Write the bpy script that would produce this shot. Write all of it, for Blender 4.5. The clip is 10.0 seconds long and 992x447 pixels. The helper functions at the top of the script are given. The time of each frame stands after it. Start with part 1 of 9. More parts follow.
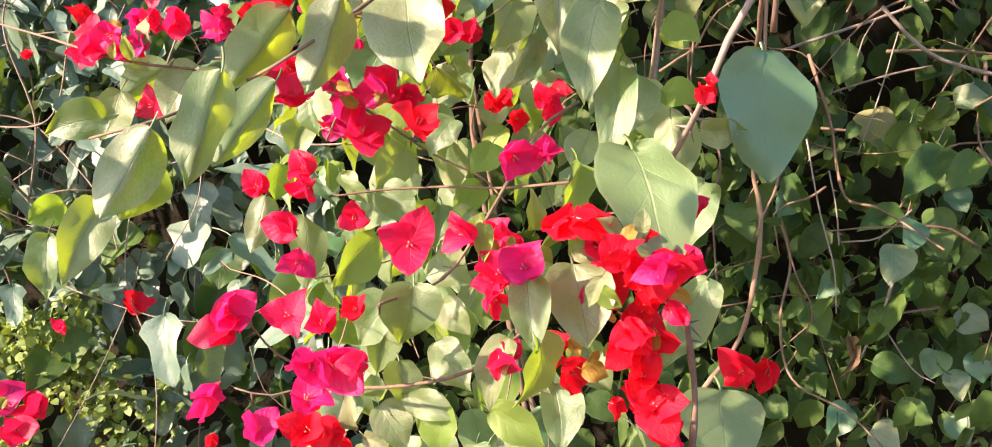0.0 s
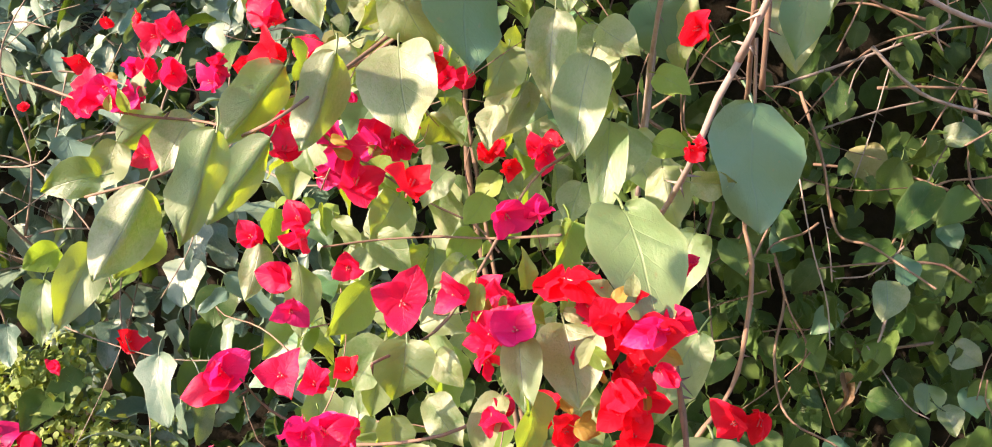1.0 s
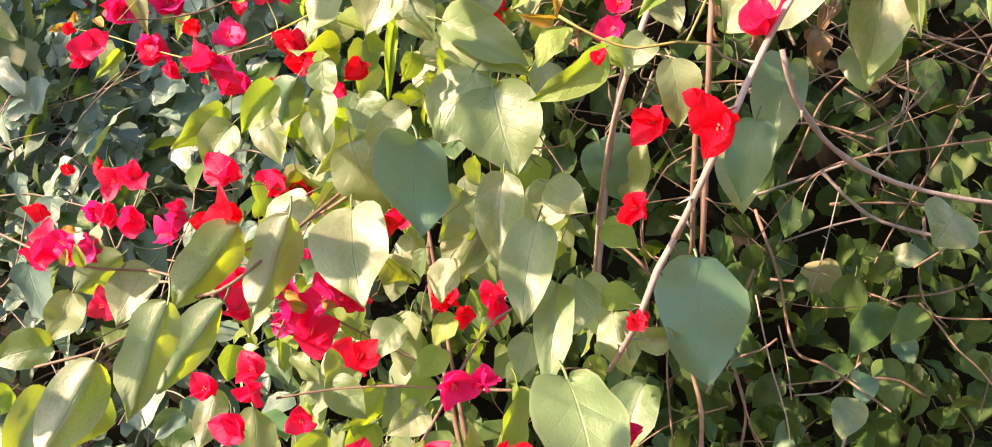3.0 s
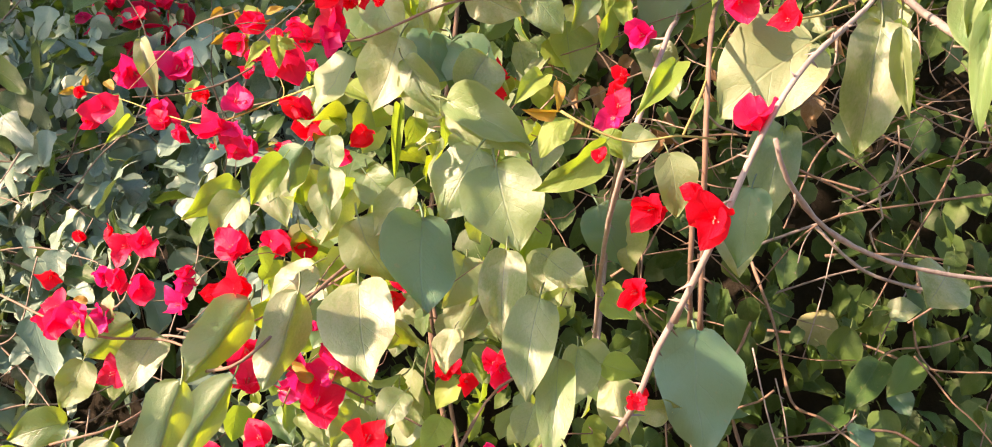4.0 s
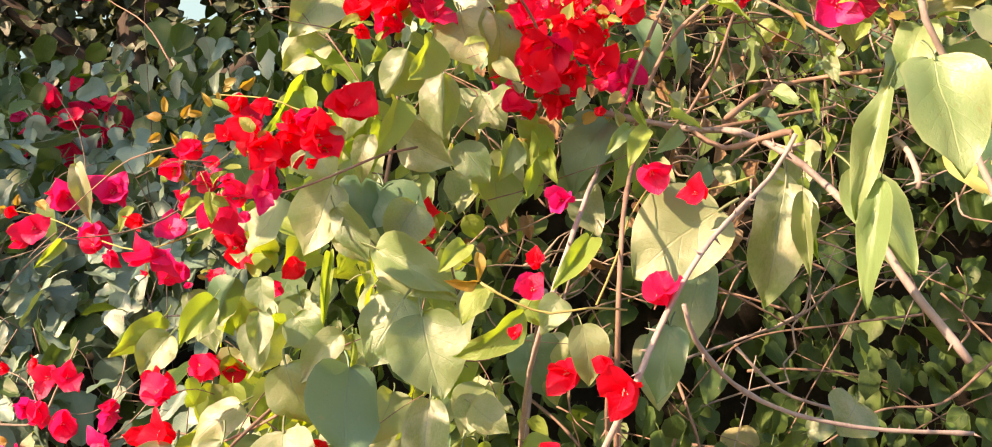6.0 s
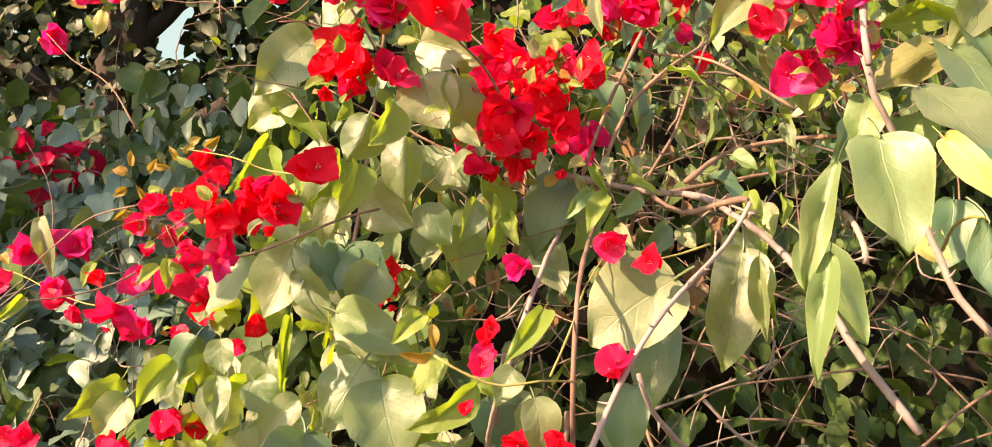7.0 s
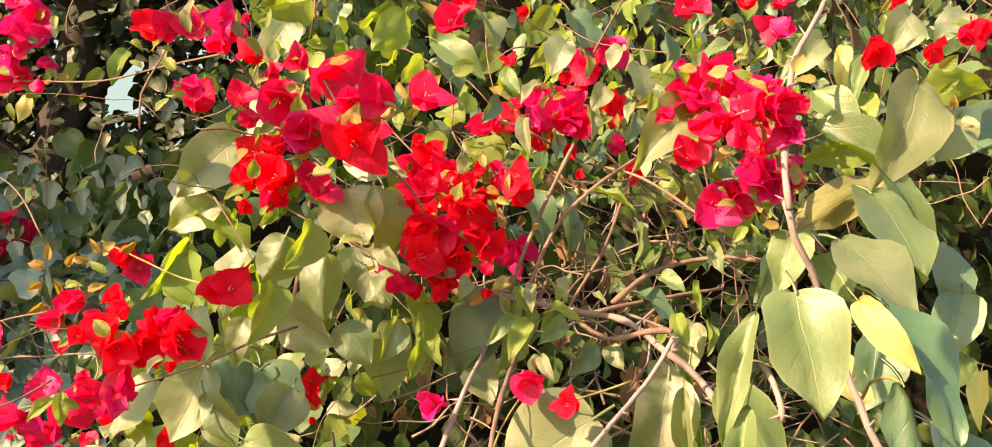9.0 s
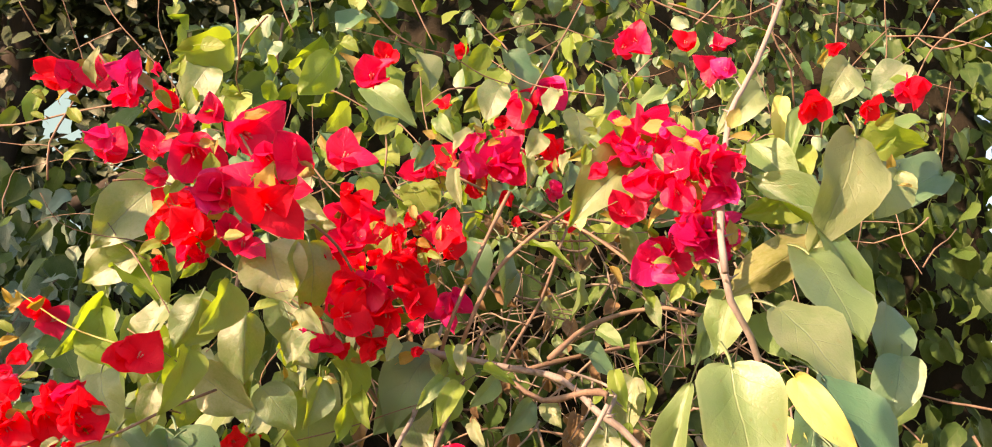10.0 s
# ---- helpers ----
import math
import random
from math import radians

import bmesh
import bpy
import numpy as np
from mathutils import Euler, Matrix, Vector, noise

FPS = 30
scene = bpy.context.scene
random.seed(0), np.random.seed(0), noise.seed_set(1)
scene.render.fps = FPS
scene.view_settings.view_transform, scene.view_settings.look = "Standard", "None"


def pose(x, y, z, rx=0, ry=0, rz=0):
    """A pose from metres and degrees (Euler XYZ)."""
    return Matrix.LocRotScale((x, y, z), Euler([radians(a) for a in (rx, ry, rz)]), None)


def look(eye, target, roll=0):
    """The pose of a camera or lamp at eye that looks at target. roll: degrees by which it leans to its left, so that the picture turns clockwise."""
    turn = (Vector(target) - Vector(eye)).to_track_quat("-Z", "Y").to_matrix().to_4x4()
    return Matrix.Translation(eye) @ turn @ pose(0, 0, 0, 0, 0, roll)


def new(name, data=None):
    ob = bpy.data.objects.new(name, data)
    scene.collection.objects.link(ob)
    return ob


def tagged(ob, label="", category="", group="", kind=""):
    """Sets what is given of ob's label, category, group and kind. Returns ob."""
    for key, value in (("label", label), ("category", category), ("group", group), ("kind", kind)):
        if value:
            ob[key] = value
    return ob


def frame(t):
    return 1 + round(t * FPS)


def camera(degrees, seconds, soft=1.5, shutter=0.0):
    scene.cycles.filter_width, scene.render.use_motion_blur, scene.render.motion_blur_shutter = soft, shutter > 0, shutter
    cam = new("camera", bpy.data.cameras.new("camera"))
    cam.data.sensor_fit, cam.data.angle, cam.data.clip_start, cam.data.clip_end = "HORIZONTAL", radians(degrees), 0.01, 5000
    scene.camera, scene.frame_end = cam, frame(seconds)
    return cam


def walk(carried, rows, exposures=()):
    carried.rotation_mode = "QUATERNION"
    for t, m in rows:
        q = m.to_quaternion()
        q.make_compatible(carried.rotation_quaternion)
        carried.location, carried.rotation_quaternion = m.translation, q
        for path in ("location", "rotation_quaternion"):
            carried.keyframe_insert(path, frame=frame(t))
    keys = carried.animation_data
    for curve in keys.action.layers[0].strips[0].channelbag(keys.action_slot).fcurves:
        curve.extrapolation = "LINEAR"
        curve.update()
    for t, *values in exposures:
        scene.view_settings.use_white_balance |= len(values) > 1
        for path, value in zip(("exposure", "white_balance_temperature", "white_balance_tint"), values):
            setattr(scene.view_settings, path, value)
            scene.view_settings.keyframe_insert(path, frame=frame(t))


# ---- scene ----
cam = camera(56.6, 10.0, 1.0)
PATH = [
    (0, (0.01, 0.045, 1.343), (-0.016, 2.035, 1.149), -0.1),
    (0.5, (0.01, 0.045, 1.354), (-0.012, 2.037, 1.173), -0.2),
    (1, (0.013, 0.042, 1.369), (-0.005, 2.036, 1.22), -0.2),
    (1.5, (0.023, 0.04, 1.392), (0.015, 2.037, 1.293), -0.2),
    (2, (0.028, 0.035, 1.408), (0.049, 2.034, 1.347), -0.3),
    (2.5, (0.031, 0.029, 1.425), (0.062, 2.028, 1.413), -0.4),
    (2.7, (0.031, 0.029, 1.427), (0.071, 2.029, 1.428), -0.5),
    (3.8, (0.037, 0.016, 1.462), (0.072, 2.015, 1.538), -0.3),
    (4, (0.027, 0.006, 1.47), (0.073, 2.004, 1.556), -0.4),
    (4.5, (0.028, -0.006, 1.486), (0.09, 1.988, 1.633), -0.3),
    (5, (0.026, -0.011, 1.501), (0.132, 1.977, 1.688), -0.3),
    (5.5, (0.03, -0.024, 1.517), (0.178, 1.958, 1.739), 0.2),
    (5.7, (0.033, -0.026, 1.521), (0.191, 1.955, 1.753), 0.2),
    (6.8, (0.052, -0.04, 1.552), (0.266, 1.922, 1.876), 0.3),
    (7, (0.056, -0.04, 1.555), (0.271, 1.921, 1.885), 0.3),
    (7.5, (0.065, -0.035, 1.576), (0.312, 1.919, 1.927), 0.5),
    (8, (0.075, -0.034, 1.593), (0.346, 1.913, 1.961), 0.5),
    (8.5, (0.088, -0.033, 1.605), (0.386, 1.906, 1.996), 0.4),
    (9, (0.088, -0.037, 1.629), (0.39, 1.893, 2.057), 1.0),
    (9.5, (0.098, -0.033, 1.652), (0.416, 1.892, 2.094), 0.8),
    (10, (0.113, -0.015, 1.672), (0.511, 1.89, 2.134), 0.1),
]
walk(cam, [(t, look(eye, target, roll)) for t, eye, target, roll in PATH],
     [(0, 1.84, 6500, 12.5), (4, 1.87, 7250, 19), (7, 1.75, 8050, 20), (10, 1.63, 8450, 19)])

# ---- daylight: low warm sun from behind the viewer's left, blue sky ----
TO_SUN = Vector((-0.75, -0.46, 0.48)).normalized()
world = bpy.data.worlds.new("daylight")
scene.world = world
world.use_nodes = True
sky = world.node_tree.nodes.new("ShaderNodeTexSky")
sky.sky_type, sky.sun_disc = "NISHITA", False
sky.sun_elevation = math.asin(TO_SUN.z)
sky.sun_rotation = math.atan2(TO_SUN.x, TO_SUN.y)
background = world.node_tree.nodes["Background"]
background.inputs["Strength"].default_value = 0.12
world.node_tree.links.new(sky.outputs["Color"], background.inputs["Color"])
sun = new("sun", bpy.data.lights.new("sun", "SUN"))
sun.data.energy, sun.data.angle, sun.data.color = 5.0, radians(0.6), (1.0, 0.73, 0.53)
sun.matrix_world = look(TO_SUN * 20, (0, 0, 0))


glow = bpy.data.materials.new("hazy_sky")
glow.use_nodes = True
glow.node_tree.nodes.clear()
haze = glow.node_tree.nodes.new("ShaderNodeEmission")
haze.inputs["Color"].default_value, haze.inputs["Strength"].default_value = (0.52, 0.80, 0.86, 1), 0.34
sink = glow.node_tree.nodes.new("ShaderNodeOutputMaterial")
glow.node_tree.links.new(haze.outputs[0], sink.inputs[0])
sheet = bpy.data.meshes.new("backdrop")
sheet.from_pydata([(-70, 90, -1), (70, 90, -1), (70, 90, 60), (-70, 90, 60)], [], [(0, 1, 2, 3)])
sheet.materials.append(glow)
tagged(new("backdrop", sheet), "bright hazy sky far beyond the trees", "sky", kind="structure")


# ---- materials ----
def nodes_of(name):
    m = bpy.data.materials.new(name)
    m.use_nodes = True
    t = m.node_tree
    t.nodes.clear()
    return m, t


def nd(t, kind, **values):
    n = t.nodes.new("ShaderNode" + kind)
    for key, v in values.items():
        if key == "op":
            n.operation = v
        elif key == "mode":
            n.blend_type = v
        else:
            n.inputs[key.replace("_", " ")].default_value = v
    return n


def calc(t, op, a, b=None, c=None):
    n = t.nodes.new("ShaderNodeMath")
    n.operation = op
    for i, v in enumerate((a, b, c)):
        if v is None:
            continue
        if isinstance(v, (int, float)):
            n.inputs[i].default_value = v
        else:
            t.links.new(v, n.inputs[i])
    return n.outputs[0]


def mixed(t, fac, a, b, mode="MIX"):
    n = t.nodes.new("ShaderNodeMix")
    n.data_type, n.blend_type = "RGBA", mode
    for sock, v in ((n.inputs[0], fac), (n.inputs[6], a), (n.inputs[7], b)):
        if isinstance(v, (int, float)):
            sock.default_value = v
        elif isinstance(v, tuple):
            sock.default_value = (*v, 1)
        else:
            t.links.new(v, sock)
    return n.outputs[2]


def span(t, v, lo, hi, a=0.0, b=1.0):
    n = t.nodes.new("ShaderNodeMapRange")
    t.links.new(v, n.inputs[0])
    for i, k in enumerate((lo, hi, a, b)):
        n.inputs[i + 1].default_value = k
    return n.outputs[0]


def blotches(t, scale, detail=3.0, rough=0.55, offset=None):
    co = t.nodes.new("ShaderNodeTexCoord").outputs["Object"]
    if offset is not None:
        add = t.nodes.new("ShaderNodeVectorMath")
        add.operation = "ADD"
        t.links.new(co, add.inputs[0])
        t.links.new(offset, add.inputs[1])
        co = add.outputs[0]
    n = t.nodes.new("ShaderNodeTexNoise")
    n.inputs["Scale"].default_value, n.inputs["Detail"].default_value, n.inputs["Roughness"].default_value = scale, detail, rough
    t.links.new(co, n.inputs["Vector"])
    return n.outputs["Fac"]


def foliage(name, light, dark, glow, vein, through_share=0.3, rough=0.45, spec=0.35, side_veins=5.0, dust=0.35, dust_colour=(0.44, 0.42, 0.32), island=False, vein_strength=0.32, unit=1.0, ior=1.5):
    """Thin leaf: veins along the blade, dust, gloss, and light that comes through."""
    m, t = nodes_of(name)
    if island:
        chance = t.nodes.new("ShaderNodeNewGeometry").outputs["Random Per Island"]
    else:
        chance = t.nodes.new("ShaderNodeObjectInfo").outputs["Random"]
    uv = t.nodes.new("ShaderNodeUVMap")
    sep = t.nodes.new("ShaderNodeSeparateXYZ")
    t.links.new(uv.outputs[0], sep.inputs[0])
    across = calc(t, "ABSOLUTE", calc(t, "MULTIPLY_ADD", sep.outputs[0], 2.0, -1.0))
    along = sep.outputs[1]
    midrib = span(t, across, 0.008, 0.035, 1.0, 0.0)
    slant = calc(t, "MULTIPLY", calc(t, "SUBTRACT", along, calc(t, "MULTIPLY", calc(t, "POWER", across, 0.8), 0.36)), side_veins)
    ridge = calc(t, "PINGPONG", slant, 0.5)
    side = calc(t, "MULTIPLY", span(t, ridge, 0.0, 0.04, 1.0, 0.0), span(t, across, 0.2, 0.9, 0.55, 0.0))
    veins = calc(t, "MAXIMUM", midrib, side)
    shift = calc(t, "MULTIPLY", chance, 37.0)
    big = blotches(t, 2.6 * unit, 3, 0.55, shift)
    fine = blotches(t, 24.0 * unit, 4, 0.65, shift)
    tone = calc(t, "ADD", calc(t, "MULTIPLY", span(t, chance, 0.25, 0.8), 0.75), calc(t, "MULTIPLY_ADD", big, 0.6, -0.12))
    colour = mixed(t, tone, dark, light)
    colour = mixed(t, calc(t, "MULTIPLY", span(t, fine, 0.35, 0.75), 0.34), colour, light)
    colour = mixed(t, calc(t, "MULTIPLY", veins, vein_strength), colour, vein)
    margin = span(t, across, 0.9, 0.97, 0.0, 1.0)
    colour = mixed(t, calc(t, "MULTIPLY", margin, vein_strength), colour, vein)
    powder = calc(t, "MULTIPLY", span(t, calc(t, "ADD", calc(t, "MULTIPLY", fine, 0.5), calc(t, "MULTIPLY", big, 0.6)), 0.42, 0.72), calc(t, "MULTIPLY", calc(t, "FRACT", calc(t, "MULTIPLY", chance, 7.3)), 2.0 * dust))
    colour = mixed(t, powder, colour, dust_colour)
    if dust:
        specks = span(t, blotches(t, 11.0 * unit, 2, 0.5, shift), 0.68, 0.74)
        colour = mixed(t, calc(t, "MULTIPLY", specks, 0.45), colour, (0.20, 0.14, 0.06))
    bump = t.nodes.new("ShaderNodeBump")
    bump.inputs["Strength"].default_value, bump.inputs["Distance"].default_value = 0.4, 0.0016
    t.links.new(calc(t, "SUBTRACT", calc(t, "ADD", calc(t, "MULTIPLY", fine, 0.7), calc(t, "MULTIPLY", calc(t, "ADD", ridge, big), 0.45)), calc(t, "MULTIPLY", veins, 0.5)), bump.inputs["Height"])
    p = nd(t, "BsdfPrincipled", Roughness=rough)
    p.inputs["Specular IOR Level"].default_value, p.inputs["IOR"].default_value = spec, ior
    t.links.new(colour, p.inputs["Base Color"])
    t.links.new(span(t, fine, 0.3, 0.7, rough - 0.08, rough + 0.12), p.inputs["Roughness"])
    t.links.new(bump.outputs[0], p.inputs["Normal"])
    tr = nd(t, "BsdfTranslucent")
    t.links.new(mixed(t, calc(t, "MULTIPLY", veins, 0.4), mixed(t, chance, glow, tuple(0.72 * g for g in glow)), dark), tr.inputs["Color"])
    t.links.new(bump.outputs[0], tr.inputs["Normal"])
    mix = nd(t, "MixShader", Fac=through_share)
    t.links.new(p.outputs[0], mix.inputs[1])
    t.links.new(tr.outputs[0], mix.inputs[2])
    out = t.nodes.new("ShaderNodeOutputMaterial")
    t.links.new(mix.outputs[0], out.inputs[0])
    return m


def rough_stuff(name, a, b, scale, rough=0.8, bump_depth=0.002, detail=5.0, stretch=(1, 1, 1), spec=0.25):
    """Bark and soil: two-scale noise in colour and relief."""
    m, t = nodes_of(name)
    co = t.nodes.new("ShaderNodeTexCoord").outputs["Object"]
    mp = t.nodes.new("ShaderNodeMapping")
    mp.inputs["Scale"].default_value = stretch
    t.links.new(co, mp.inputs[0])
    layers = []
    for s in (scale, scale * 6):
        n = t.nodes.new("ShaderNodeTexNoise")
        n.inputs["Scale"].default_value, n.inputs["Detail"].default_value, n.inputs["Roughness"].default_value = s, detail, 0.65
        t.links.new(mp.outputs[0], n.inputs["Vector"])
        layers.append(n.outputs["Fac"])
    both = calc(t, "ADD", calc(t, "MULTIPLY", layers[0], 0.6), calc(t, "MULTIPLY", layers[1], 0.4))
    chance = t.nodes.new("ShaderNodeObjectInfo").outputs["Random"]
    both = calc(t, "ADD", both, calc(t, "MULTIPLY_ADD", chance, 0.2, -0.1))
    colour = mixed(t, span(t, both, 0.35, 0.65), a, b)
    bump = t.nodes.new("ShaderNodeBump")
    bump.inputs["Strength"].default_value, bump.inputs["Distance"].default_value = 0.6, bump_depth
    t.links.new(both, bump.inputs["Height"])
    p = nd(t, "BsdfPrincipled", Roughness=rough)
    p.inputs["Specular IOR Level"].default_value = spec
    t.links.new(colour, p.inputs["Base Color"])
    t.links.new(bump.outputs[0], p.inputs["Normal"])
    out = t.nodes.new("ShaderNodeOutputMaterial")
    t.links.new(p.outputs[0], out.inputs[0])
    return m


LEAF_LIGHT, LEAF_DARK = (0.165, 0.245, 0.10), (0.026, 0.12, 0.045)
MAT = {
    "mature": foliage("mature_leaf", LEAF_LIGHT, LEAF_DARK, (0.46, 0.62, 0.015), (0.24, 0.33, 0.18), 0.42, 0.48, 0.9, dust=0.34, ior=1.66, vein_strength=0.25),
    "young": foliage("young_leaf", (0.27, 0.37, 0.09), (0.14, 0.26, 0.05), (0.37, 0.56, 0.03), (0.36, 0.44, 0.16), 0.52, 0.42, 0.5, dust=0.06),
    "young_many": foliage("young_leaves", (0.27, 0.37, 0.09), (0.14, 0.26, 0.05), (0.37, 0.56, 0.03), (0.36, 0.44, 0.16), 0.52, 0.42, 0.5, dust=0.06, island=True, unit=18.0),
    "pale": foliage("pale_leaf", (0.20, 0.24, 0.12), (0.14, 0.20, 0.09), (0.34, 0.48, 0.05), (0.36, 0.40, 0.22), 0.36, 0.5, 0.7, dust=0.1, ior=1.55, vein_strength=0.25),
    "fresh": foliage("fresh_leaf", (0.17, 0.27, 0.11), (0.09, 0.20, 0.06), (0.30, 0.47, 0.035), (0.38, 0.45, 0.22), 0.36, 0.42, 0.8, dust=0.08),
    # darker copy of the mature leaf, with shade put into its colour
    "shade_tone": foliage("shade_tone_leaf", (0.07, 0.165, 0.075), (0.033, 0.13, 0.055), (0.25, 0.42, 0.03), (0.13, 0.21, 0.13), 0.22, 0.5, 0.9, dust=0.04, ior=1.6, vein_strength=0.25),
    "bronze": foliage("bronze_shoot", (0.38, 0.28, 0.06), (0.26, 0.15, 0.03), (0.55, 0.38, 0.03), (0.45, 0.28, 0.1), 0.45, 0.4, 0.4, dust=0.05),
    "bronze_many": foliage("bronze_shoots", (0.34, 0.36, 0.12), (0.28, 0.20, 0.06), (0.55, 0.38, 0.03), (0.45, 0.28, 0.1), 0.45, 0.4, 0.4, dust=0.05, island=True, unit=40.0),
    "yellow": foliage("yellowed_leaf", (0.62, 0.66, 0.26), (0.58, 0.58, 0.20), (0.66, 0.60, 0.05), (0.60, 0.58, 0.2), 0.35, dust=0.05),
    "olive": foliage("fading_leaf", (0.19, 0.20, 0.07), (0.15, 0.17, 0.05), (0.30, 0.27, 0.02), (0.28, 0.25, 0.08), 0.25, dust=0.15),
    # the same shade-coloured leaf, varied per island for massed leaves
    "shade_tone_many": foliage("shade_tone_leaves", (0.07, 0.165, 0.075), (0.033, 0.13, 0.055), (0.25, 0.42, 0.03), (0.13, 0.21, 0.13), 0.22, 0.5, 0.9, dust=0.04, ior=1.6, vein_strength=0.25, island=True, unit=14.0),
    "ivy": foliage("ivy_leaf", (0.08, 0.15, 0.035), (0.016, 0.055, 0.015), (0.16, 0.28, 0.02), (0.15, 0.2, 0.08), 0.22, 0.45, 0.28, 4.5, dust=0.05),
    "ivy_many": foliage("ivy_leaves", (0.075, 0.138, 0.03), (0.013, 0.044, 0.012), (0.16, 0.28, 0.02), (0.15, 0.2, 0.08), 0.22, 0.45, 0.28, 4.5, dust=0.05, island=True, unit=20.0),
    "lobed": foliage("lobed_ivy_leaf", (0.145, 0.23, 0.175), (0.04, 0.10, 0.08), (0.2, 0.3, 0.04), (0.22, 0.28, 0.19), 0.18, 0.38, 0.65, 4.5, dust=0.12),
    "lobed_many": foliage("lobed_ivy_leaves", (0.165, 0.265, 0.20), (0.04, 0.10, 0.08), (0.2, 0.3, 0.04), (0.22, 0.29, 0.2), 0.18, 0.38, 0.65, 4.5, dust=0.12, island=True, unit=20.0),
    "mature_many": foliage("mature_leaves", LEAF_LIGHT, LEAF_DARK, (0.46, 0.62, 0.015), (0.24, 0.33, 0.18), 0.42, 0.48, 0.9, dust=0.34, ior=1.66, vein_strength=0.25, island=True, unit=14.0),
    "shrub_many": foliage("shrub_leaves", (0.24, 0.33, 0.09), (0.11, 0.19, 0.05), (0.4, 0.5, 0.03), (0.36, 0.42, 0.14), 0.3, island=True, dust=0.1, unit=30.0),
    "tree_many": foliage("tree_leaves", (0.05, 0.078, 0.042), (0.02, 0.038, 0.021), (0.12, 0.2, 0.02), (0.09, 0.12, 0.05), 0.15, island=True, dust=0.15, unit=8.0),
    "dry_many": foliage("dry_leaves", (0.20, 0.125, 0.065), (0.10, 0.06, 0.035), (0.35, 0.18, 0.04), (0.3, 0.2, 0.12), 0.2, 0.7, 0.2, island=True, dust=0.2, unit=20.0),
    "dry": foliage("dry_leaf", (0.20, 0.125, 0.065), (0.10, 0.06, 0.035), (0.35, 0.18, 0.04), (0.3, 0.2, 0.12), 0.2, 0.7, 0.2, dust=0.2),
    "red": foliage("red_bract", (0.92, 0.012, 0.055), (0.76, 0.007, 0.028), (0.97, 0.014, 0.03), (0.78, 0.02, 0.08), 0.55, 0.5, 0.3, 7.0, dust=0.0, vein_strength=0.35),
    "crimson": foliage("crimson_bract", (0.88, 0.014, 0.12), (0.72, 0.008, 0.07), (0.96, 0.016, 0.10), (0.78, 0.03, 0.16), 0.53, 0.45, 0.5, 7.0, dust=0.0, vein_strength=0.35),
    "magenta": foliage("magenta_bract", (0.84, 0.022, 0.24), (0.68, 0.010, 0.15), (0.94, 0.02, 0.2), (0.78, 0.06, 0.34), 0.52, 0.45, 0.5, 7.0, dust=0.0, vein_strength=0.35),
    "bark_pale": rough_stuff("pale_bark", (0.31, 0.265, 0.245), (0.18, 0.15, 0.14), 40, 0.65, 0.001, stretch=(1, 1, 0.25)),
    "bark_brown": rough_stuff("brown_bark", (0.25, 0.17, 0.125), (0.13, 0.09, 0.07), 40, 0.7, 0.001, stretch=(1, 1, 0.25)),
    "stem_green": rough_stuff("green_stem", (0.32, 0.30, 0.10), (0.22, 0.19, 0.07), 30, 0.5, 0.0005),
    "bark_dead": rough_stuff("dead_twig_bark", (0.27, 0.22, 0.18), (0.11, 0.085, 0.065), 40, 0.8, 0.001),
    "trunk": rough_stuff("tree_bark", (0.05, 0.04, 0.033), (0.022, 0.018, 0.015), 8, 0.85, 0.01, stretch=(1, 1, 0.2)),
    "soil": rough_stuff("dry_soil", (0.19, 0.135, 0.09), (0.08, 0.055, 0.038), 3, 0.95, 0.01),
    # near black: the shade between the hedge leaves, put into the colour
    "core": rough_stuff("hedge_shade", (0.022, 0.018, 0.012), (0.008, 0.008, 0.005), 14, 0.95, 0.02),
    "tube": rough_stuff("flower_tube", (0.60, 0.30, 0.24), (0.55, 0.06, 0.1), 60, 0.6, 0.0003),
}


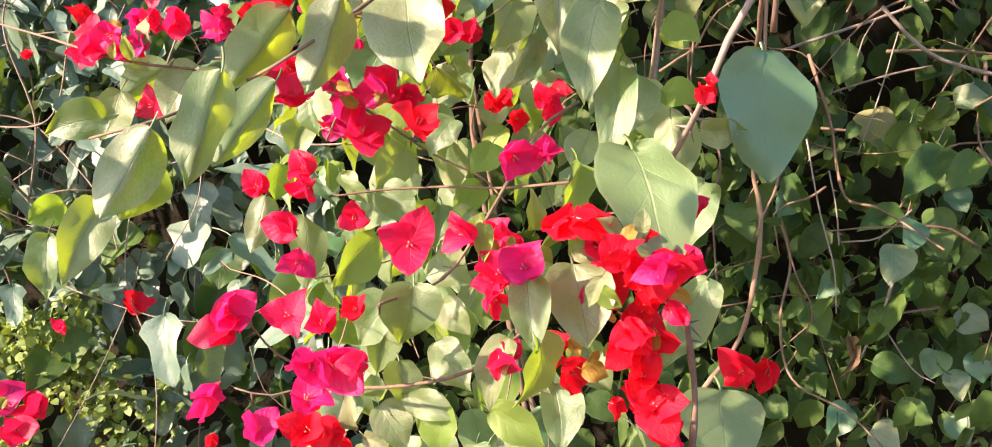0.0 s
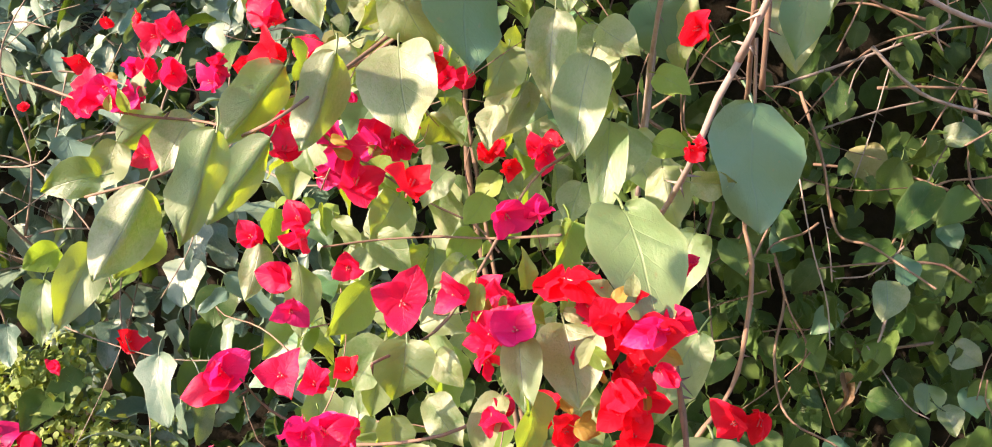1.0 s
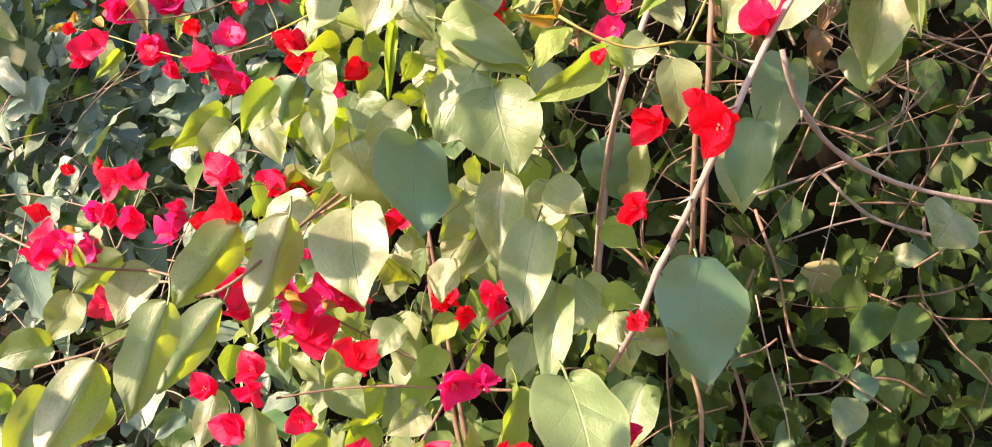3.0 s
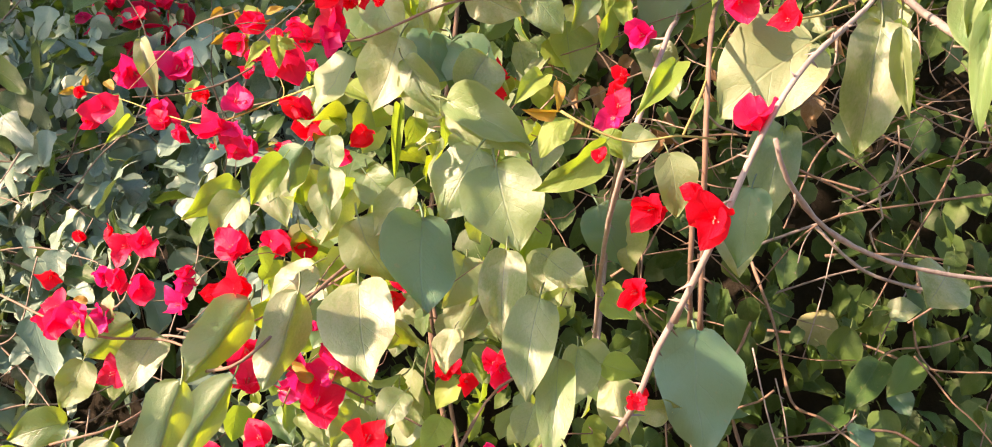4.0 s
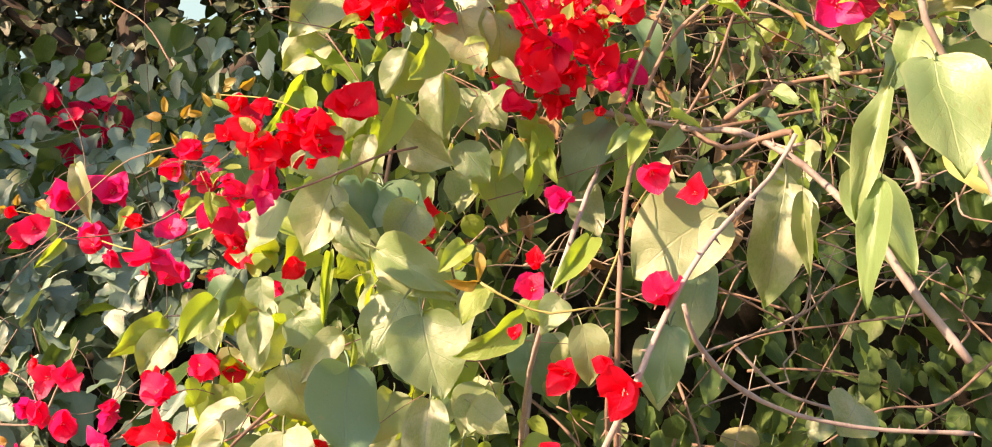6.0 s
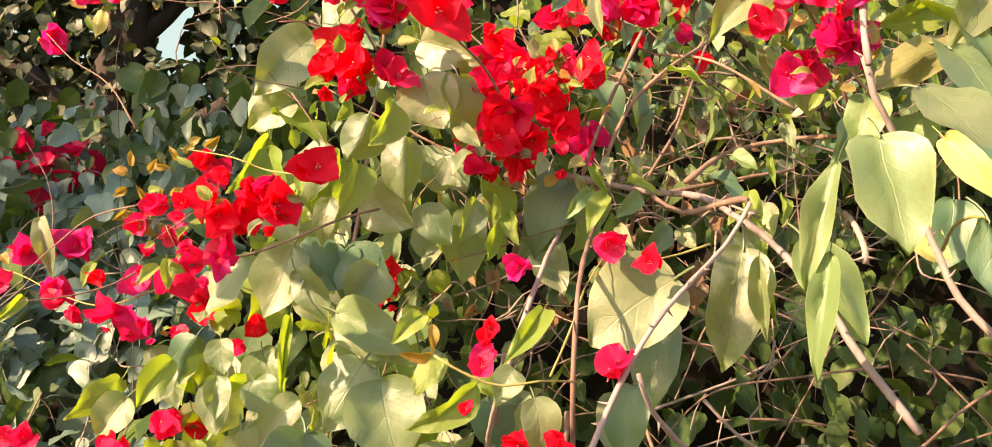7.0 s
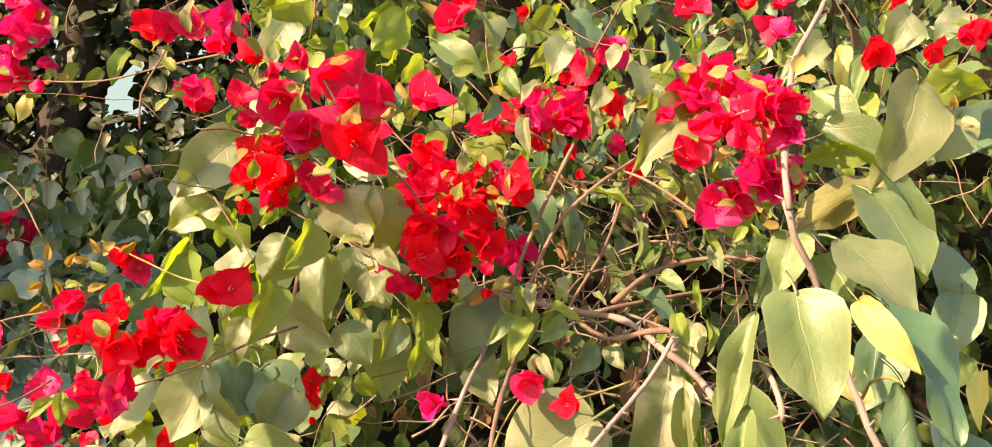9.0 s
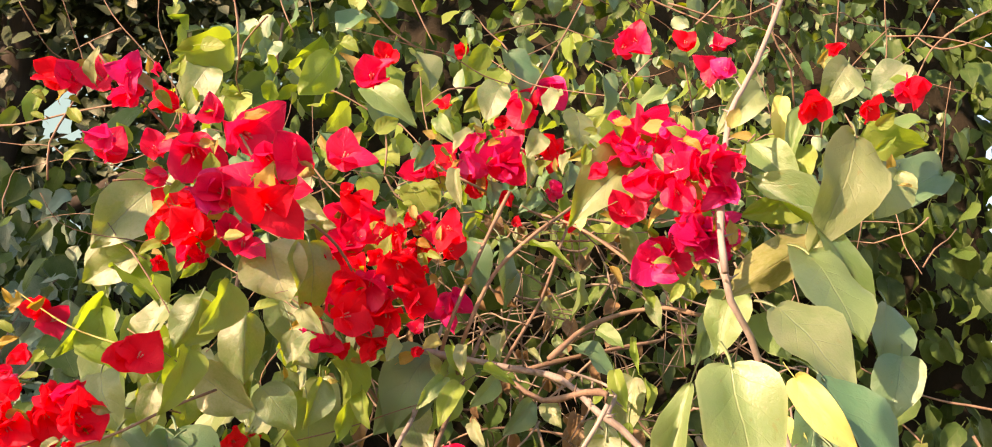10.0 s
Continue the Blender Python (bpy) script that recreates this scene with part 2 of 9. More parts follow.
# ---- meshes ----
def blade(fold=0.3, droop=0.25, wave=0.04, twist=0.0, outline="heart", stalk=0.22, rows=11, seed=0):
    """A leaf 1 long along y and 1 wide across x, its face to z: verts, faces and uv of each vert."""
    r = random.Random(seed)
    cols = (-1.0, -0.62, -0.3, 0.0, 0.3, 0.62, 1.0) if rows > 6 else (-1.0, -0.5, 0.0, 0.5, 1.0)
    ph, k = r.uniform(0, 6.28), r.uniform(5, 8)
    lop, sweep, uneven = r.uniform(-0.05, 0.05), r.uniform(-0.26, 0.26), r.uniform(-0.12, 0.12)
    if outline == "bract":
        sweep, uneven = 0.4 * sweep, 0.0
    verts, uvs, faces = [], [], []
    for i in range(rows + 1):
        s = 0.5 - 0.5 * math.cos(math.pi * (i / rows) ** 1.08)
        if outline == "heart":
            w = 2.42 * max(s, 0.002) ** 0.54 * max(1 - s, 0.0) ** 0.76 * (1 - 0.45 * max(0.0, (s - 0.6) / 0.4) ** 1.3)
        elif outline == "round":
            w = 2.24 * max(s, 0.002) ** 0.5 * max(1 - s, 0.0) ** 0.7 * (1 - 0.35 * max(0.0, (s - 0.68) / 0.32) ** 1.5)
        elif outline == "bract":
            w = 2.1 * max(s, 0.002) ** 0.45 * max(1 - s, 0.0) ** 0.66 * (1 - 0.42 * max(0.0, (s - 0.7) / 0.3) ** 1.6)
        elif outline == "long":
            w = 2.95 * max(s, 0.002) ** 0.7 * max(1 - s, 0.0) ** 0.9
        else:
            w = 1.75 * max(s, 0.002) ** 0.45 * max(1 - s, 0.0) ** 0.7 * (1 + 0.27 * math.cos(9.4 * (s - 0.22)))
        w = min(w, 1.04) * 0.5
        for c in cols:
            half = w * abs(c) * (1 + uneven * (1 if c > 0 else -1))
            bend = fold * (1.05 - 0.3 * abs(c) ** 2)
            x, z = half * math.cos(bend) * (1 if c >= 0 else -1), half * math.sin(bend)
            edge = abs(c) ** 2
            z += wave * edge * math.sin(k * s * 1.7 + ph + (1.7 if c < 0 else 0)) + 0.06 * edge * w
            x += lop * math.sin(3.1 * s) + sweep * (max(0.0, s - 0.35) ** 2 * 0.9 - 0.3 * s * (1 - s) ** 2)
            z += 0.10 * half * c * math.sin(3.6 * s + ph) + (0.022 * math.sin(k * s + 2.2 * c + ph) + 0.012 * math.sin(2.3 * k * s - 5 * abs(c) + 2 * ph) if outline != 'bract' else 0.02 * math.sin(9 * c + ph) * s)
            y = s - (0.27 * half * (1 - s) ** 2.5 if outline in ('heart', 'round') else 0.1 * half * (1 - s))
            z -= droop * (s - 0.25) ** 2 * (1.3 if s > 0.25 else 0.6)
            q = twist * (s - 0.3)
            x, z = x * math.cos(q) - z * math.sin(q), x * math.sin(q) + z * math.cos(q)
            verts.append((x, y, z))
            uvs.append((0.5 + 0.5 * c, s))
    n = len(cols)
    for i in range(rows):
        for j in range(n - 1):
            a = i * n + j
            faces.append((a, a + 1, a + 1 + n, a + n))
    if stalk:
        base = len(verts)
        for i in range(4):
            f = i / 3
            for q in range(3):
                ang = q * 2.094
                rad = 0.016 + 0.006 * f
                verts.append((rad * math.cos(ang), 0.03 - (stalk + 0.03) * f, 0.006 + rad * math.sin(ang) - 0.5 * stalk * f * f))
                uvs.append((0.5, 0.1))
        for i in range(3):
            for q in range(3):
                a, b = base + 3 * i + q, base + 3 * i + (q + 1) % 3
                faces.append((a, b, b + 3, a + 3))
    return verts, faces, uvs


def mesh_from(name, verts, faces, uvs, material):
    me = bpy.data.meshes.new(name)
    me.from_pydata(verts, [], faces)
    layer = me.uv_layers.new(name="UVMap")
    loops = np.empty(len(me.loops), dtype=np.int32)
    me.loops.foreach_get("vertex_index", loops)
    layer.data.foreach_set("uv", np.asarray(uvs, dtype=np.float32)[loops].ravel())
    me.polygons.foreach_set("use_smooth", [True] * len(me.polygons))
    me.materials.append(material)
    me.update()
    return me


def tube(points, r0, r1, sides=7, seed=0, thorns=0, knots=True):
    """A tapered stem through points, smoothed, with slight knots and thorns: verts, faces, uvs."""
    r = random.Random(seed)
    pts = [Vector(p) for p in points]
    ext = [2 * pts[0] - pts[1]] + pts + [2 * pts[-1] - pts[-2]]
    line = []
    for i in range(1, len(ext) - 2):
        a, b, c, d = ext[i - 1:i + 3]
        steps = max(2, min(10, int((c - b).length / 0.014)))
        for k in range(steps):
            u = k / steps
            line.append(0.5 * ((2 * b) + (c - a) * u + (2 * a - 5 * b + 4 * c - d) * u * u + (3 * b - a - 3 * c + d) * u ** 3))
    line.append(pts[-1])
    verts, faces, uvs = [], [], []
    side = Vector((0.3, -0.8, 0.5)).normalized()
    frames = []
    for i, p in enumerate(line):
        f = i / (len(line) - 1)
        d = (line[min(i + 1, len(line) - 1)] - line[max(i - 1, 0)]).normalized()
        side = (side - d * side.dot(d)).normalized()
        other = d.cross(side)
        rad = r0 + (r1 - r0) * f
        if knots:
            rad *= 1 + r.uniform(-0.09, 0.09) + (0.28 if r.random() < 0.09 else 0)
            p = p + side * r.uniform(-0.12, 0.12) * r0 + other * r.uniform(-0.12, 0.12) * r0
        frames.append((p, d, side.copy(), other, rad))
        for q in range(sides):
            a = 6.28318 * q / sides
            verts.append(p + side * (rad * math.cos(a)) + other * (rad * math.sin(a)))
            uvs.append((q / sides, f))
    for i in range(len(line) - 1):
        for q in range(sides):
            a, b = i * sides + q, i * sides + (q + 1) % sides
            faces.append((a, b, b + sides, a + sides))
    for end, flip in ((0, True), (len(line) - 1, False)):
        ring = [end * sides + q for q in range(sides)]
        faces.append(tuple(reversed(ring)) if flip else tuple(ring))
    for _ in range(thorns):
        p, d, s, o, rad = r.choice(frames)
        a = r.uniform(0, 6.28)
        out = s * math.cos(a) + o * math.sin(a)
        across = d.cross(out)
        base = len(verts)
        root = p + out * rad * 0.6
        length = r.uniform(0.006, 0.013)
        for q in range(3):
            b = 2.094 * q
            verts.append(root + d * (0.0016 * math.cos(b)) + across * (0.0016 * math.sin(b)))
            uvs.append((0, 0))
        verts.append(root + out * length + d * length * r.uniform(0.1, 0.6))
        uvs.append((0, 1))
        faces += [(base, base + 1, base + 3), (base + 1, base + 2, base + 3), (base + 2, base, base + 3)]
    return verts, faces, uvs


def basis(origin, along, face, length, width):
    """The pose of a blade from its base, its direction and the side that it faces."""
    y = Vector(along).normalized()
    z = Vector(face)
    z = (z - y * z.dot(y)).normalized()
    x = y.cross(z)
    return Matrix(((x.x * width, y.x * length, z.x * length, origin[0]), (x.y * width, y.y * length, z.y * length, origin[1]),
                   (x.z * width, y.z * length, z.z * length, origin[2]), (0, 0, 0, 1)))


BLADES = {}


def blade_mesh(name, kind, fold, droop, twist, outline, shape, rows=12):
    key = (name, kind, round(fold, 2), round(droop, 2), round(twist, 2), outline, shape, rows)
    if key not in BLADES:
        stalk = 0 if outline == "bract" else 0.22
        BLADES[key] = mesh_from(name, *blade(fold, droop, 0.055 if outline != "bract" else 0.065, twist, outline, stalk, rows, shape), MAT[kind])
    return BLADES[key]


BRANCHES = []


def branch(label, material, stems, thorns=10, category="flowering branch"):
    """One branch: an empty at its foot with its stems as parts. stems: (points, first radius, last radius)."""
    root = tagged(new("bougainvillea_branch"), label, category, "bougainvillea branches")
    root.location = stems[0][0][0]
    for i, (points, r0, r1) in enumerate(stems):
        local = [tuple(Vector(p) - root.location) for p in points]
        ob = new("stem", mesh_from("stem", *tube(local, r0 * 0.54, r1 * 0.54, 8, len(BRANCHES) * 7 + i, thorns), MAT[material]))
        ob.parent = root
        BRANCHES.append((root, [Vector(p) for p in points]))
    return root


def owner(p):
    """The branch whose stem passes nearest to p."""
    p, best, found = Vector(p), 1e9, None
    for root, pts in BRANCHES:
        for a, b in zip(pts, pts[1:]):
            u = max(0.0, min(1.0, (p - a).dot(b - a) / max((b - a).length_squared, 1e-9)))
            d = (a + (b - a) * u - p).length
            if d < best:
                best, found = d, root
    return found


LEAVES = [0]


def leaf(base, tip, face, width, fold=0.25, droop=0.2, kind="mature", outline="heart", twist=0.0, parent=None):
    """One leaf of the climber, from the end of its stalk to its tip."""
    LEAVES[0] += 1
    root = parent or owner(base)
    along = Vector(tip) - Vector(base)
    ob = new("leaf", blade_mesh("leaf", kind, fold, droop, twist, outline, LEAVES[0] % 17))
    ob.parent = root
    ob.matrix_basis = basis(Vector(base) - root.location, along, face, along.length, width)
    return ob


FLOWERS, PLACES = [0], []
TUBE = []


def flower(place, axis, size, kind="red", opening=0.75, spin=0.0):
    """One bloom: three papery bracts round slender tubes."""
    FLOWERS[0] += 1
    PLACES.append(Vector(place))
    r = random.Random(FLOWERS[0] * 13 + 5)
    root = owner(place)
    if not TUBE:
        verts, faces, uvs = [], [], []
        for k in range(3):
            a = k * 2.094
            v, f, u = tube([(0, 0, -0.42), (0.05 * math.cos(a), 0.05 * math.sin(a), 0.0), (0.07 * math.cos(a), 0.07 * math.sin(a), 0.26)], 0.018, 0.024, 5, k, 0, False)
            faces += [tuple(i + len(verts) for i in q) for q in f]
            verts += v
            uvs += u
        TUBE.append(mesh_from("bloom", verts, faces, uvs, MAT["tube"]))
    z = Vector(axis).normalized()
    x = z.orthogonal().normalized()
    y = z.cross(x)
    half = size * 0.72
    bloom = new("bloom", TUBE[0])
    bloom.parent = root
    bloom.matrix_basis = Matrix.Translation(Vector(place) - root.location) @ Matrix((x, y, z)).transposed().to_4x4() @ Matrix.Diagonal((half, half, half, 1))
    for k in range(3):
        a = spin + 2.094 * k + r.uniform(-0.5, 0.5)
        lean = opening - 0.08 + r.uniform(-0.3, 0.3)
        out = Vector((math.cos(a), math.sin(a), 0))
        along = out * math.sin(lean) + Vector((0, 0, 1)) * math.cos(lean)
        face = Vector((0, 0, 1)) * math.sin(lean) - out * math.cos(lean)
        length = r.uniform(1.0, 1.25)
        ob = new("bract", blade_mesh("bract", kind, r.choice((0.05, 0.15, 0.3)), r.choice((-0.4, -0.1, 0.25, 0.45)), r.choice((-0.4, 0.0, 0.4)), "bract", r.randrange(9)))
        ob.parent = bloom
        ob.matrix_basis = basis(-0.25 * along + 0.03 * out, along, face, length, length * r.uniform(0.74, 0.98))
    return bloom


def many(name, kind, blades, label, category, poses):
    """Uncounted leaves as one mesh: blades is a list of unit blades, poses a list of (blade index, matrix)."""
    verts, faces, uvs = [], [], []
    arrays = [(np.array(v), f, u) for v, f, u in blades]
    at = 0
    for k, m in poses:
        v, f, u = arrays[k]
        m4 = np.array(m)
        verts.append(v @ m4[:3, :3].T + m4[:3, 3])
        faces += [tuple(i + at for i in q) for q in f]
        uvs += u
        at += len(v)
    me = mesh_from(name, np.concatenate(verts).tolist(), faces, uvs, MAT[kind])
    return tagged(new(name, me), label, category, kind="stuff")


def stretch_noise(x, z, k=1.0):
    return noise.noise((x * k, 3.7, z * k))



# ---- the climber: branches ----
branch("pale thorny stem of a bougainvillea climbing through the foliage", "bark_pale", [
    ([(0.351, 0.692, 1.701), (0.331, 0.697, 1.667), (0.253, 0.615, 1.605), (0.223, 0.598, 1.568), (0.206, 0.597, 1.537), (0.184, 0.593, 1.492), (0.164, 0.642, 1.429)], 0.0036, 0.0041),
    ([(0.176, 0.665, 1.441), (0.158, 0.674, 1.406), (0.146, 0.693, 1.366), (0.139, 0.782, 1.32)], 0.0048, 0.0042),
    ([(0.358, 0.845, 1.74), (0.408, 0.844, 1.722), (0.351, 0.693, 1.692)], 0.003, 0.003),
], 16)
branch("smooth grey-brown upright bougainvillea stem behind red blooms", "bark_pale", [
    ([(0.263, 0.997, 1.797), (0.228, 0.898, 1.712), (0.182, 0.737, 1.649), (0.143, 0.704, 1.55), (0.143, 0.829, 1.486), (0.153, 0.991, 1.383)], 0.0039, 0.0044),
    ([(0.157, 0.804, 1.575), (0.174, 1.017, 1.514), (0.165, 1.021, 1.42), (0.154, 1.018, 1.325)], 0.0052, 0.005),
], 6)
branch("arching pale runner of a bougainvillea hanging in shade", "bark_pale", [
    ([(0.244, 0.662, 1.558), (0.26, 0.684, 1.53), (0.304, 0.725, 1.495), (0.36, 0.744, 1.47), (0.439, 0.76, 1.455), (0.54, 0.773, 1.449)], 0.0038, 0.0036),
], 6)
branch("pale thorny bougainvillea branch crossing a dark hollow", "bark_pale", [
    ([(0.218, 0.854, 1.757), (0.305, 0.849, 1.741), (0.343, 0.803, 1.728), (0.36, 0.739, 1.695), (0.391, 0.735, 1.67), (0.391, 0.645, 1.611), (0.406, 0.628, 1.572), (0.44, 0.611, 1.516)], 0.0052, 0.0063),
], 14)
branch("bare brown bougainvillea twigs in a dark hollow", "bark_brown", [
    ([(0.342, 0.835, 1.749), (0.398, 0.867, 1.788), (0.467, 0.871, 1.806), (0.479, 0.77, 1.784)], 0.0054, 0.0039),
    ([(0.327, 0.857, 1.741), (0.398, 0.87, 1.759), (0.473, 0.873, 1.774)], 0.0043, 0.0031),
    ([(0.313, 0.877, 1.922), (0.288, 0.857, 1.873), (0.264, 0.842, 1.821), (0.246, 0.865, 1.766), (0.254, 0.942, 1.732)], 0.0034, 0.0043),
    ([(0.387, 0.889, 1.916), (0.333, 0.853, 1.873), (0.291, 0.846, 1.83), (0.263, 0.852, 1.768), (0.271, 0.94, 1.732)], 0.0031, 0.0047),
    ([(0.409, 0.931, 1.946), (0.365, 0.87, 1.867), (0.342, 0.864, 1.809), (0.304, 0.861, 1.745), (0.312, 0.938, 1.712)], 0.0025, 0.0037),
    ([(0.295, 0.794, 1.725), (0.322, 0.783, 1.708), (0.356, 0.757, 1.714), (0.362, 0.726, 1.711)], 0.0047, 0.0047),
], 8)
branch("upright brown bougainvillea stem among drooping leaves", "bark_brown", [
    ([(0.316, 1.012, 1.802), (0.266, 0.894, 1.722), (0.204, 0.683, 1.638), (0.191, 0.653, 1.558), (0.198, 0.693, 1.486), (0.204, 0.731, 1.417)], 0.0036, 0.004),
    ([(0.202, 0.737, 1.527), (0.203, 0.755, 1.471), (0.22, 0.834, 1.412)], 0.004, 0.004),
], 6)
branch("brown knotted bougainvillea stem hanging before shaded ivy", "bark_brown", [
    ([(0.252, 0.926, 1.478), (0.248, 0.917, 1.396), (0.222, 0.849, 1.321), (0.229, 0.844, 1.272), (0.225, 0.839, 1.223), (0.216, 0.854, 1.161), (0.178, 0.829, 1.12)], 0.0034, 0.0036),
    ([(0.126, 0.652, 1.238), (0.138, 0.679, 1.189), (0.141, 0.676, 1.154), (0.138, 0.672, 1.119)], 0.0036, 0.004),
], 6)
branch("flowering bougainvillea spray with crimson bracts reaching sideways", "bark_brown", [
    ([(-0.562, 1.055, 1.468), (-0.445, 0.945, 1.439), (-0.325, 0.859, 1.407), (-0.261, 0.877, 1.4), (-0.182, 0.78, 1.384)], 0.0018, 0.0026),
    ([(-0.284, 0.691, 1.34), (-0.231, 0.693, 1.355), (-0.204, 0.769, 1.38), (-0.151, 0.717, 1.397), (-0.115, 0.807, 1.442), (-0.079, 0.861, 1.48)], 0.002, 0.003),
], 2)
branch("flowering bougainvillea spray laden with crimson bracts", "bark_brown", [
    ([(-0.147, 0.851, 1.288), (-0.104, 0.862, 1.293), (-0.048, 0.863, 1.296), (0.003, 0.844, 1.296), (0.059, 0.785, 1.304)], 0.0017, 0.0024),
    ([(-0.126, 0.865, 1.372), (-0.066, 0.947, 1.325), (-0.016, 0.925, 1.302), (0.008, 0.863, 1.282)], 0.002, 0.002),
    ([(-0.074, 0.639, 1.232), (-0.043, 0.786, 1.226), (-0.012, 0.791, 1.267), (0.036, 0.849, 1.344), (0.072, 0.852, 1.371)], 0.002, 0.0025),
], 2)
branch("low bougainvillea spray with wilting pink bracts", "bark_brown", [
    ([(-0.109, 0.689, 1.162), (-0.062, 0.669, 1.169), (-0.015, 0.671, 1.18), (0.023, 0.714, 1.199), (0.052, 0.737, 1.219)], 0.0022, 0.003),
    ([(-0.165, 0.651, 1.219), (-0.155, 0.691, 1.186), (-0.109, 0.689, 1.162)], 0.0012, 0.0018),
    ([(-0.174, 0.649, 1.173), (-0.149, 0.649, 1.168), (-0.112, 0.66, 1.176)], 0.0012, 0.0016),
], 2)
branch("bougainvillea spray with tight red bracts and bronze shoots", "stem_green", [
    ([(-0.496, 1.194, 1.698), (-0.43, 1.193, 1.685), (-0.339, 1.114, 1.649), (-0.28, 1.093, 1.637), (-0.204, 1.089, 1.664), (-0.114, 0.939, 1.66), (-0.057, 0.886, 1.672)], 0.0012, 0.0024),
    ([(-0.234, 1.148, 1.742), (-0.21, 1.151, 1.69), (-0.204, 1.089, 1.657)], 0.0012, 0.0016),
    ([(-0.225, 1.163, 1.847), (-0.119, 0.947, 1.786), (-0.083, 0.93, 1.77), (-0.026, 0.874, 1.752)], 0.0012, 0.0018),
], 0)
branch("bougainvillea spray leaning out with bright red bracts", "bark_brown", [
    ([(-0.251, 0.875, 1.411), (-0.202, 0.827, 1.409), (-0.153, 0.857, 1.429), (-0.073, 0.821, 1.47), (-0.03, 0.856, 1.522)], 0.0016, 0.0025),
    ([(-0.107, 0.714, 1.642), (-0.071, 0.794, 1.663), (-0.026, 0.787, 1.68), (0.006, 0.808, 1.699), (0.039, 0.853, 1.717)], 0.0015, 0.0024),
    ([(0.006, 0.884, 1.552), (0, 0.909, 1.527), (-0.011, 0.948, 1.488)], 0.0028, 0.0028),
], 0)
branch("young green bougainvillea shoot with buds and a single bloom", "stem_green", [
    ([(0.084, 0.609, 1.57), (0.109, 0.609, 1.556), (0.133, 0.609, 1.549), (0.16, 0.607, 1.553), (0.189, 0.617, 1.552)], 0.0018, 0.0014),
    ([(0.169, 0.627, 1.556), (0.187, 0.644, 1.589), (0.207, 0.68, 1.627), (0.225, 0.693, 1.652)], 0.0016, 0.0012),
    ([(0.263, 0.679, 1.649), (0.291, 0.695, 1.657), (0.317, 0.698, 1.666)], 0.0014, 0.0018),
    ([(0.474, 0.62, 1.654), (0.452, 0.57, 1.663), (0.446, 0.54, 1.665), (0.444, 0.52, 1.66)], 0.0026, 0.002),
], 0)
branch("tall pale bougainvillea stem rising past broad leaves", "bark_pale", [
    ([(0.528, 0.611, 1.56), (0.509, 0.618, 1.588), (0.488, 0.626, 1.617), (0.478, 0.631, 1.649), (0.468, 0.636, 1.683), (0.46, 0.641, 1.717), (0.443, 0.626, 1.75), (0.423, 0.614, 1.775), (0.415, 0.609, 1.803)], 0.0057, 0.005),
    ([(0.413, 0.601, 1.793), (0.417, 0.612, 1.837), (0.431, 0.628, 1.891), (0.444, 0.638, 1.933), (0.467, 0.647, 1.969), (0.483, 0.648, 1.999), (0.508, 0.653, 2.053)], 0.005, 0.004),
    ([(0.38, 0.589, 1.675), (0.38, 0.572, 1.661), (0.381, 0.564, 1.644), (0.382, 0.566, 1.635)], 0.0040, 0.0044),
], 12)
branch("slim bougainvillea spray of pink bracts against the dark tree", "bark_brown", [
    ([(-0.382, 1.137, 2.04), (-0.312, 1.126, 2.039), (-0.195, 0.975, 1.991), (-0.117, 0.911, 1.989), (-0.048, 0.828, 1.974)], 0.0016, 0.002),
    ([(-0.064, 0.712, 1.979), (-0.036, 0.715, 1.948), (-0.016, 0.829, 1.948), (0.021, 0.848, 1.896), (0.039, 0.852, 1.866)], 0.0016, 0.0024),
], 2)
branch("crowded top of a bougainvillea covered in red and crimson bracts", "bark_brown", [
    ([(0.056, 0.708, 1.91), (0.09, 0.734, 1.865), (0.139, 0.794, 1.84), (0.169, 0.842, 1.791), (0.163, 0.9, 1.75), (0.197, 0.955, 1.705)], 0.002, 0.003),
    ([(0.238, 0.962, 1.977), (0.264, 0.872, 1.931), (0.339, 0.947, 1.925), (0.378, 0.845, 1.88), (0.443, 0.797, 1.817)], 0.002, 0.003),
    ([(0.381, 0.67, 1.894), (0.422, 0.702, 1.867), (0.44, 0.696, 1.809), (0.476, 0.748, 1.782)], 0.0022, 0.003),
], 2)
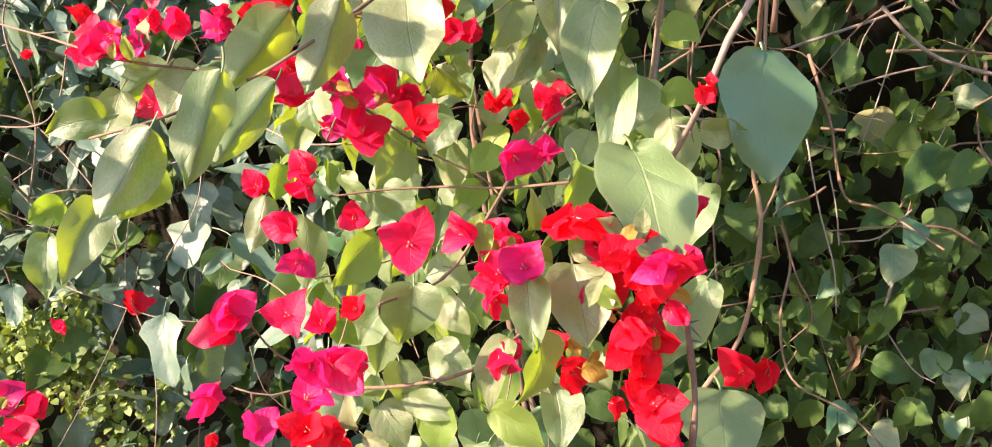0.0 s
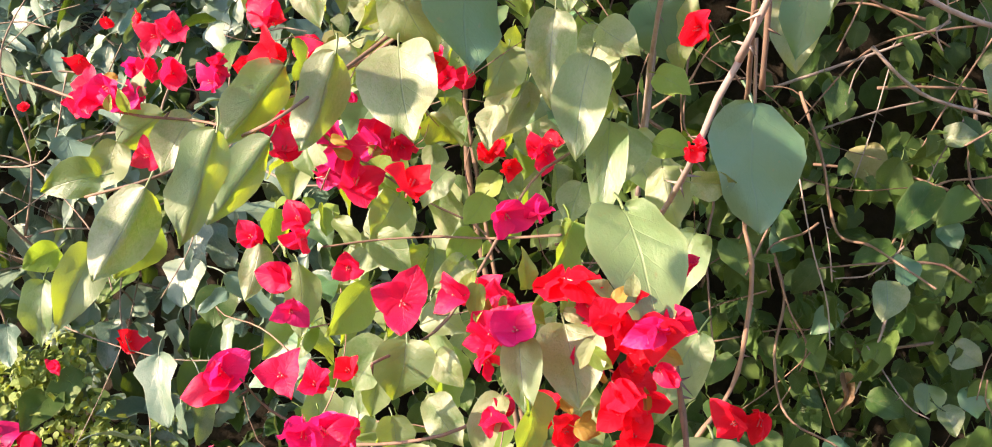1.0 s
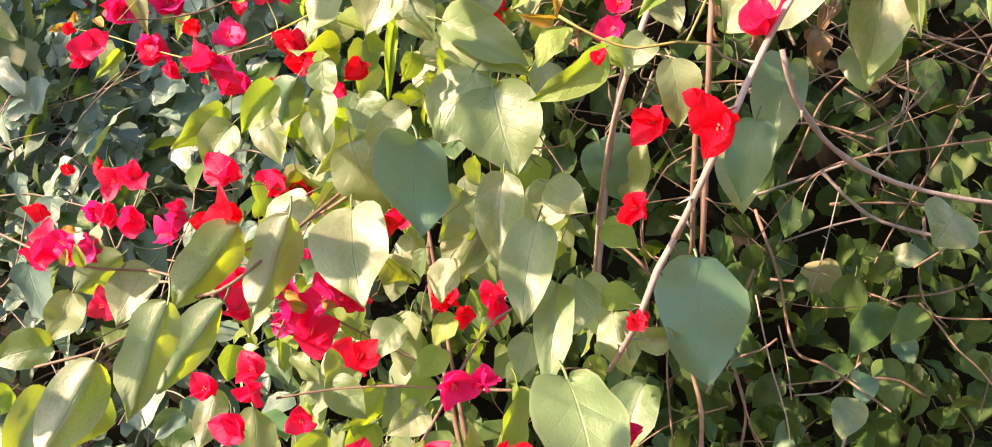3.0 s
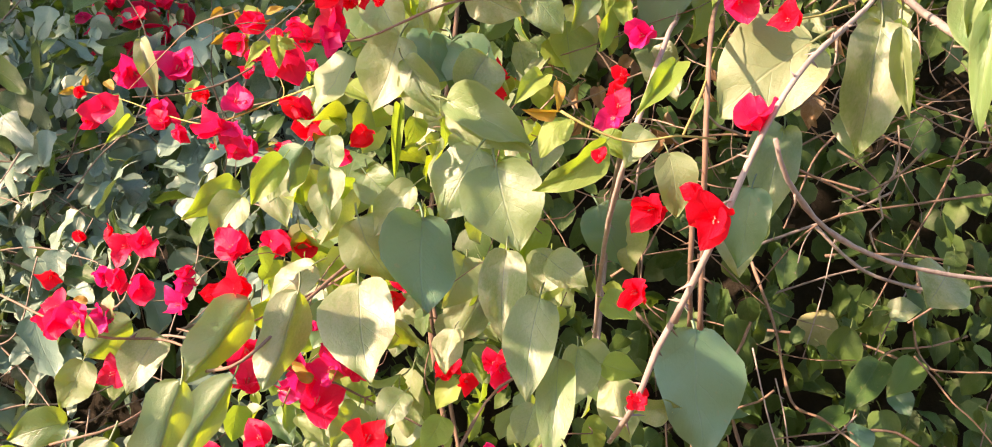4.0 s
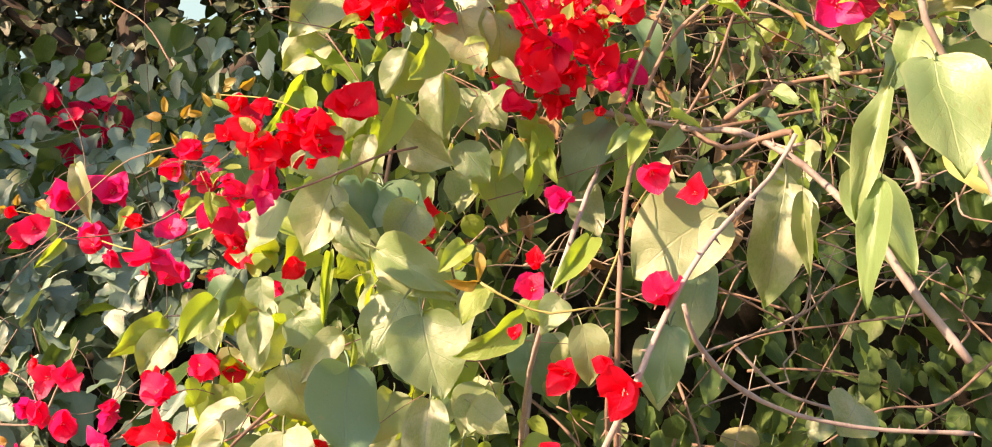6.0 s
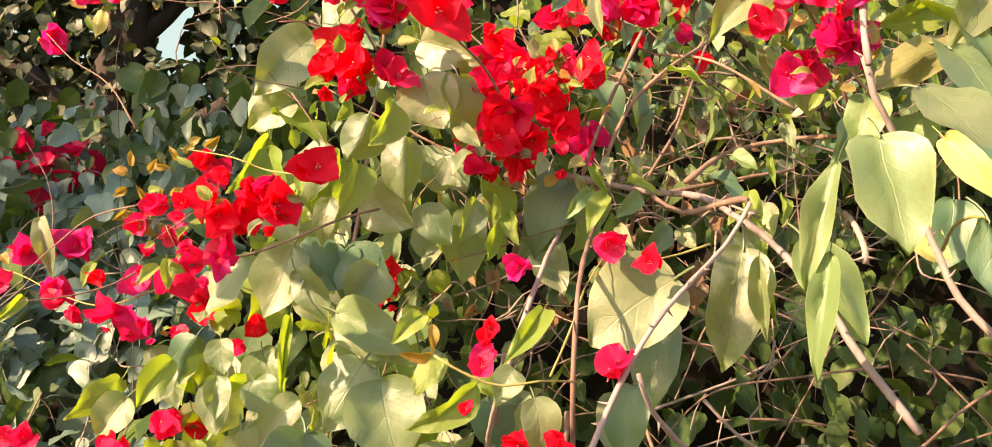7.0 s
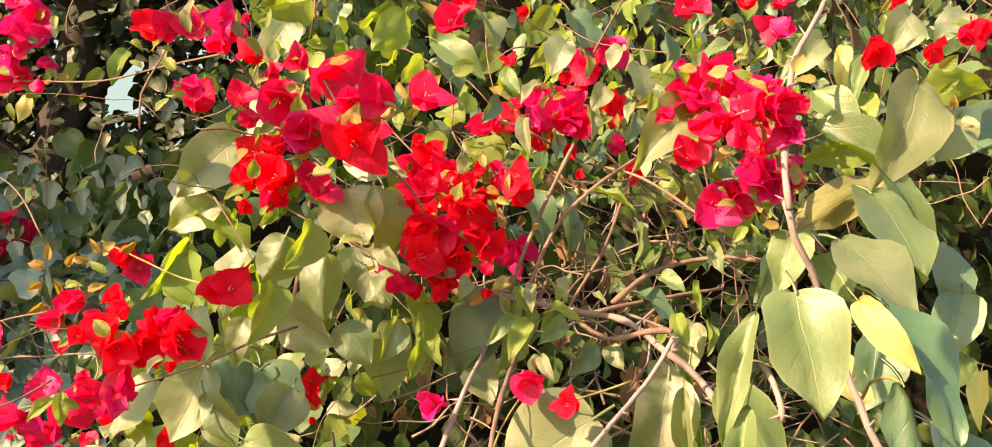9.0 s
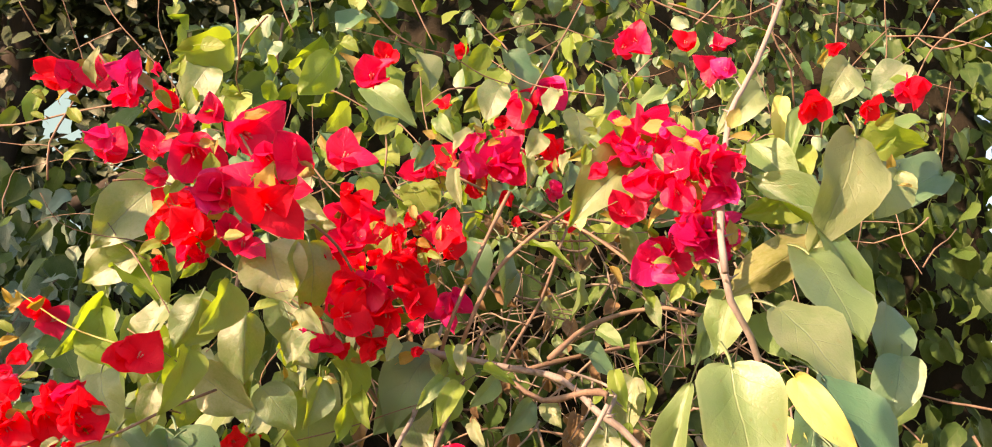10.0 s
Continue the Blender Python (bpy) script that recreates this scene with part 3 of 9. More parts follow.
branch("bare pale twigs hanging before dark ivy", "bark_pale", [
    ([(0.469, 1.617, 1.481), (0.591, 1.623, 1.521), (0.697, 1.628, 1.558), (0.771, 1.632, 1.591)], 0.0055, 0.0045),
    ([(0.542, 1.385, 1.522), (0.583, 1.381, 1.477), (0.628, 1.378, 1.446), (0.718, 1.377, 1.421)], 0.0052, 0.0045),
    ([(0.536, 1.653, 1.403), (0.661, 1.659, 1.441), (0.743, 1.662, 1.459)], 0.004, 0.003),
    ([(0.464, 1.457, 1.334), (0.483, 1.447, 1.228), (0.505, 1.439, 1.142), (0.509, 1.432, 1.07)], 0.0025, 0.002),
    ([(0.636, 1.469, 1.228), (0.582, 1.464, 1.183), (0.524, 1.462, 1.176)], 0.003, 0.002),
    ([(0.616, 1.487, 1.11), (0.597, 1.482, 1.056), (0.565, 1.475, 0.991)], 0.0045, 0.003),
    ([(0.498, 1.453, 1.286), (0.509, 1.447, 1.228), (0.513, 1.442, 1.173)], 0.0022, 0.002),
    ([(0.585, 1.482, 1.066), (0.644, 1.475, 0.976), (0.682, 1.473, 0.951)], 0.0025, 0.002),
    ([(0.668, 1.478, 1.319), (0.69, 1.483, 1.362), (0.729, 1.489, 1.422)], 0.0022, 0.002),
    ([(0.574, 1.57, 1.446), (0.589, 1.575, 1.497), (0.61, 1.578, 1.528)], 0.0025, 0.002),
    ([(0.579, 1.556, 1.307), (0.615, 1.566, 1.405), (0.646, 1.577, 1.507)], 0.002, 0.002),
], 3)

# ---- the climber: leaves ----
leaf((0.22, 0.818, 1.41), (0.224, 0.796, 1.304), (0.31, -0.93, 0.19), 0.092, 0.1, 0.15, "shade_tone")
leaf((0.092, 0.659, 1.334), (0.107, 0.594, 1.268), (-0.01, -0.71, 0.7), 0.064, 0.15, 0.5, "fresh")
leaf((0.052, 0.635, 1.258), (0.06, 0.598, 1.213), (-0.08, -0.78, 0.63), 0.046, 0.32, 0.05)
leaf((0.022, 0.607, 1.256), (0.024, 0.584, 1.213), (-0.18, -0.87, 0.45), 0.028, 0.32, 0.05)
leaf((0.031, 0.602, 1.223), (0.029, 0.585, 1.179), (0.78, -0.6, 0.05), 0.032, 0.24, 0.5, "young")
leaf((0.059, 0.701, 1.321), (0.043, 0.66, 1.263), (0.8, -0.58, 0.1), 0.03, 0.3, 0.35, "young")
leaf((0.078, 0.738, 1.441), (0.061, 0.709, 1.367), (-0.13, -0.91, 0.39), 0.044, 0.12, 0.05)
leaf((0.093, 0.743, 1.393), (0.079, 0.696, 1.323), (-0.19, -0.79, 0.58), 0.031, 0.2, 0.5)
leaf((-0.116, 0.755, 1.448), (-0.135, 0.727, 1.371), (0.62, -0.78, 0.05), 0.046, -0.5, 0.05)
leaf((-0.069, 0.769, 1.455), (-0.057, 0.715, 1.379), (-0.05, -0.9, 0.4), 0.062, 0.15, 0.05)
leaf((-0.16, 0.78, 1.441), (-0.185, 0.732, 1.379), (0.70, -0.71, 0.0), 0.048, -0.5, 0.5)
leaf((-0.184, 0.675, 1.387), (-0.198, 0.648, 1.309), (0.70, -0.71, 0.0), 0.042, -0.5, 0.25)
leaf((-0.231, 0.666, 1.347), (-0.252, 0.634, 1.286), (0.42, -0.9, 0.1), 0.046, -0.6, 0.05)
leaf((-0.237, 0.685, 1.323), (-0.247, 0.673, 1.282), (0.78, -0.6, 0.05), 0.034, 0.26, 0.5, "young")
leaf((-0.274, 0.697, 1.355), (-0.309, 0.678, 1.346), (0.47, -0.88, 0.03), 0.030, 0.24, 0.5)
leaf((-0.334, 0.983, 1.413), (-0.364, 0.942, 1.379), (0.70, -0.71, 0.1), 0.048, -0.5, 0.05)
leaf((-0.415, 1, 1.273), (-0.438, 0.951, 1.198), (0.46, -0.8, 0.38), 0.051, 0.3, 0.25)
leaf((-0.463, 1.016, 1.271), (-0.493, 0.998, 1.251), (0.75, -0.6, 0), 0.037, 0.28, 0.25, "young")
leaf((-0.463, 0.982, 1.241), (-0.466, 0.963, 1.176), (0.02, -0.96, 0.28), 0.035, 0.28, 0.25)
leaf((-0.163, 0.733, 1.381), (-0.195, 0.687, 1.32), (0.6, -0.78, 0.1), 0.036, -0.5, 0.05)
leaf((-0.11, 0.87, 1.253), (-0.146, 0.847, 1.209), (0.75, -0.6, 0.1), 0.041, 0.2, 0.05, "young")
leaf((-0.056, 0.683, 1.239), (-0.058, 0.672, 1.198), (0.31, -0.92, 0.23), 0.046, 0.34, 0.5)
leaf((-0.043, 0.777, 1.208), (-0.023, 0.76, 1.185), (-0.32, -0.87, 0.38), 0.027, 0.36, 0.25)
leaf((0.01, 0.677, 1.201), (-0.01, 0.658, 1.159), (-0.25, -0.83, 0.5), 0.027, 0.28, 0.5)
leaf((0.042, 0.678, 1.168), (0.048, 0.652, 1.129), (0.08, -0.82, 0.56), 0.032, 0.28, 0.25)
leaf((-0.002, 0.671, 1.151), (0.035, 0.656, 1.13), (-0.27, -0.95, 0.16), 0.029, 0.28, 0.25, "young")
leaf((0.193, 0.824, 1.123), (0.193, 0.79, 1.065), (0.37, -0.8, 0.48), 0.084, 0.12, 0.1)
leaf((0.174, 0.821, 1.302), (0.152, 0.798, 1.251), (-0.3, -0.81, 0.5), 0.050, 0.36, 0.5)
leaf((0.159, 0.726, 1.236), (0.119, 0.706, 1.173), (-0.31, -0.83, 0.46), 0.039, -0.24, 0.05)
leaf((0.165, 0.792, 1.346), (0.201, 0.785, 1.342), (-0.22, -0.87, -0.44), 0.029, 0.28, 0.5)
leaf((0.167, 0.841, 1.303), (0.174, 0.825, 1.277), (-0.63, -0.73, 0.29), 0.026, 0.2, 0.5)
leaf((0.614, 1.575, 1.382), (0.611, 1.542, 1.315), (-0.61, -0.7, 0.37), 0.068, 0.1, 0.05, "olive")
leaf((0.158, 0.892, 1.358), (0.162, 0.859, 1.31), (-0.44, -0.75, 0.48), 0.045, -0.24, 0.5)
leaf((0.136, 0.938, 1.386), (0.148, 0.898, 1.335), (-0.34, -0.77, 0.53), 0.050, 0.28, 0.25)
leaf((-0.042, 0.705, 1.192), (-0.021, 0.688, 1.159), (-0.45, -0.88, 0.16), 0.032, -0.24, 0.25)
leaf((-0.07, 0.707, 1.177), (-0.065, 0.696, 1.147), (0.48, -0.79, 0.39), 0.032, 0.28, 0.25)
leaf((-0.105, 0.714, 1.151), (-0.122, 0.703, 1.121), (-0.26, -0.84, 0.48), 0.036, 0.36, 0.05)
leaf((-0.065, 0.699, 1.154), (-0.027, 0.682, 1.142), (-0.14, -0.75, 0.64), 0.024, -0.24, 0.25)
leaf((-0.037, 0.698, 1.147), (-0.041, 0.686, 1.113), (-0.39, -0.86, 0.33), 0.035, 0.36, 0.5, "young")
leaf((-0.085, 0.707, 1.144), (-0.065, 0.696, 1.114), (0.15, -0.91, 0.4), 0.031, 0.2, 0.25)
leaf((0.07, 0.723, 1.178), (0.083, 0.711, 1.153), (-0.22, -0.91, 0.34), 0.028, 0.28, 0.25)
leaf((-0.111, 0.908, 1.291), (-0.074, 0.893, 1.262), (-0.18, -0.94, 0.28), 0.037, 0.36, 0.25)
leaf((-0.024, 0.899, 1.273), (-0.049, 0.88, 1.246), (0.4, -0.89, 0.23), 0.035, 0.36, 0.25)
leaf((-0.089, 0.93, 1.329), (-0.109, 0.897, 1.291), (0.73, -0.66, 0.18), 0.041, 0.2, 0.25)
leaf((-0.016, 0.916, 1.296), (-0.038, 0.888, 1.268), (0.51, -0.78, 0.37), 0.028, 0.2, 0.25, "young")
leaf((-0.057, 0.898, 1.232), (-0.032, 0.873, 1.206), (-0.54, -0.8, 0.25), 0.047, 0.36, 0.5)
leaf((-0.189, 0.936, 1.264), (-0.169, 0.895, 1.209), (0.44, -0.64, 0.63), 0.040, -0.24, 0.5)
leaf((-0.224, 0.93, 1.283), (-0.23, 0.904, 1.231), (0.21, -0.89, 0.41), 0.032, -0.24, 0.05)
leaf((-0.016, 0.766, 1.508), (-0.015, 0.73, 1.431), (0.52, -0.77, 0.37), 0.074, 0.15, 0.05, "shade_tone")
leaf((0.03, 0.788, 1.568), (-0.006, 0.788, 1.508), (-0.25, -0.96, 0.16), 0.062, -0.24, 0.25)
leaf((0.045, 0.781, 1.553), (0.06, 0.77, 1.479), (-0.15, -0.98, 0.12), 0.073, 0.3, 0.05)
leaf((-0.072, 0.793, 1.509), (-0.049, 0.796, 1.45), (-0.24, -0.96, -0.15), 0.058, -0.24, 0.5)
leaf((-0.024, 0.781, 1.536), (-0.063, 0.785, 1.496), (-0.26, -0.96, 0.15), 0.029, 0.2, 0.25)
leaf((-0.04, 0.837, 1.676), (-0.065, 0.843, 1.608), (-0.24, -0.97, 0.01), 0.056, 0.28, 0.05)
leaf((-0.03, 0.829, 1.645), (-0.013, 0.832, 1.6), (-0.33, -0.92, -0.18), 0.040, 0.2, 0.25)
leaf((0.006, 0.82, 1.615), (0.065, 0.781, 1.572), (-0.5, -0.86, 0.1), 0.043, 0.2, 0.5)
leaf((0.006, 0.866, 1.683), (0.018, 0.841, 1.616), (0.42, -0.82, 0.38), 0.071, 0.36, 0.25, "shade_tone")
leaf((0.053, 0.767, 1.48), (0.046, 0.754, 1.405), (-0.03, -0.98, 0.18), 0.041, 0.36, 0.05)
leaf((0.114, 0.614, 1.55), (0.073, 0.608, 1.513), (0.34, -0.91, -0.24), 0.024, 0.26, 0.5, "young")
leaf((0.162, 0.614, 1.603), (0.132, 0.588, 1.563), (0.14, -0.88, 0.45), 0.019, 0.5, 0.05, "young")
leaf((0.284, 0.689, 1.636), (0.212, 0.703, 1.585), (-0.10, -0.97, 0.22), 0.079, 0.14, 0.1, "pale", outline="round")
leaf((0.381, 0.788, 1.676), (0.362, 0.787, 1.561), (-0.03, -1, 0.01), 0.060, 0.26, 0.25)
leaf((0.165, 1.032, 1.534), (0.192, 1.02, 1.467), (-0.05, -0.99, 0.16), 0.067, 0.2, 0.5, "shade_tone")
leaf((0.154, 0.604, 1.541), (0.163, 0.599, 1.501), (0.05, -0.99, 0.14), 0.029, 0.15, 0.5, "pale")
leaf((0.32, 0.971, 1.547), (0.302, 0.963, 1.464), (-0.49, -0.85, 0.19), 0.051, 0.15, 0.25, "shade_tone")
leaf((0.236, 0.89, 1.757), (0.19, 0.877, 1.688), (-0.22, -0.92, 0.31), 0.054, 0.2, 0.5, "shade_tone")
leaf((-0.126, 0.884, 1.47), (-0.176, 0.878, 1.433), (-0.08, -0.96, 0.26), 0.037, -0.24, 0.5)
leaf((-0.201, 0.884, 1.552), (-0.239, 0.871, 1.507), (0.8, -0.58, 0.0), 0.032, -0.2, 0.5, "young")
leaf((0.433, 0.857, 1.734), (0.414, 0.84, 1.681), (-0.37, -0.84, 0.4), 0.038, 0.36, 0.5)
leaf((0.379, 0.812, 1.692), (0.398, 0.796, 1.631), (-0.36, -0.93, 0.13), 0.031, 0.28, 0.25)
leaf((0.418, 0.829, 1.69), (0.42, 0.82, 1.606), (-0.74, -0.67, 0.05), 0.020, 0.5, 0.25, "young", outline="long")
leaf((0.143, 0.63, 1.561), (0.128, 0.618, 1.54), (0.07, -0.88, 0.47), 0.025, 0.36, 0.5)
leaf((0.091, 0.635, 1.57), (0.072, 0.624, 1.547), (-0.13, -0.86, 0.49), 0.023, -0.24, 0.5, "young")
leaf((0.075, 0.635, 1.599), (0.055, 0.621, 1.581), (0.19, -0.87, 0.46), 0.019, 0.6, 0.25, "young")
leaf((0.083, 0.619, 1.592), (0.085, 0.616, 1.573), (0.28, -0.95, 0.16), 0.008, 0.2, 0.5, "bronze")
leaf((0.082, 0.625, 1.572), (0.059, 0.612, 1.571), (0.48, -0.76, -0.45), 0.009, 0.6, 0.05, "bronze")
leaf((0.113, 0.632, 1.556), (0.136, 0.626, 1.542), (-0.21, -0.98, 0.04), 0.018, -0.3, 0.5, "young")
leaf((0.229, 1.053, 1.722), (0.252, 1.027, 1.65), (0.08, -0.93, 0.36), 0.050, 0.2, 0.05)
leaf((0.117, 0.991, 1.479), (0.089, 0.972, 1.439), (-0, -0.9, 0.43), 0.051, 0.28, 0.5)
leaf((0.09, 0.807, 1.475), (0.118, 0.787, 1.453), (-0.3, -0.87, 0.39), 0.034, -0.24, 0.5)
leaf((-0.16, 1.143, 1.59), (-0.173, 1.133, 1.534), (-0.04, -0.98, 0.18), 0.051, 0.28, 0.25)
leaf((-0.233, 1.12, 1.588), (-0.197, 1.1, 1.518), (-0.23, -0.96, 0.15), 0.043, -0.24, 0.25)
leaf((-0.102, 1.115, 1.587), (-0.077, 1.096, 1.532), (-0.29, -0.94, 0.19), 0.053, 0.36, 0.25)
leaf((-0.101, 0.818, 1.555), (-0.098, 0.808, 1.517), (0.23, -0.93, 0.28), 0.025, 0.36, 0.05)
leaf((-0.037, 0.804, 1.609), (-0.04, 0.772, 1.545), (0.08, -0.89, 0.44), 0.012, 0.6, 0.25, "young", outline="long")
leaf((-0.063, 0.878, 1.732), (-0.048, 0.853, 1.683), (-0.42, -0.85, 0.31), 0.045, 0.28, 0.5)
leaf((0.005, 0.855, 1.744), (-0.001, 0.851, 1.701), (0.54, -0.84, 0), 0.031, 0.36, 0.5, "young")
leaf((0.048, 0.87, 1.756), (0.065, 0.85, 1.713), (-0.52, -0.84, 0.18), 0.042, 0.36, 0.25)
leaf((0.12, 0.925, 1.713), (0.125, 0.915, 1.652), (0.31, -0.94, 0.18), 0.048, 0.2, 0.05)
leaf((0.265, 0.922, 1.759), (0.241, 0.884, 1.678), (0.7, -0.7, 0.1), 0.051, 0.24, 0.05, "young")
leaf((-0.211, 0.86, 1.429), (-0.231, 0.853, 1.384), (0.8, -0.58, 0.0), 0.032, 0.2, 0.05, "young")
leaf((-0.27, 0.881, 1.405), (-0.296, 0.86, 1.355), (0.06, -0.93, 0.36), 0.045, 0.2, 0.05)
leaf((-0.338, 0.876, 1.382), (-0.358, 0.872, 1.337), (0.15, -0.99, 0.03), 0.036, 0.2, 0.25)
leaf((-0.376, 1.117, 1.743), (-0.357, 1.11, 1.675), (-0, -0.99, 0.1), 0.027, 0.36, 0.5)
leaf((-0.379, 1.1, 1.647), (-0.396, 1.079, 1.614), (0.71, -0.7, 0.08), 0.016, 0.4, 0.5, "young")
leaf((-0.298, 1.088, 1.687), (-0.31, 1.08, 1.659), (0.06, -0.97, 0.25), 0.015, 0.2, 0.5, "young")
leaf((-0.028, 0.901, 1.713), (-0.021, 0.891, 1.666), (-0.26, -0.95, 0.18), 0.041, 0.28, 0.5)
leaf((0.029, 0.829, 1.584), (0.017, 0.816, 1.56), (-0.04, -0.88, 0.48), 0.047, 0.36, 0.25)
leaf((0.132, 0.948, 1.735), (0.141, 0.932, 1.664), (-0.26, -0.95, 0.18), 0.040, 0.24, 0.25)
leaf((-0.153, 0.874, 1.57), (-0.181, 0.862, 1.527), (0.32, -0.95, 0.06), 0.029, 0.36, 0.25, "young")
leaf((-0.16, 0.88, 1.566), (-0.166, 0.875, 1.528), (-0.1, -0.98, 0.15), 0.029, -0.24, 0.05)
leaf((-0.193, 0.88, 1.535), (-0.22, 0.875, 1.498), (0.01, -0.99, 0.12), 0.039, 0.36, 0.05)
leaf((-0.108, 0.868, 1.59), (-0.104, 0.867, 1.556), (-0.23, -0.97, 0), 0.030, 0.2, 0.05)
leaf((-0.071, 0.836, 1.552), (-0.046, 0.828, 1.521), (-0.23, -0.97, 0.05), 0.038, 0.28, 0.25)
leaf((-0.119, 0.882, 1.546), (-0.104, 0.858, 1.505), (0.23, -0.79, 0.57), 0.031, -0.24, 0.25)
leaf((0.096, 0.819, 1.579), (0.079, 0.8, 1.546), (0.01, -0.86, 0.51), 0.029, 0.28, 0.05)
leaf((0.104, 0.846, 1.477), (0.086, 0.832, 1.444), (-0.12, -0.89, 0.43), 0.039, 0.36, 0.25)
leaf((0.142, 0.837, 1.438), (0.166, 0.818, 1.424), (-0.36, -0.79, 0.5), 0.030, -0.24, 0.5, "young")
leaf((0.141, 0.836, 1.379), (0.171, 0.818, 1.372), (-0.37, -0.81, 0.45), 0.028, 0.28, 0.25, "young")
leaf((0.119, 0.84, 1.393), (0.105, 0.816, 1.34), (0.28, -0.9, 0.33), 0.039, 0.36, 0.25)
leaf((-0.003, 0.827, 1.335), (-0.019, 0.812, 1.309), (0.06, -0.89, 0.46), 0.028, 0.2, 0.05, "young")
leaf((-0.036, 0.831, 1.356), (-0.056, 0.81, 1.332), (0.14, -0.81, 0.57), 0.032, 0.2, 0.5)
leaf((0.079, 0.824, 1.345), (0.067, 0.812, 1.309), (-0.24, -0.9, 0.37), 0.032, 0.36, 0.05)
leaf((0.008, 0.834, 1.411), (-0.003, 0.825, 1.373), (-0.37, -0.88, 0.31), 0.033, 0.28, 0.05)
leaf((0.19, 1.035, 1.538), (0.193, 1.017, 1.461), (-0.59, -0.79, 0.16), 0.072, 0.28, 0.5)
leaf((0.315, 1.036, 1.537), (0.322, 1.012, 1.453), (-0.31, -0.92, 0.25), 0.055, 0.15, 0.05)
leaf((0.383, 1.05, 1.623), (0.345, 0.997, 1.526), (-0.01, -0.88, 0.48), 0.063, 0.15, 0.5)
leaf((0.525, 1.145, 1.671), (0.489, 1.099, 1.595), (-0.61, -0.53, 0.6), 0.082, 0.28, 0.05)
leaf((0.607, 1.126, 1.455), (0.577, 1.113, 1.417), (0.15, -0.96, 0.22), 0.083, 0.36, 0.25)
leaf((0.079, 0.84, 1.85), (0.097, 0.84, 1.795), (-0.18, -0.98, -0.05), 0.066, 0.32, 0.05)
leaf((0.114, 0.85, 1.855), (0.125, 0.846, 1.788), (0.55, -0.82, 0.14), 0.061, 0.2, 0.5)
leaf((0.079, 0.911, 1.912), (0.133, 0.874, 1.883), (-0.64, -0.71, -0.28), 0.050, 0.36, 0.05)
leaf((-0.045, 0.993, 1.943), (-0.107, 0.968, 1.869), (0.21, -0.97, 0.15), 0.071, 0.28, 0.05)
leaf((-0.062, 0.984, 1.862), (-0.113, 0.988, 1.829), (-0.04, -1, -0.05), 0.044, 0.36, 0.25)
leaf((-0.081, 0.99, 1.85), (-0.018, 0.952, 1.807), (0.75, -0.62, 0.1), 0.053, 0.2, 0.25, "young")
leaf((-0.088, 0.976, 1.817), (-0.11, 0.955, 1.752), (0.78, -0.6, 0.1), 0.031, 0.32, 0.5, "young")
leaf((0.029, 0.768, 1.787), (0.012, 0.77, 1.745), (0.2, -0.95, 0.2), 0.055, -0.9, 0.5)
leaf((0.051, 0.773, 1.801), (0.033, 0.755, 1.754), (0.8, -0.58, 0.1), 0.034, 0.36, 0.05, "young")
leaf((0.022, 0.788, 1.747), (0.015, 0.767, 1.695), (0.75, -0.62, 0.1), 0.032, 0.32, 0.5, "young")
leaf((0.063, 0.82, 1.783), (0.069, 0.816, 1.723), (0.25, -0.95, 0.1), 0.05, -0.8, 0.5)
leaf((0.024, 0.87, 1.731), (0.073, 0.847, 1.696), (-0.48, -0.87, -0.09), 0.050, 0.36, 0.05)
leaf((0.146, 0.943, 1.769), (0.168, 0.924, 1.679), (0.75, -0.62, 0.15), 0.042, 0.26, 0.05, "young")
leaf((0.532, 0.605, 1.907), (0.499, 0.588, 1.818), (0.04, -0.98, 0.17), 0.058, 0.24, 0.5, "pale")
leaf((0.387, 0.709, 1.911), (0.324, 0.697, 1.853), (0.01, -0.98, 0.2), 0.047, 0.36, 0.25)
leaf((0.526, 0.673, 1.881), (0.469, 0.669, 1.853), (0.25, -0.89, -0.38), 0.033, 0.36, 0.25, "young")
leaf((0.585, 0.629, 1.89), (0.557, 0.627, 1.849), (-0.11, -0.99, 0.12), 0.045, 0.28, 0.05)
leaf((0.386, 0.763, 1.665), (0.389, 0.762, 1.587), (-0.56, -0.83, -0), 0.019, 0.5, 0.05, "pale", outline="long")
leaf((0.246, 0.819, 1.758), (0.253, 0.807, 1.729), (-0.57, -0.8, 0.2), 0.011, 0.6, 0.5, "young")
leaf((0.079, 0.847, 1.72), (0.11, 0.842, 1.684), (-0.01, -0.99, 0.12), 0.038, -0.24, 0.25)
leaf((0.103, 0.866, 1.774), (0.122, 0.86, 1.736), (-0.39, -0.92, -0.05), 0.039, 0.2, 0.05)
leaf((-0.017, 0.841, 1.765), (-0.032, 0.841, 1.722), (-0.17, -0.98, 0.07), 0.033, -0.24, 0.5)
leaf((-0.007, 0.819, 1.72), (-0.016, 0.815, 1.678), (-0.12, -0.99, 0.11), 0.025, 0.28, 0.5)
leaf((0.437, 0.764, 1.852), (0.438, 0.758, 1.801), (-0.26, -0.96, 0.1), 0.045, 0.36, 0.25)
leaf((0.222, 0.997, 1.958), (0.249, 0.98, 1.915), (-0.05, -0.94, 0.34), 0.048, 0.2, 0.5, "young")
leaf((0.42, 0.958, 2.042), (0.448, 0.951, 2.002), (-0.31, -0.95, -0.06), 0.047, 0.2, 0.5, "young")
leaf((-0.489, 1.2, 1.699), (-0.502, 1.189, 1.69), (0.73, -0.63, -0.27), 0.011, 0.4, 0.5, "bronze")
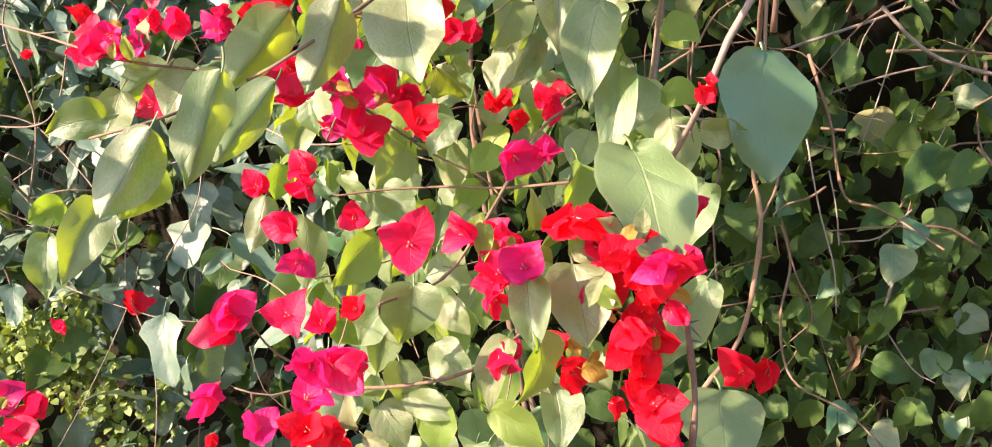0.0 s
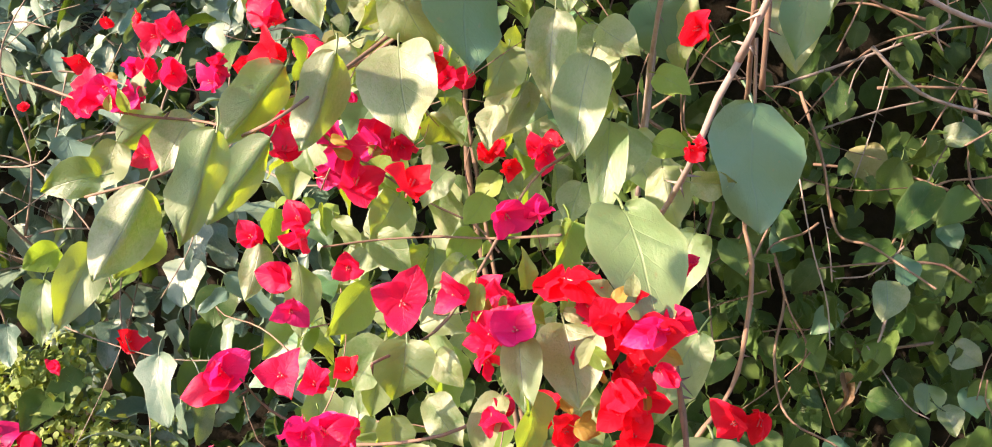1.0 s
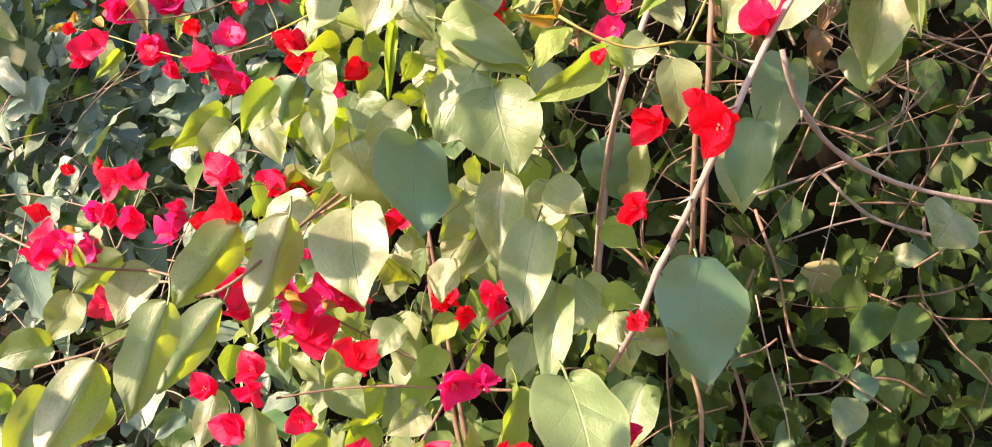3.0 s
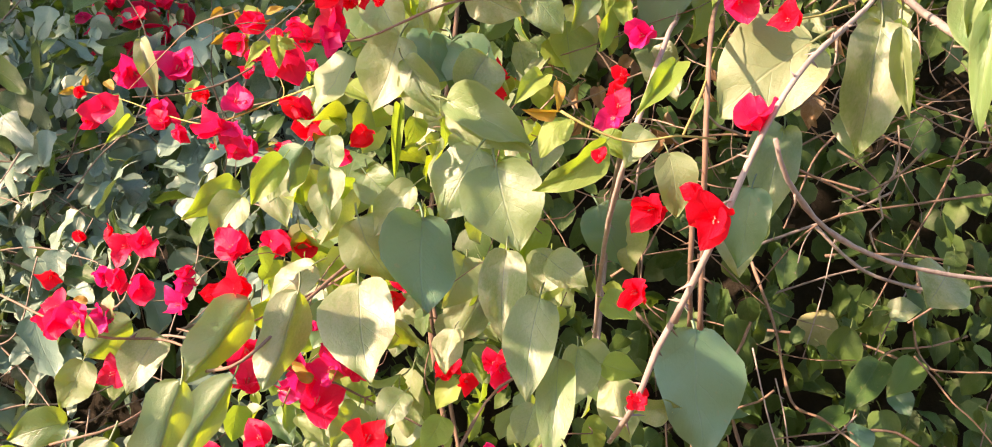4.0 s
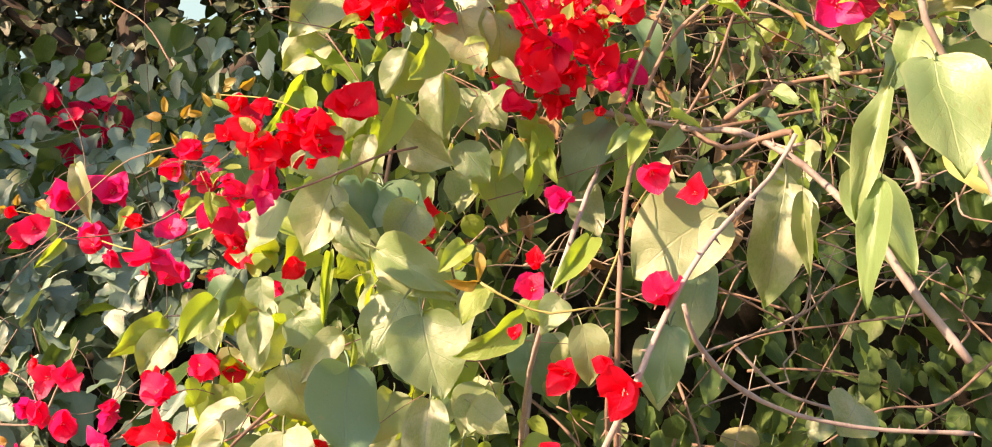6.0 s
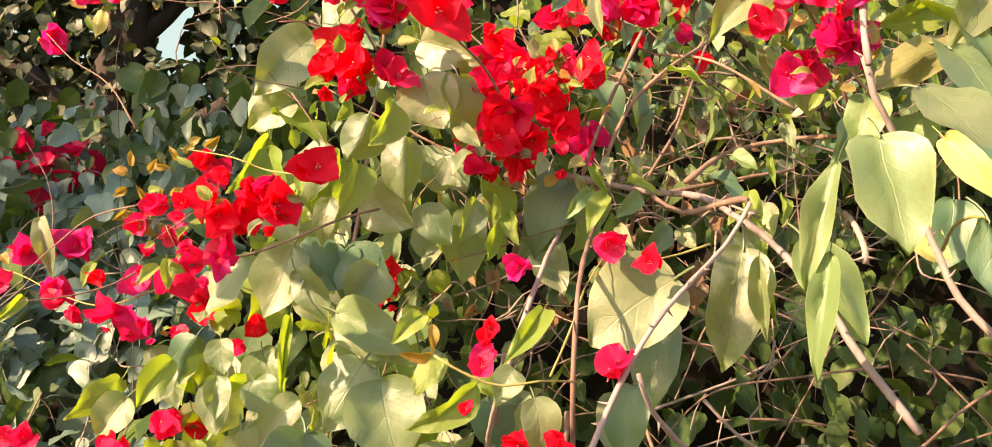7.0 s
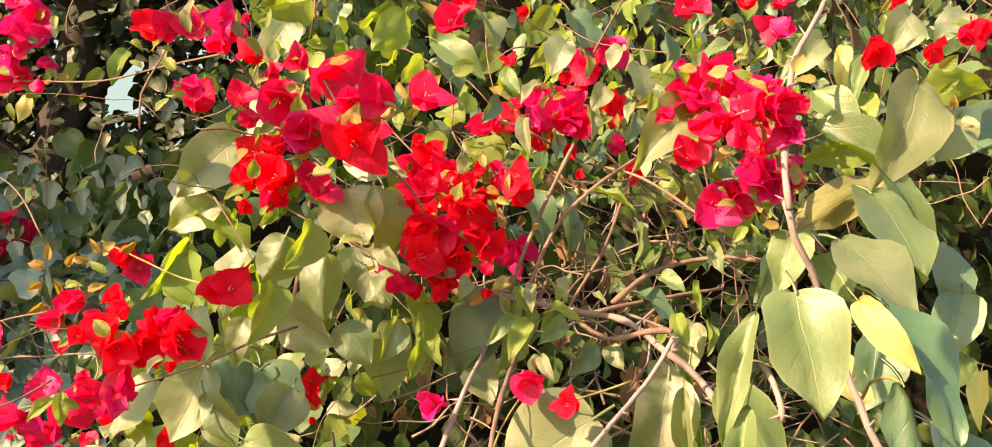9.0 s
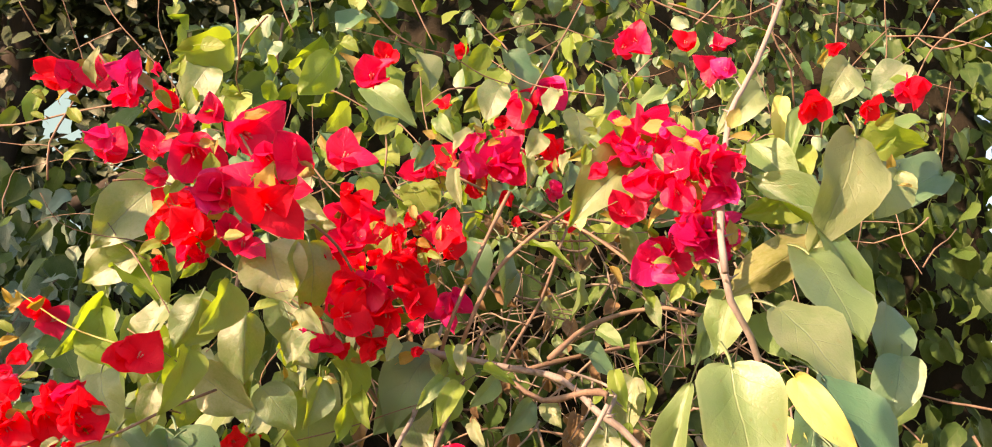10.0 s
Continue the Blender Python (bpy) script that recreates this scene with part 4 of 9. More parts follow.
leaf((-0.474, 1.195, 1.702), (-0.471, 1.191, 1.716), (0.23, -0.91, -0.34), 0.009, 0.4, 0.25, "bronze")
leaf((-0.481, 1.201, 1.677), (-0.472, 1.191, 1.655), (0.02, -0.89, 0.45), 0.011, 0.4, 0.25, "bronze")
leaf((-0.448, 1.195, 1.707), (-0.434, 1.19, 1.696), (0.01, -0.88, 0.47), 0.013, 0.4, 0.05, "bronze")
leaf((-0.286, 1.149, 1.789), (-0.299, 1.145, 1.777), (0.33, -0.94, -0.07), 0.012, 0.4, 0.25, "bronze")
leaf((-0.281, 1.148, 1.819), (-0.28, 1.138, 1.837), (-0.12, -0.88, -0.46), 0.011, 0.4, 0.05, "bronze")
leaf((-0.258, 1.146, 1.811), (-0.247, 1.14, 1.827), (-0.03, -0.94, -0.34), 0.010, 0.4, 0.05, "bronze")
leaf((-0.24, 1.149, 1.771), (-0.241, 1.142, 1.789), (-0.14, -0.93, -0.35), 0.011, 0.4, 0.05, "bronze")
leaf((-0.23, 1.147, 1.783), (-0.208, 1.141, 1.789), (-0.29, -0.96, 0.03), 0.011, 0.4, 0.05, "bronze")
leaf((-0.286, 1.146, 1.807), (-0.302, 1.143, 1.815), (0.31, -0.91, 0.28), 0.014, 0.4, 0.5, "bronze")
leaf((-0.23, 1.171, 1.833), (-0.239, 1.161, 1.849), (0.41, -0.86, -0.31), 0.009, 0.4, 0.5, "bronze")
leaf((-0.242, 1.176, 1.824), (-0.264, 1.167, 1.824), (0.35, -0.87, -0.36), 0.010, 0.4, 0.5, "bronze")
leaf((-0.15, 0.953, 1.799), (-0.134, 0.94, 1.808), (0, -0.55, -0.83), 0.011, 0.4, 0.05, "bronze")
leaf((-0.295, 1.19, 1.769), (-0.31, 1.19, 1.752), (0.52, -0.7, -0.49), 0.013, 0.4, 0.5, "bronze")
leaf((-0.272, 1.186, 1.779), (-0.28, 1.176, 1.799), (0.48, -0.85, -0.21), 0.009, 0.4, 0.05, "bronze")
leaf((-0.256, 1.185, 1.776), (-0.234, 1.173, 1.779), (-0.29, -0.69, -0.66), 0.011, 0.4, 0.5, "bronze")
leaf((-0.287, 1.193, 1.76), (-0.294, 1.184, 1.766), (0.73, -0.68, -0.07), 0.013, 0.4, 0.5, "bronze")
leaf((0.144, 0.846, 1.81), (0.134, 0.842, 1.796), (0.4, -0.91, -0.06), 0.010, 0.4, 0.05, "bronze")
leaf((0.113, 0.983, 1.798), (0.099, 0.98, 1.787), (0.24, -0.97, -0.03), 0.010, 0.4, 0.5, "bronze")
leaf((0.016, 0.821, 2.013), (-0.005, 0.817, 1.973), (-0.02, -1, 0.1), 0.040, 0.2, 0.5)
leaf((0.033, 0.815, 2.038), (-0.006, 0.807, 2.008), (0.55, -0.61, -0.57), 0.047, 0.36, 0.5, "young")
leaf((0.13, 0.899, 2.066), (0.104, 0.89, 2.016), (0.43, -0.9, -0.05), 0.043, -0.24, 0.25, "young")
leaf((0.173, 0.896, 2.017), (0.194, 0.891, 1.981), (0.5, -0.85, 0.2), 0.041, 0.36, 0.25, "shade_tone")
leaf((0.228, 1.008, 2.126), (0.25, 0.992, 2.079), (0.6, -0.75, 0.2), 0.049, 0.36, 0.25, "mature")
leaf((0.337, 0.997, 2.131), (0.362, 0.97, 2.063), (0.45, -0.85, 0.3), 0.058, 0.36, 0.5, "shade_tone")
leaf((0.55, 0.613, 1.921), (0.592, 0.604, 1.894), (-0.56, -0.4, -0.72), 0.036, 0.2, 0.5, "young")
leaf((0.533, 0.68, 1.923), (0.515, 0.674, 1.884), (-0.56, -0.73, 0.39), 0.031, 0.28, 0.25, "young")
leaf((0.494, 0.68, 1.973), (0.455, 0.667, 1.935), (0.03, -0.96, 0.28), 0.030, 0.28, 0.5)
leaf((0.573, 0.666, 1.999), (0.545, 0.664, 1.959), (0.01, -1, 0.03), 0.039, 0.36, 0.5)
leaf((0.622, 0.655, 1.998), (0.591, 0.659, 1.967), (-0.35, -0.91, 0.22), 0.030, 0.2, 0.05)
leaf((-0.282, 1.167, 2.081), (-0.295, 1.17, 2.051), (-0.14, -0.99, -0.04), 0.020, 0.4, 0.25, "young")
leaf((-0.22, 1.162, 2.102), (-0.236, 1.151, 2.053), (-0.03, -0.98, 0.22), 0.025, 0.28, 0.25, "young")
leaf((-0.25, 1.166, 2.075), (-0.27, 1.164, 2.046), (0.24, -0.96, -0.11), 0.018, 0.4, 0.05, "young")
leaf((-0.346, 1.189, 2.041), (-0.353, 1.187, 2.005), (-0.02, -1, 0.06), 0.022, -0.3, 0.5, "yellow")
leaf((0.387, 0.547, 1.722), (0.39, 0.523, 1.638), (-0.05, -0.97, 0.2), 0.061, 0.25, 0.15, "fresh")
leaf((0.374, 0.582, 1.712), (0.344, 0.586, 1.619), (-0.57, -0.82, 0.09), 0.024, 0.3, 0.3, "fresh", outline="long", twist=0.4)
leaf((0.367, 0.587, 1.646), (0.348, 0.588, 1.554), (-0.50, -0.86, 0.09), 0.024, 0.25, 0.3, "fresh", outline="long", twist=-0.4)
leaf((0.379, 0.653, 1.665), (0.424, 0.632, 1.586), (-0.31, -0.85, 0.42), 0.049, -0.35, 0.3, "fresh")
leaf((0.431, 0.563, 1.762), (0.472, 0.527, 1.71), (-0.07, -0.82, 0.57), 0.060, 0.08, 0.25)
leaf((0.484, 0.607, 1.812), (0.506, 0.565, 1.747), (0.22, -0.80, 0.56), 0.082, 0.16, 0.3, "fresh")
leaf((0.442, 0.531, 1.713), (0.473, 0.492, 1.627), (0.40, -0.85, 0.34), 0.051, 0.15, 0.2, "shade_tone")
leaf((0.41, 0.508, 1.711), (0.435, 0.488, 1.664), (-0.70, -0.66, 0.27), 0.022, 0.3, 0.3, "yellow")
leaf((0.484, 0.693, 1.693), (0.518, 0.676, 1.65), (-0.47, -0.81, 0.34), 0.033, 0.1, 0.2, "yellow")
leaf((0.444, 0.52, 1.66), (0.456, 0.505, 1.575), (0.50, -0.86, 0.09), 0.030, -0.5, 0.2, "shade_tone")
leaf((0.504, 0.579, 1.634), (0.533, 0.547, 1.562), (0.34, -0.93, 0.17), 0.053, 0.2, 0.3, "shade_tone")
leaf((0.57, 0.641, 1.78), (0.561, 0.634, 1.722), (0.25, -0.95, 0.17), 0.043, 0.2, 0.3, "shade_tone")
leaf((0.572, 0.629, 1.738), (0.555, 0.622, 1.687), (-0.33, -0.91, 0.26), 0.040, 0.3, 0.2, "shade_tone")
leaf((0.452, 0.668, 1.791), (0.429, 0.661, 1.742), (-0.56, -0.81, 0.17), 0.038, 0.3, 0.2, "fresh")
leaf((0.444, 0.693, 1.774), (0.425, 0.684, 1.735), (0.34, -0.94, 0.00), 0.030, 0.3, 0.2, "shade_tone")
leaf((0.478, 0.677, 1.774), (0.49, 0.652, 1.738), (-0.32, -0.88, 0.34), 0.043, 0.2, 0.2, "fresh")
leaf((0.528, 0.684, 1.707), (0.51, 0.679, 1.643), (-0.17, -0.98, 0.09), 0.045, 0.2, 0.2, "shade_tone")
leaf((0.504, 0.621, 1.827), (0.421, 0.602, 1.782), (-0.49, -0.85, -0.17), 0.036, -0.3, 0.3, "olive")
leaf((0.456, 0.638, 1.881), (0.546, 0.582, 1.787), (-0.14, -0.81, 0.57), 0.028, 0.2, 0.5, "mature", outline="long")
leaf((0.522, 0.548, 1.671), (0.506, 0.537, 1.633), (-0.77, -0.64, 0.00), 0.015, 0.3, 0.2, "yellow")
leaf((0.02, 0.933, 1.979), (-0.036, 0.933, 1.922), (-0.48, -0.84, 0.26), 0.058, 0.2, 0.2)
leaf((-0.002, 0.919, 2.067), (-0.013, 0.915, 1.991), (-0.56, -0.81, 0.17), 0.032, 0.2, 0.2)
leaf((-0.084, 1.002, 1.875), (-0.096, 0.995, 1.818), (-0.56, -0.81, 0.17), 0.050, 0.3, 0.2)
leaf((-0.022, 0.954, 1.807), (-0.057, 0.951, 1.747), (-0.49, -0.85, 0.17), 0.043, 0.2, 0.3)
leaf((0.161, 0.862, 2.021), (0.21, 0.842, 1.98), (-0.45, -0.78, 0.42), 0.034, 0.25, 0.3, "fresh")
leaf((0.144, 0.811, 1.979), (0.127, 0.809, 1.951), (0.86, -0.50, 0.09), 0.028, 0.2, 0.2, "young")
leaf((0.669, 0.682, 1.908), (0.575, 0.664, 1.87), (0.15, -0.85, 0.50), 0.045, 0.2, 0.2, "shade_tone")
leaf((0.485, 0.687, 1.924), (0.512, 0.651, 1.879), (-0.45, -0.78, 0.42), 0.035, 0.25, 0.3, "fresh")
leaf((0.522, 0.692, 1.973), (0.516, 0.693, 1.924), (-0.64, -0.76, 0.09), 0.018, 0.3, 0.2, "yellow")
leaf((0.531, 0.673, 1.958), (0.515, 0.675, 1.907), (-0.64, -0.76, 0.09), 0.018, 0.3, 0.2, "fresh")
leaf((0.501, 0.682, 1.838), (0.477, 0.683, 1.798), (0.86, -0.50, 0.09), 0.022, 0.2, 0.2, "young")
leaf((0.622, 0.642, 1.941), (0.572, 0.633, 1.919), (-0.38, -0.66, 0.64), 0.027, 0.2, 0.3, "fresh")
leaf((-0.091, 0.87, 1.667), (-0.125, 0.866, 1.612), (-0.56, -0.81, 0.17), 0.045, 0.12, 0.15)
leaf((-0.036, 0.823, 1.652), (-0.004, 0.818, 1.602), (-0.56, -0.81, 0.17), 0.034, 0.12, 0.2)
leaf((0.008, 0.853, 1.676), (-0.026, 0.836, 1.635), (0.14, -0.81, 0.57), 0.066, 0.25, 0.3, "shade_tone")
leaf((0.039, 0.841, 1.659), (0.018, 0.833, 1.615), (0.49, -0.85, 0.17), 0.050, 0.3, 0.2)
leaf((0.003, 0.805, 1.613), (0.072, 0.781, 1.575), (-0.45, -0.78, 0.42), 0.040, 0.25, 0.3, "fresh")
leaf((0.152, 0.875, 1.763), (0.159, 0.872, 1.672), (0.87, -0.50, 0.00), 0.039, 0.3, 0.2, "young")
leaf((0.234, 0.907, 1.745), (0.189, 0.897, 1.678), (0.16, -0.93, 0.34), 0.051, 0.2, 0.3, "shade_tone")
leaf((0.311, 0.909, 1.879), (0.323, 0.901, 1.809), (0.56, -0.81, 0.17), 0.038, 0.25, 0.3, "shade_tone")
leaf((0.274, 0.934, 1.884), (0.3, 0.922, 1.822), (0.41, -0.89, 0.21), 0.041, 0.25, 0.3, "shade_tone")
leaf((0.376, 0.856, 1.834), (0.375, 0.845, 1.79), (0.64, -0.76, 0.09), 0.016, 0.5, 0.3)
leaf((0.388, 0.737, 1.855), (0.399, 0.724, 1.807), (-0.56, -0.81, 0.17), 0.017, 0.4, 0.3, "pale")
leaf((0.314, 0.791, 1.849), (0.347, 0.769, 1.832), (-0.07, -0.76, 0.64), 0.013, 0.4, 0.3, "young")
leaf((0.246, 0.759, 1.752), (0.242, 0.744, 1.728), (-0.49, -0.85, 0.17), 0.013, 0.35, 0.3, "pale")
leaf((0.27, 0.795, 1.762), (0.277, 0.778, 1.74), (0.76, -0.64, 0.09), 0.015, 0.25, 0.3, "young")
leaf((0.291, 0.811, 1.77), (0.284, 0.796, 1.746), (-0.63, -0.75, 0.17), 0.017, 0.3, 0.3, "pale")
leaf((0.235, 0.787, 1.727), (0.21, 0.775, 1.702), (0.38, -0.66, 0.64), 0.015, 0.25, 0.3, "fresh")
leaf((0.245, 0.766, 1.72), (0.224, 0.755, 1.688), (-0.25, -0.93, 0.26), 0.020, 0.35, 0.3, "young")
leaf((0.282, 0.79, 1.727), (0.259, 0.778, 1.702), (0.50, -0.71, 0.50), 0.018, 0.25, 0.3, "fresh")
leaf((0.235, 0.827, 1.732), (0.226, 0.804, 1.749), (0.34, -0.93, 0.17), 0.015, 0.25, 0.3)
leaf((0.266, 0.77, 1.733), (0.289, 0.749, 1.721), (-0.30, -0.81, 0.50), 0.011, 0.5, 0.3, "young")
leaf((0.381, 0.87, 1.765), (0.414, 0.85, 1.739), (0.60, -0.72, 0.34), 0.037, 0.25, 0.3, "shade_tone")
leaf((0.391, 0.835, 1.778), (0.409, 0.815, 1.762), (-0.30, -0.81, 0.50), 0.017, 0.25, 0.3, "fresh")
leaf((0.405, 0.774, 1.764), (0.402, 0.76, 1.732), (-0.64, -0.76, 0.09), 0.008, 0.25, 0.3, "young")
leaf((0.333, 0.868, 1.711), (0.309, 0.858, 1.677), (0.54, -0.77, 0.34), 0.027, 0.25, 0.3, "shade_tone")
leaf((0.355, 0.885, 1.711), (0.36, 0.869, 1.687), (-0.47, -0.81, 0.34), 0.021, 0.25, 0.3)
leaf((0.402, 0.821, 1.738), (0.406, 0.807, 1.7), (-0.56, -0.81, 0.17), 0.019, 0.4, 0.3, "young")
leaf((0.253, 0.751, 1.688), (0.258, 0.734, 1.667), (-0.55, -0.79, 0.26), 0.012, 0.3, 0.3, "pale")
leaf((0.193, 0.797, 1.761), (0.186, 0.781, 1.742), (0.40, -0.85, 0.34), 0.016, 0.25, 0.3)
leaf((0.111, 0.774, 1.782), (0.125, 0.756, 1.759), (-0.63, -0.75, 0.17), 0.017, 0.25, 0.3, "pale")
leaf((0.121, 0.787, 1.761), (0.103, 0.774, 1.739), (-0.63, -0.75, 0.17), 0.017, 0.25, 0.3)
leaf((0.132, 0.844, 1.727), (0.12, 0.834, 1.684), (0.49, -0.85, 0.17), 0.027, 0.4, 0.3)
leaf((0.168, 0.861, 1.718), (0.173, 0.846, 1.686), (-0.56, -0.81, 0.17), 0.019, 0.35, 0.3, "young")
leaf((0.351, 0.885, 1.813), (0.353, 0.868, 1.794), (-0.49, -0.85, 0.17), 0.011, 0.25, 0.3, "pale")
leaf((0.322, 0.829, 1.757), (0.327, 0.81, 1.746), (-0.32, -0.88, 0.34), 0.007, 0.25, 0.3, "pale")
leaf((0.385, 0.884, 1.843), (0.376, 0.868, 1.829), (-0.50, -0.87, 0.00), 0.009, 0.25, 0.3)
leaf((0.401, 0.845, 1.722), (0.381, 0.83, 1.706), (-0.60, -0.72, 0.34), 0.011, 0.25, 0.3, "young")
leaf((0.36, 0.881, 1.775), (0.368, 0.863, 1.757), (-0.49, -0.85, 0.17), 0.011, 0.25, 0.3)
leaf((0.332, 0.913, 1.846), (0.311, 0.899, 1.826), (-0.56, -0.81, 0.17), 0.010, 0.25, 0.3, "pale")
leaf((0.433, 0.802, 1.805), (0.434, 0.787, 1.776), (-0.55, -0.79, 0.26), 0.016, 0.25, 0.3)
leaf((0.415, 0.78, 1.727), (0.417, 0.765, 1.696), (0.64, -0.76, 0.09), 0.013, 0.4, 0.3, "young")
leaf((0.367, 0.815, 1.991), (0.373, 0.802, 1.952), (0.22, -0.60, 0.77), 0.046, 0.12, 0.3)
leaf((0.375, 0.8, 1.961), (0.397, 0.78, 1.94), (-0.14, -0.81, 0.57), 0.021, 0.25, 0.3, "fresh")
leaf((0.338, 0.843, 1.977), (0.324, 0.831, 1.949), (0.38, -0.82, 0.42), 0.024, 0.25, 0.3)
leaf((0.323, 0.85, 1.954), (0.326, 0.836, 1.92), (0.41, -0.88, 0.26), 0.021, 0.4, 0.3)
leaf((0.262, 0.816, 1.964), (0.24, 0.804, 1.941), (-0.54, -0.77, 0.34), 0.013, 0.25, 0.3, "pale")
leaf((0.3, 0.859, 2.031), (0.28, 0.849, 1.993), (0.06, -0.70, 0.71), 0.035, 0.2, 0.3)
leaf((0.243, 0.788, 1.916), (0.243, 0.775, 1.878), (-0.57, -0.82, 0.09), 0.016, 0.45, 0.3, "pale")
leaf((0.404, 0.84, 2.043), (0.408, 0.829, 1.995), (0.70, -0.70, 0.09), 0.027, 0.25, 0.3, "shade_tone")
leaf((0.423, 0.828, 2.04), (0.43, 0.812, 2.011), (0.82, -0.57, 0.00), 0.029, 0.25, 0.3, "young")
leaf((0.443, 0.761, 1.999), (0.392, 0.755, 1.965), (-0.32, -0.69, 0.64), 0.019, 0.25, 0.3, "fresh")
leaf((0.415, 0.711, 1.91), (0.419, 0.697, 1.874), (-0.56, -0.81, 0.17), 0.018, 0.4, 0.3, "pale")
leaf((0.421, 0.642, 1.891), (0.416, 0.627, 1.864), (-0.57, -0.82, 0.09), 0.008, 0.4, 0.3, "pale")
leaf((0.407, 0.657, 1.879), (0.416, 0.638, 1.862), (-0.30, -0.81, 0.50), 0.007, 0.25, 0.3, "young")
leaf((0.299, 0.898, 1.939), (0.299, 0.884, 1.909), (0.56, -0.81, 0.17), 0.021, 0.25, 0.3, "shade_tone")
leaf((0.373, 0.854, 1.951), (0.366, 0.841, 1.916), (0.63, -0.75, 0.17), 0.020, 0.25, 0.3, "shade_tone")
leaf((0.35, 0.787, 1.939), (0.338, 0.773, 1.917), (-0.56, -0.81, 0.17), 0.012, 0.25, 0.3, "pale")
leaf((0.343, 0.874, 1.925), (0.324, 0.862, 1.898), (0.54, -0.77, 0.34), 0.017, 0.25, 0.3, "shade_tone")
leaf((0.354, 0.759, 1.873), (0.347, 0.743, 1.857), (-0.56, -0.81, 0.17), 0.012, 0.1, 0.3, "yellow")
leaf((0.408, 0.69, 1.865), (0.384, 0.677, 1.847), (-0.54, -0.77, 0.34), 0.009, 0.3, 0.3, "yellow")
leaf((0.287, 0.881, 2.034), (0.268, 0.869, 2.004), (0.63, -0.75, 0.17), 0.021, 0.25, 0.3, "young")
leaf((0.236, 0.866, 1.994), (0.246, 0.849, 1.967), (-0.55, -0.79, 0.26), 0.017, 0.25, 0.3, "fresh")
leaf((0.232, 0.882, 1.969), (0.217, 0.87, 1.939), (0.56, -0.81, 0.17), 0.020, 0.25, 0.3, "shade_tone")
leaf((0.365, 0.869, 2.034), (0.345, 0.857, 2.006), (-0.52, -0.74, 0.42), 0.021, 0.25, 0.3)
leaf((0.329, 0.895, 2.036), (0.335, 0.88, 2.003), (0.64, -0.76, 0.09), 0.018, 0.25, 0.3, "young")
leaf((0.437, 0.796, 1.98), (0.437, 0.782, 1.95), (0.63, -0.75, 0.17), 0.017, 0.25, 0.3, "shade_tone")

# ---- the climber: blooms ----
flower((-0.325, 0.854, 1.413), (0.17, -0.56, 0.81), 0.035, "magenta", 0.92, 0.72)
flower((-0.353, 0.87, 1.423), (0.08, -0.83, -0.55), 0.043, "crimson", 0.69, 1.12)
flower((-0.314, 0.869, 1.425), (-0.55, -0.83, 0.05), 0.033, "magenta", 0.8, 1.72)
flower((-0.333, 0.851, 1.43), (-0.27, -0.85, -0.45), 0.035, "magenta", 0.92, 1.40)
flower((-0.306, 0.931, 1.448), (0.38, -0.92, 0), 0.036, "crimson", 0.88, 0.51)
flower((-0.245, 0.866, 1.434), (-0.62, -0.78, -0.03), 0.029, "magenta", 0.75, 0.34)
flower((-0.394, 0.931, 1.461), (0.26, -0.72, -0.65), 0.024, "red", 0.73, 0.40)
flower((-0.406, 0.845, 1.411), (0.61, -0.75, 0.25), 0.011, "red", 0.61, 0.56)
flower((-0.313, 0.888, 1.369), (-0.32, -0.94, -0.13), 0.032, "crimson", 0.89, 1.93)
flower((-0.172, 0.808, 1.399), (0.47, -0.69, -0.55), 0.034, "crimson", 0.88, 1.08)
flower((-0.162, 0.778, 1.371), (0.16, -0.63, 0.76), 0.037, "crimson", 0.73, 0.39)
flower((-0.102, 0.852, 1.385), (0.39, -0.88, 0.26), 0.037, "crimson", 0.9, 1.39)
flower((-0.077, 0.852, 1.377), (0.31, -0.92, -0.23), 0.033, "crimson", 0.92, 1.18)
flower((-0.119, 0.859, 1.343), (0.27, -0.62, 0.74), 0.043, "crimson", 0.87, 2.00)
flower((-0.155, 0.904, 1.349), (0.8, -0.59, 0.11), 0.045, "magenta", 0.45, 0.96)
flower((-0.049, 0.649, 1.348), (0.36, -0.64, 0.68), 0.035, "red", 0.58, 0.32)
flower((-0.209, 0.85, 1.295), (-0.11, -0.83, 0.55), 0.033, "crimson", 0.69, 2.03)
flower((-0.169, 0.856, 1.311), (-0.12, -0.74, 0.66), 0.033, "crimson", 0.62, 0.43)
flower((-0.163, 0.835, 1.297), (-0.24, -0.97, -0.09), 0.036, "crimson", 0.49, 0.85)
flower((-0.122, 0.832, 1.273), (0.01, -0.94, -0.33), 0.028, "crimson", 0.88, 1.99)
flower((-0.184, 0.856, 1.259), (-0.53, -0.82, 0.18), 0.037, "crimson", 0.77, 1.67)
flower((-0.178, 0.854, 1.232), (0.23, -0.89, -0.38), 0.030, "magenta", 1.0, 1.39)
flower((-0.056, 0.657, 1.27), (0.1, -0.99, -0.03), 0.038, "crimson", 1.1, 1.18)
flower((-0.556, 1.41, 1.088), (0.6, -0.65, 0.47), 0.051, "red", 0.81, 0.42)
flower((-0.182, 0.661, 1.22), (0.5, -0.76, 0.41), 0.037, "magenta", 0.97, 0.53)
flower((-0.183, 0.663, 1.209), (-0.27, -0.74, 0.62), 0.038, "crimson", 0.95, 1.84)
flower((-0.133, 0.638, 1.224), (-0.14, -0.9, 0.4), 0.031, "crimson", 0.85, 1.26)
flower((-0.108, 0.623, 1.221), (-0.07, -0.71, 0.7), 0.026, "crimson", 0.52, 2.09)
flower((-0.087, 0.624, 1.23), (-0.16, -0.71, 0.69), 0.022, "red", 0.91, 0.55)
